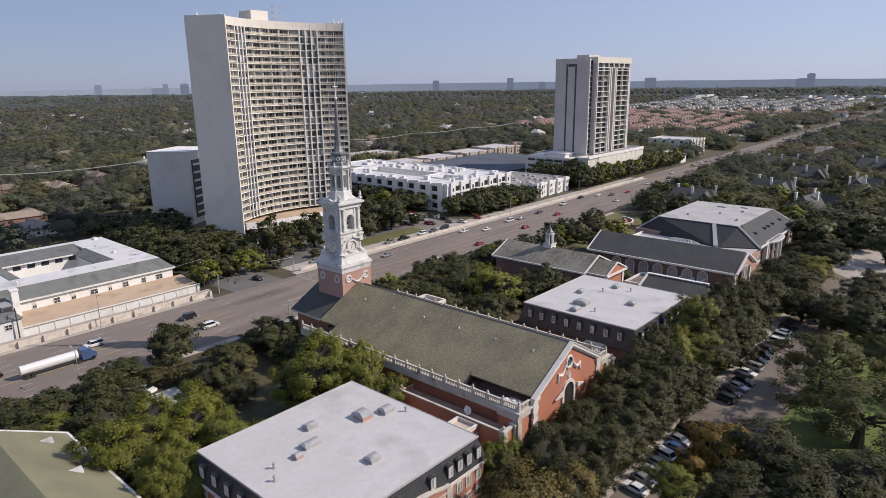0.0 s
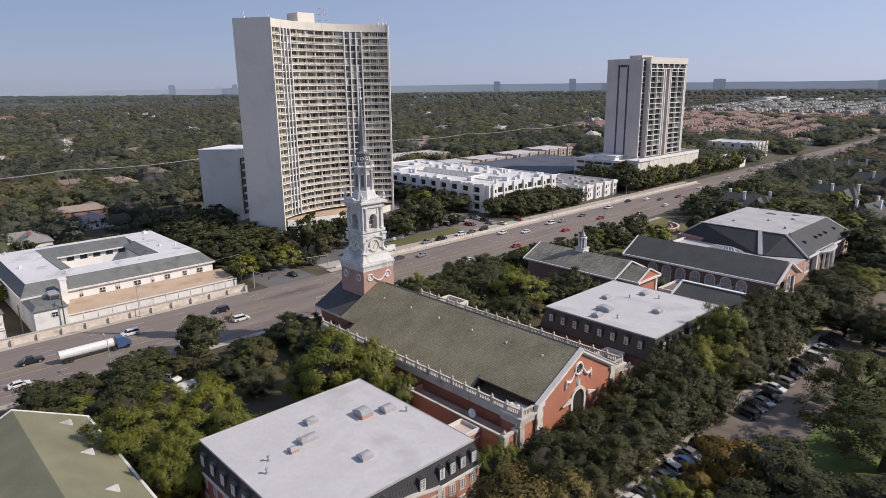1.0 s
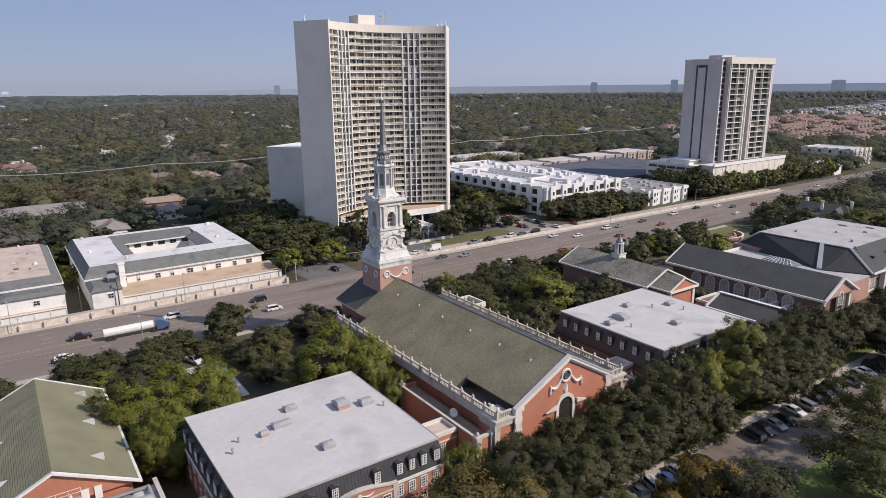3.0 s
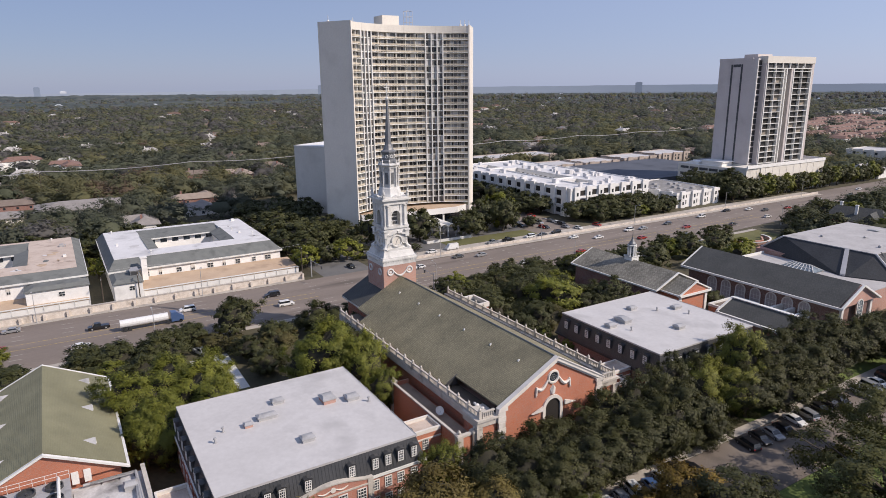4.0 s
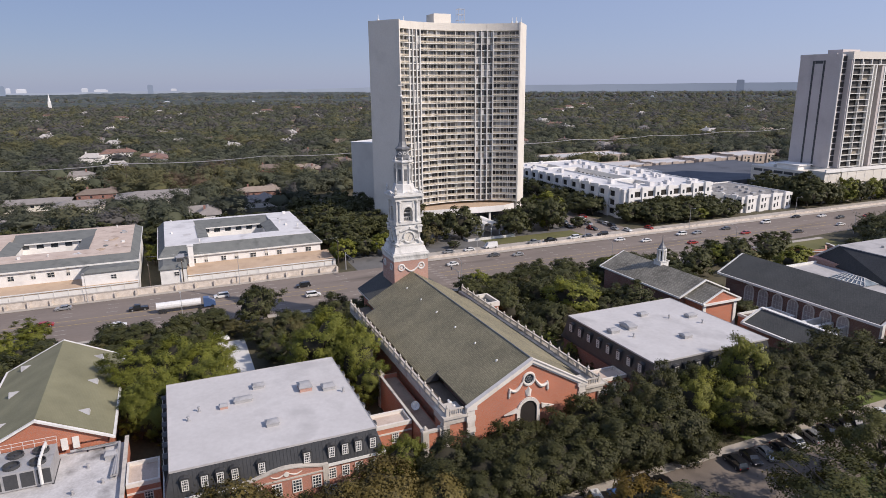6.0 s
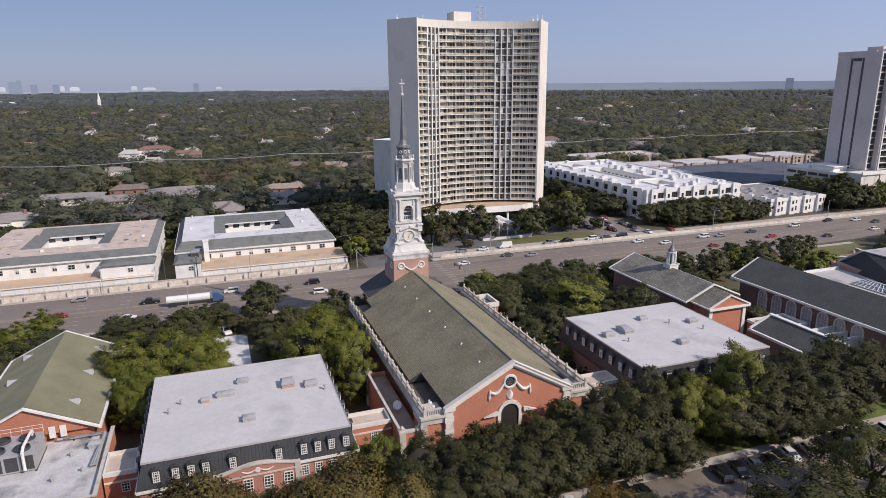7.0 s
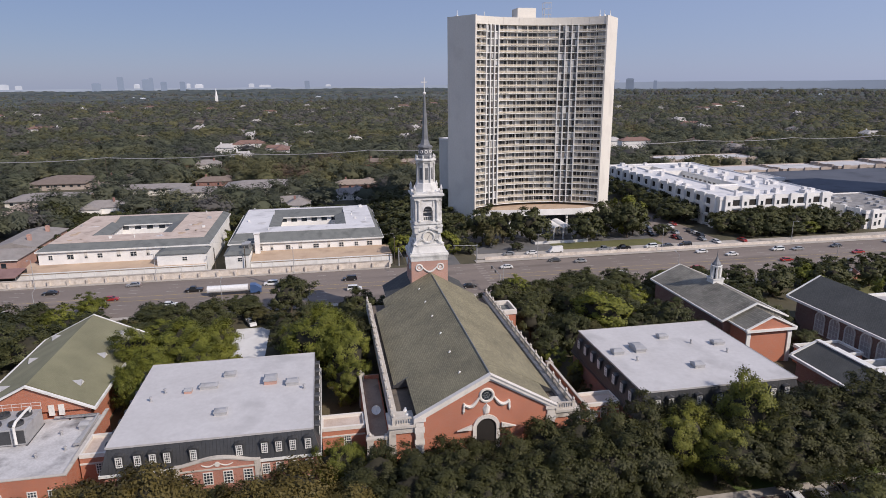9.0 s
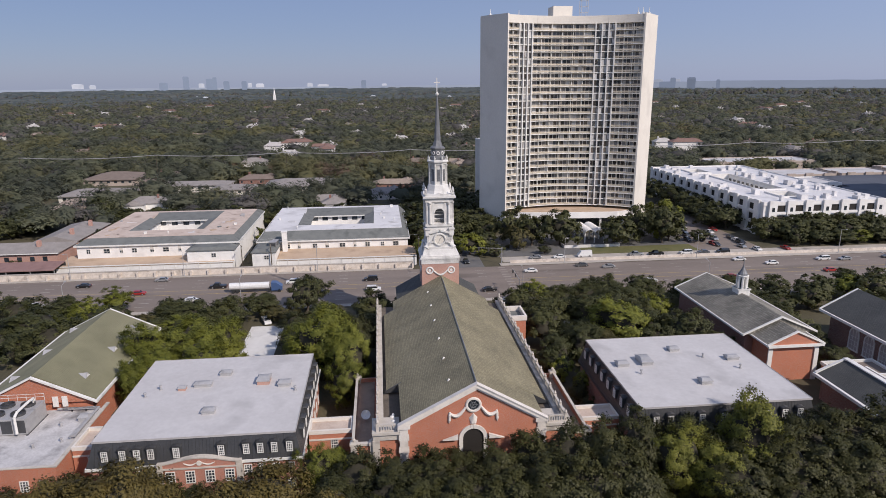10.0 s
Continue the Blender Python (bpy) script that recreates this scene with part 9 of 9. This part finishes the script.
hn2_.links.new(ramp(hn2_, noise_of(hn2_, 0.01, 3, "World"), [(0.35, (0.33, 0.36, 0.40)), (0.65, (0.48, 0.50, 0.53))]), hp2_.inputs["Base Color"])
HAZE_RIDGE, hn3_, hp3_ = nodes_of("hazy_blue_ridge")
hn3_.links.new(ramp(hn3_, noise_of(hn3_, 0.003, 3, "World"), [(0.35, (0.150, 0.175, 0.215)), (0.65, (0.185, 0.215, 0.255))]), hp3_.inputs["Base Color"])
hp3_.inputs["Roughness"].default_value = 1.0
# a weak emission lightens them further, as haze would
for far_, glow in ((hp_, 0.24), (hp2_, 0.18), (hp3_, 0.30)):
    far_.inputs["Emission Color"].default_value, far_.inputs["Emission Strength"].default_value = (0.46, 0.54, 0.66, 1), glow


def ridge_ring():
    rs, n = 4200, 220
    bm = bmesh.new()
    lo, hi = [], []
    for i in range(n + 1):
        a = radians(-10) + radians(150) * i / n
        x, y = 20 - rs * math.sin(a), 40 + rs * math.cos(a)
        lo.append(bm.verts.new((x, y, -5)))
        hi.append(bm.verts.new((x * 1.002, y * 1.002, 54 - 16 * min(max((a - 1.05) / 0.42, 0.0), 1.0) + 3 * noise.noise((a * 9, 0.3, 0)) + 2 * noise.noise((a * 40, 1.3, 0)))))
    for i in range(n):
        bm.faces.new((lo[i], lo[i + 1], hi[i + 1], hi[i]))
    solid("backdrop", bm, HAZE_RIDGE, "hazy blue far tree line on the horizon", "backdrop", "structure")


ridge_ring()


def skyline(az, width, height, dist, mat):
    a = radians(az)
    x, y = 20 - dist * math.sin(a), 40 + dist * math.cos(a)
    bm = bmesh.new()
    rows = []
    for k, z in ((1.0, 0), (1.0, height - 3.0), (0.72, height - 2.99), (0.72, height)):
        rows.append([bm.verts.new((sx * width * k / 2, sy * 12 * k, z)) for sx, sy in ((-1, -1), (1, -1), (1, 1), (-1, 1))])
    for p, q in zip(rows, rows[1:]):
        for i in range(4):
            bm.faces.new((p[i], p[(i + 1) % 4], q[(i + 1) % 4], q[i]))
    bm.faces.new(rows[-1])
    bm.transform(Matrix.Translation((x, y, 0)) @ Matrix.Rotation(a, 4, "Z"))
    solid("distant_building", bm, mat, "hazy distant office building on the horizon", "building", "", "skyline buildings")


SKYLINE = [(12.8, 44, 81, 0), (13.2, 95, 54, 0), (21.7, 73, 29, 1), (24.5, 73, 69, 0), (33.4, 44, 53, 0), (36.1, 44, 80, 0), (37.7, 59, 36, 1), (42.5, 44, 69, 0), (48.9, 110, 40, 1), (54.2, 18, 46, 1), (54.3, 29, 55, 1), (58.6, 26, 36, 1), (61.2, 22, 56, 0), (62.7, 33, 57, 1), (63.2, 51, 65, 0), (63.2, 51, 71, 0), (64.3, 37, 70, 1), (64.6, 33, 69, 0),
           (65.1, 88, 46, 0), (65.8, 73, 68, 1), (69.4, 40, 69, 0), (88.8, 44, 56, 1), (90.5, 33, 71, 0), (94.0, 95, 56, 1), (95.1, 44, 64, 1), (99.2, 66, 63, 1), (100.0, 29, 67, 1), (100.4, 33, 71, 0), (101.8, 37, 71, 0), (102.7, 26, 95, 0), (103.1, 44, 86, 0), (103.8, 44, 66, 1), (104.9, 37, 100, 0), (106.6, 51, 65, 0), (111.7, 44, 62, 1), (112.7, 80, 69, 1)]
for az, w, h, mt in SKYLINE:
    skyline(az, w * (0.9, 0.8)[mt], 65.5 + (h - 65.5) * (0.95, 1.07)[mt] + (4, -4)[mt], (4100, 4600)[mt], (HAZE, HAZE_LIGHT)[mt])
# pale low roofs scattered towards the horizon
rs_ = random.Random(41)
for i in range(26):
    a, dist = radians(rs_.uniform(4, 122)), rs_.uniform(2300, 4000)
    x, y, w = 20 - dist * math.sin(a), 40 + dist * math.cos(a), rs_.uniform(10, 34)
    bm = bmesh.new()
    prism(bm, rect(-w, w, -7, 7), 0, 12 + rs_.uniform(0, 3), 0.8)
    bm.transform(Matrix.Translation((x, y, 0)) @ Matrix.Rotation(a, 4, "Z"))
    solid("distant_building", bm, HAZE_LIGHT, "low pale distant building among the trees, haze in its colour", "building", "", "distant low buildings")
bm = bmesh.new()
box(bm, -2165, -2157, -251, -243, 0, 26)
lathe(bm, -2161, -247, [(3.6, 26), (3.0, 32), (2.2, 36), (0.2, 50)], 8)
solid("distant_steeple", bm, WHITE_WALL, "small white distant church steeple above the woods", "steeple")

# ---- vehicles ----
TYRE = grained("tyre_rubber", (0.018, 0.018, 0.018), (0.03, 0.03, 0.03), 2, 10, 0.85)
LAMP_RED = painted("tail_lamp_red", (0.35, 0.02, 0.02), 0.2)
LAMP_WHITE = painted("head_lamp_clear", (0.7, 0.7, 0.68), 0.1)
CAR_GLASS = glassy("car_glass", (0.012, 0.014, 0.016), 0.05)
PAINTS = {"white": painted("white_car_paint", (0.72, 0.72, 0.70)), "black": painted("black_car_paint", (0.012, 0.012, 0.014)), "silver": painted("silver_car_paint", (0.42, 0.43, 0.44), 0.3, 0.5),
          "grey": painted("grey_car_paint", (0.11, 0.115, 0.12), 0.3, 0.4), "red": painted("red_car_paint", (0.34, 0.025, 0.02)), "blue": painted("blue_car_paint", (0.05, 0.10, 0.22))}


def wheel_part(parent, x, y, r):
    bm = bmesh.new()
    lathe(bm, 0, 0, [(r * 0.9, -0.12), (r, -0.08), (r, 0.08), (r * 0.9, 0.12)], 12)
    bm.transform(Matrix.Translation((x, y, r)) @ Matrix.Rotation(math.pi / 2, 4, "X"))
    w = part("wheel", bm, TYRE, parent)
    bm = bmesh.new()
    lathe(bm, 0, 0, [(r * 0.55, -0.135), (r * 0.55, 0.135)], 8)
    bm.transform(Matrix.Translation((x, y, r)) @ Matrix.Rotation(math.pi / 2, 4, "X"))
    part("rim", bm, STEEL, w)


def car_kind(style, colour):
    """A parked or driving car along x, front towards +x."""
    if style == "suv":
        L, W, belt, top, cab = 4.8, 1.9, 1.05, 1.75, (-2.25, -2.0, 0.75, 1.35)
    elif style == "pickup":
        L, W, belt, top, cab = 5.6, 1.95, 1.1, 1.85, (-0.6, -0.45, 1.0, 1.6)
    elif style == "van":
        L, W, belt, top, cab = 5.6, 2.0, 1.2, 2.5, (-2.75, -2.65, 1.5, 2.3)
    else:
        L, W, belt, top, cab = 4.6, 1.8, 0.92, 1.42, (-1.75, -1.1, 0.45, 1.15)
    words = {"suv": "sport utility car", "pickup": "pickup truck", "van": "panel van", "sedan": "sedan car"}[style]
    ob = thing("car", (0, 0, 0), f"{colour} {words} on the asphalt", "car", "cars")
    h = W / 2
    bm = bmesh.new()
    hull(bm, [(sx * L / 2 * k, sy * h * q, z) for sx in (-1, 1) for sy in (-1, 1) for k, q, z in ((0.97, 0.93, 0.28), (1.0, 0.96, 0.5), (0.98, 0.97, belt * 0.78), (0.93, 0.9, belt * (0.86 if sx > 0 else 0.98)))] + [(cab[3], sy * h * 0.95, belt) for sy in (-1, 1)] + [(cab[0], sy * h * 0.95, belt) for sy in (-1, 1)])
    part("body", bm, PAINTS[colour], ob)
    bm = bmesh.new()
    hull(bm, [(x, sy * h * 0.92, belt - 0.02) for x in (cab[0], cab[3]) for sy in (-1, 1)] + [(x, sy * h * 0.76, top - 0.06) for x in (cab[1], cab[2]) for sy in (-1, 1)])
    part("glasshouse", bm, CAR_GLASS if style != "van" else PAINTS[colour], ob)
    bm = bmesh.new()
    hull(bm, [(x + dx, sy * h * q, z) for x, dx in ((cab[1], -0.06), (cab[2], 0.06)) for sy in (-1, 1) for q, z in ((0.78, top - 0.08), (0.7, top))])
    part("roof", bm, PAINTS[colour], ob)
    for sy in (-1, 1):
        bm = bmesh.new()
        sweep(bm, [(cab[0], sy * h * 0.925, belt - 0.02), (cab[1], sy * h * 0.77, top - 0.07), (cab[2], sy * h * 0.77, top - 0.07), (cab[3], sy * h * 0.925, belt - 0.02)], 0.05, 4)
        part("pillar", bm, PAINTS[colour], ob)
    for x in (L * 0.31, -L * 0.31):
        for sy in (-1, 1):
            wheel_part(ob, x, sy * (h - 0.08), 0.33 if style == "sedan" else 0.38)
    for sy in (-1, 1):
        part("headlight", boxes((L / 2 * 0.96, L / 2 * 1.0, sy * h * 0.72 - 0.18, sy * h * 0.72 + 0.18, 0.55, 0.7)), LAMP_WHITE, ob)
        part("tail_light", boxes((-L / 2 * 1.0, -L / 2 * 0.96, sy * h * 0.78 - 0.14, sy * h * 0.78 + 0.14, 0.62, 0.82)), LAMP_RED, ob)
    return ob


def park(rows):
    protos = {}
    for x, y, turn, style, colour in rows:
        key = (style, colour)
        m = pose(x, y, 0.04, 0, 0, turn)
        if key in protos:
            copy_thing(protos[key], m)
        else:
            protos[key] = car_kind(style, colour)
            protos[key].matrix_basis = m


cars = []
for x, y, c in ((-38.2, 90.4, "white sedan"), (-38.2, 93.6, "silver sedan"), (-38.0, 97.0, "white sedan"), (-38.3, 99.8, "silver sedan"), (-38.0, 102.8, "white suv"), (-37.8, 106.4, "blue sedan"), (-38.6, 109.6, "silver sedan"), (-38.2, 113.0, "black suv"),
                (-37.8, 116.2, "black sedan"), (-37.6, 131.6, "black suv"), (-37.6, 135.4, "black sedan"), (-37.4, 139.0, "silver sedan"), (-37.2, 142.5, "black sedan"), (-38.1, 147.4, "white sedan"), (-38.0, 151.6, "silver suv"), (-38.3, 156.4, "black sedan"),
                (-38.2, 160.2, "black suv"), (-38.2, 163.4, "black suv"), (-37.2, 171.0, "white suv"), (-37.5, 175.2, "silver suv"), (-37.9, 178.8, "white sedan"), (-38.1, 183.0, "black suv")):
    col, st = c.split()
    cars.append((x, y, rr.choice((-12, 168)) + rr.uniform(-3, 3), st, col))
traffic = [(-167, 9, "red sedan"), (-171, 33, "black pickup"), (-173, 57, "white suv"), (-173, 83, "black suv"), (-162, 84, "white suv"), (-158, 28, "white sedan"), (-176, 139, "white sedan"), (-181, 159, "grey sedan"), (-178, 168, "silver sedan"),
           (-181, 219, "white sedan"), (-175, 228, "white sedan"), (-178, 250, "white suv"), (-177, 258, "silver sedan"), (-164, 243, "red sedan"), (-178, 276, "grey sedan"), (-168, 277, "red sedan"), (-180, 303, "white suv"), (-183, 327, "black sedan"),
           (-179, 340, "white sedan"), (-173, 345, "grey sedan"), (-170, 360, "red sedan"), (-175, 398, "white sedan"), (-157, 121, "black sedan"), (-160, 176, "white sedan"), (-161, 205, "red sedan"), (-156, 262, "black suv"), (-160, 300, "grey sedan"),
           (-158, -18, "white sedan"), (-177, -12, "black sedan"), (-181, 12, "silver sedan"), (-162, 330, "white sedan"), (-174, 430, "grey sedan"), (-182, 455, "white sedan"), (-168, 470, "black sedan"), (-185, 520, "white suv"), (-178, 560, "silver sedan"), (-172, 610, "white sedan")]
for x, y, c in traffic:
    col, st = c.split()
    cars.append((x, y, 90 if x > -167.5 else -90, st, col))
for x, y, c in ((-193.5, 145, "silver sedan"), (-193, 154, "white sedan"), (-193.5, 164, "white van"), (-192.5, 184, "silver pickup"), (-192.5, 192, "black pickup"), (-192.6, 204, "white suv"), (-192.6, 211, "grey sedan"), (-192.6, 219, "black suv"), (-194.5, 234, "white sedan"), (-194.5, 246, "red sedan"),
                (-220.8, 226.6, "black suv"), (-224.6, 230.2, "white sedan"), (-203.4, 222.0, "black sedan"), (-199.6, 230.7, "silver sedan"), (-205.2, 233.4, "black suv"), (-209.4, 233.8, "white sedan"), (-213.6, 233.8, "grey sedan"), (-229, 234.2, "red sedan"),
                (-190.8, 118, "black sedan"), (-205, 116, "grey suv")):
    col, st = c.split()
    cars.append((x, y, -90 if x < -191 and y < 220 else 4, st, col))
for i, y in enumerate((214.5, 217.3, 220, 223, 226)):
    cars.append((-213 - (i % 2) * 7, y, 0, rr.choice(("sedan", "suv")), rr.choice(("white", "silver", "black", "grey"))))
for i, x in enumerate((-226, -234, -243, -255, -205)):
    cars.append((x, 219 + (i % 3) * 2.4, 90 if i % 2 else 0, rr.choice(("sedan", "suv")), rr.choice(("white", "silver", "red", "grey"))))
for x, y, c in ((-122, 137, "silver suv"), (-118, 136, "white van"), (-106, 118.5, "white suv"), (-128, 38, "white van"), (-136, 44, "white suv"), (-137, 54, "white pickup")):
    col, st = c.split()
    cars.append((x, y, 20, st, col))
park(cars)


def tanker():
    x, y0, y1 = -165.5, 38.0, 54.0
    t_ = thing("tanker_truck", (x, 45, 0), "long white tanker truck on the highway", "truck")
    bm = bmesh.new()
    tube(bm, (x, y0, 2.1), (x, y1 - 3.5, 2.1), 1.15, 1.15, 14)
    part("tank", bm, PAINTS["white"], t_)
    part("chassis", boxes((x - 0.5, x + 0.5, y0 + 0.3, y1, 0.7, 1.0)), SEAM_METAL, t_)
    bm = bmesh.new()
    hull(bm, [(x + s * 1.2, yy, zz) for s in (-1, 1) for yy, zz in ((y1 - 2.8, 0.6), (y1 - 2.8, 3.3), (y1 - 1.2, 3.2), (y1 - 0.9, 2.0), (y1 + 0.6, 1.9), (y1 + 0.6, 0.6))])
    part("cab", bm, PAINTS["blue"], t_, "dark blue cab")
    part("windscreen", boxes((x - 1.0, x + 1.0, y1 - 1.12, y1 - 0.95, 2.1, 3.0)), CAR_GLASS, t_)
    for yy in (y0 + 1.2, y0 + 2.4, y1 - 3.6, y1 - 0.3):
        for s in (-1, 1):
            bm = bmesh.new()
            tube(bm, (x + s * 0.85, yy, 0.5), (x + s * 1.2, yy, 0.5), 0.5, 0.5, 12)
            part("wheel", bm, TYRE, t_)


tanker()

# ---- poles, cables and signals ----


def utility_pole(x, y, h):
    z = gh(x, y)
    p = thing("utility_pole", (x, y, z), "weathered wooden utility pole with a crossarm", "utility pole", "utility poles")
    bm = bmesh.new()
    lathe(bm, x, y, [(0.2, z - 0.3), (0.14, z + h)], 8)
    part("pole", bm, BARK, p)
    part("crossarm", boxes((x - 1.2, x + 1.2, y - 0.08, y + 0.08, z + h - 0.9, z + h - 0.7)), BARK, p)
    for k in (-1, 0, 1):
        bm = bmesh.new()
        lathe(bm, x + k, y, [(0.07, z + h - 0.7), (0.09, z + h - 0.5), (0.04, z + h - 0.4)], 6)
        part("insulator", bm, WHITE_TRIM, p)


def cable(a, b, sag, r=0.05, n=14):
    bm = bmesh.new()
    a, b = Vector(a), Vector(b)
    pts = [a.lerp(b, i / n) - Vector((0, 0, sag * 4 * (i / n) * (1 - i / n))) for i in range(n + 1)]
    sweep(bm, pts, r, 4)
    return solid("power_cable", bm, STEEL, "sagging pale power cable between poles", "cable", "", "power cables")


ys = [-160, -70, 20, 110, 200, 290, 380, 470, 560, 650]
for y in ys:
    utility_pole(-434 - (y + 160) * 0.03, y, 17.0)
for y0, y1 in zip(ys, ys[1:]):
    for dx in (-1, 1):
        cable((-434 - (y0 + 160) * 0.03 + dx, y0, 16.6), (-434 - (y1 + 160) * 0.03 + dx, y1, 16.6), 1.6, 0.10)


def street_lamp(x, y, h, arm, turn):
    l = thing("street_lamp", (x, y, 0), "tall grey steel street lamp beside the highway", "street lamp", "street lamps")
    bm = bmesh.new()
    lathe(bm, x, y, [(0.28, 0), (0.28, 0.4), (0.12, 0.5), (0.08, h)], 8)
    part("pole", bm, STEEL, l)
    c, s = math.cos(turn), math.sin(turn)
    bm = bmesh.new()
    tube(bm, (x, y, h - 0.1), (x + arm * c, y + arm * s, h + 0.5), 0.06, 0.05, 6)
    part("arm", bm, STEEL, l)
    e = (x + arm * c, y + arm * s)
    bm = bmesh.new()
    hull(bm, [(e[0] + sx * 0.45, e[1] + sy * 0.2, h + z) for sx in (-1, 1) for sy in (-1, 1) for z in (0.4, 0.58)])
    part("lamp_head", bm, STEEL, l)


for y in (-20, 18, 64, 154, 205, 262, 330, 400):
    street_lamp(-186.0, y, 9.5, 2.4, 0.0)
for y in (-5, 45, 130, 190, 250, 320):
    street_lamp(-148.6, y, 9.5, 2.4, math.pi)


def signal(x, y, dx, dy):
    s_ = thing("traffic_signal", (x, y, 0), "grey mast-arm traffic signal at the crossing", "traffic signal", "traffic signals")
    bm = bmesh.new()
    lathe(bm, x, y, [(0.2, 0), (0.14, 6.6)], 8)
    part("pole", bm, STEEL, s_)
    bm = bmesh.new()
    tube(bm, (x, y, 6.0), (x + dx, y + dy, 6.5), 0.1, 0.06, 6)
    part("mast_arm", bm, STEEL, s_)
    for f in (0.55, 0.95):
        px, py = x + dx * f, y + dy * f
        part("signal_head", boxes((px - 0.2, px + 0.2, py - 0.2, py + 0.2, 5.3, 6.3)), SEAM_METAL, s_)


signal(-187.5, 101.5, 11, 0), signal(-187.5, 130.8, 0, -9), signal(-148.4, 101, 0, 9), signal(-148.4, 129, -11, 0)
for y in (46.5, 100.8, 36.0):
    utility_pole(-195.5, y, 11.0)
cable((-195.5, 36, 10.4), (-195.5, 46.5, 10.4), 0.2, 0.03)
cable((-195.5, 46.5, 10.4), (-195.5, 100.8, 10.4), 1.0, 0.03)

# ---- smaller things on and round the buildings ----


def dish(x, y, z):
    d = thing("satellite_dish", (x, y, z), "white satellite dish on the flat church roof", "satellite dish")
    bm = bmesh.new()
    lathe(bm, 0, 0, [(0.05, 0.0), (0.35, 0.06), (0.62, 0.2), (0.82, 0.38), (0.85, 0.42), (0.8, 0.40), (0.6, 0.24), (0.3, 0.1), (0.05, 0.05)], 16)
    bm.transform(Matrix.Translation((x, y, z + 1.0)) @ Matrix.Rotation(radians(55), 4, "Y"))
    part("reflector", bm, WHITE_TRIM, d)
    bm = bmesh.new()
    tube(bm, (x, y, z), (x, y, z + 1.0), 0.07, 0.07, 6)
    part("mast", bm, STEEL, d)
    bm = bmesh.new()
    tube(bm, (x + 0.2, y, z + 0.6), (x + 0.9, y, z + 1.5), 0.03, 0.03, 4)
    part("feed_arm", bm, STEEL, d)


dish(-68.5, 83.3, 6.05)


def horn(x, y, z):
    d = thing("roof_fan", (x, y, z), "white curved roof ventilator behind the balustrade", "ventilator")
    bm = bmesh.new()
    lathe(bm, x, y, [(0.3, z), (0.3, z + 0.6), (0.42, z + 0.7), (0.36, z + 0.9), (0.08, z + 1.0)], 12)
    part("hood", bm, WHITE_TRIM, d)
    bm = bmesh.new()
    tube(bm, (x, y, z + 0.5), (x - 1.1, y + 0.2, z + 0.6), 0.18, 0.26, 10)
    part("duct", bm, WHITE_TRIM, d)


horn(-61.3, 88.2, 8.75), horn(-62.8, 88.0, 8.75)
for s in (-1,):
    for x in (-112, -102.2, -92.6, -82.4, -72.8, -63.7):
        y = CY + s * 3.5
        z = 17.55 - 0.532 * (RY - y)
        bm = bmesh.new()
        hull(bm, [(x - 0.2, y - 0.18, z - 0.05), (x + 0.2, y - 0.18, z - 0.05), (x - 0.2, y + 0.18, z - 0.05), (x + 0.2, y + 0.18, z - 0.05), (x - 0.15, y, z + 0.32), (x + 0.15, y, z + 0.32), (x, y - s * 0.28, z + 0.28)])
        solid("roof_vent", bm, WHITE_TRIM, "small white vent on the slate roof", "vent", "", "slate roof vents")

# canopy by the tower's drive, garden walls, entrance
can = thing("entrance_canopy", (-220, 174.5, 0), "white twin-vaulted entrance canopy before the tower", "canopy")
n = 8
for yc in (172.6, 176.8):
    bm = bmesh.new()
    outer = [(yc + 2.05 * math.cos(math.pi * i / n), 4.3 + 1.5 * math.sin(math.pi * i / n)) for i in range(n + 1)]
    inner_ = [(yc + 1.9 * math.cos(math.pi * i / n), 4.3 + 1.38 * math.sin(math.pi * i / n)) for i in range(n, -1, -1)]
    extrude_x(bm, outer + inner_, -229, -213.5)
    part("vault", bm, WHITE_WALL, can)
for x in (-228.5, -221, -214):
    for y in (170.6, 174.7, 178.8):
        part("post", boxes((x - 0.2, x + 0.2, y - 0.2, y + 0.2, 0, 4.3)), WHITE_WALL, can)
tagged(part("fence", boxes((-207.2, -207.0, 160, 183, 0.05, 1.2), (-212, -207.21, 159.9, 160.1, 0.05, 1.2), (-212, -207.21, 182.9, 183.1, 0.05, 1.2)), PALE_STONE, None), "low pale garden wall before the tower", "wall")
for pts in ([(-147, 238), (-141, 241), (-138, 247), (-141, 253), (-147, 256)], [(-138, 268), (-132, 272), (-131, 279), (-135, 284)]):
    bm = bmesh.new()
    for (a, b), (c, d) in zip(pts, pts[1:]):
        w = Vector((d - b, a - c, 0)).normalized() * 0.3
        hull(bm, [(p[0] + q * w.x, p[1] + q * w.y, z) for p in ((a, b), (c, d)) for q in (-1, 1) for z in (0, 1.5)])
    gw = solid("garden_wall", bm, BRICK, "low curved brick garden wall by the highway", "wall", "", "garden walls")
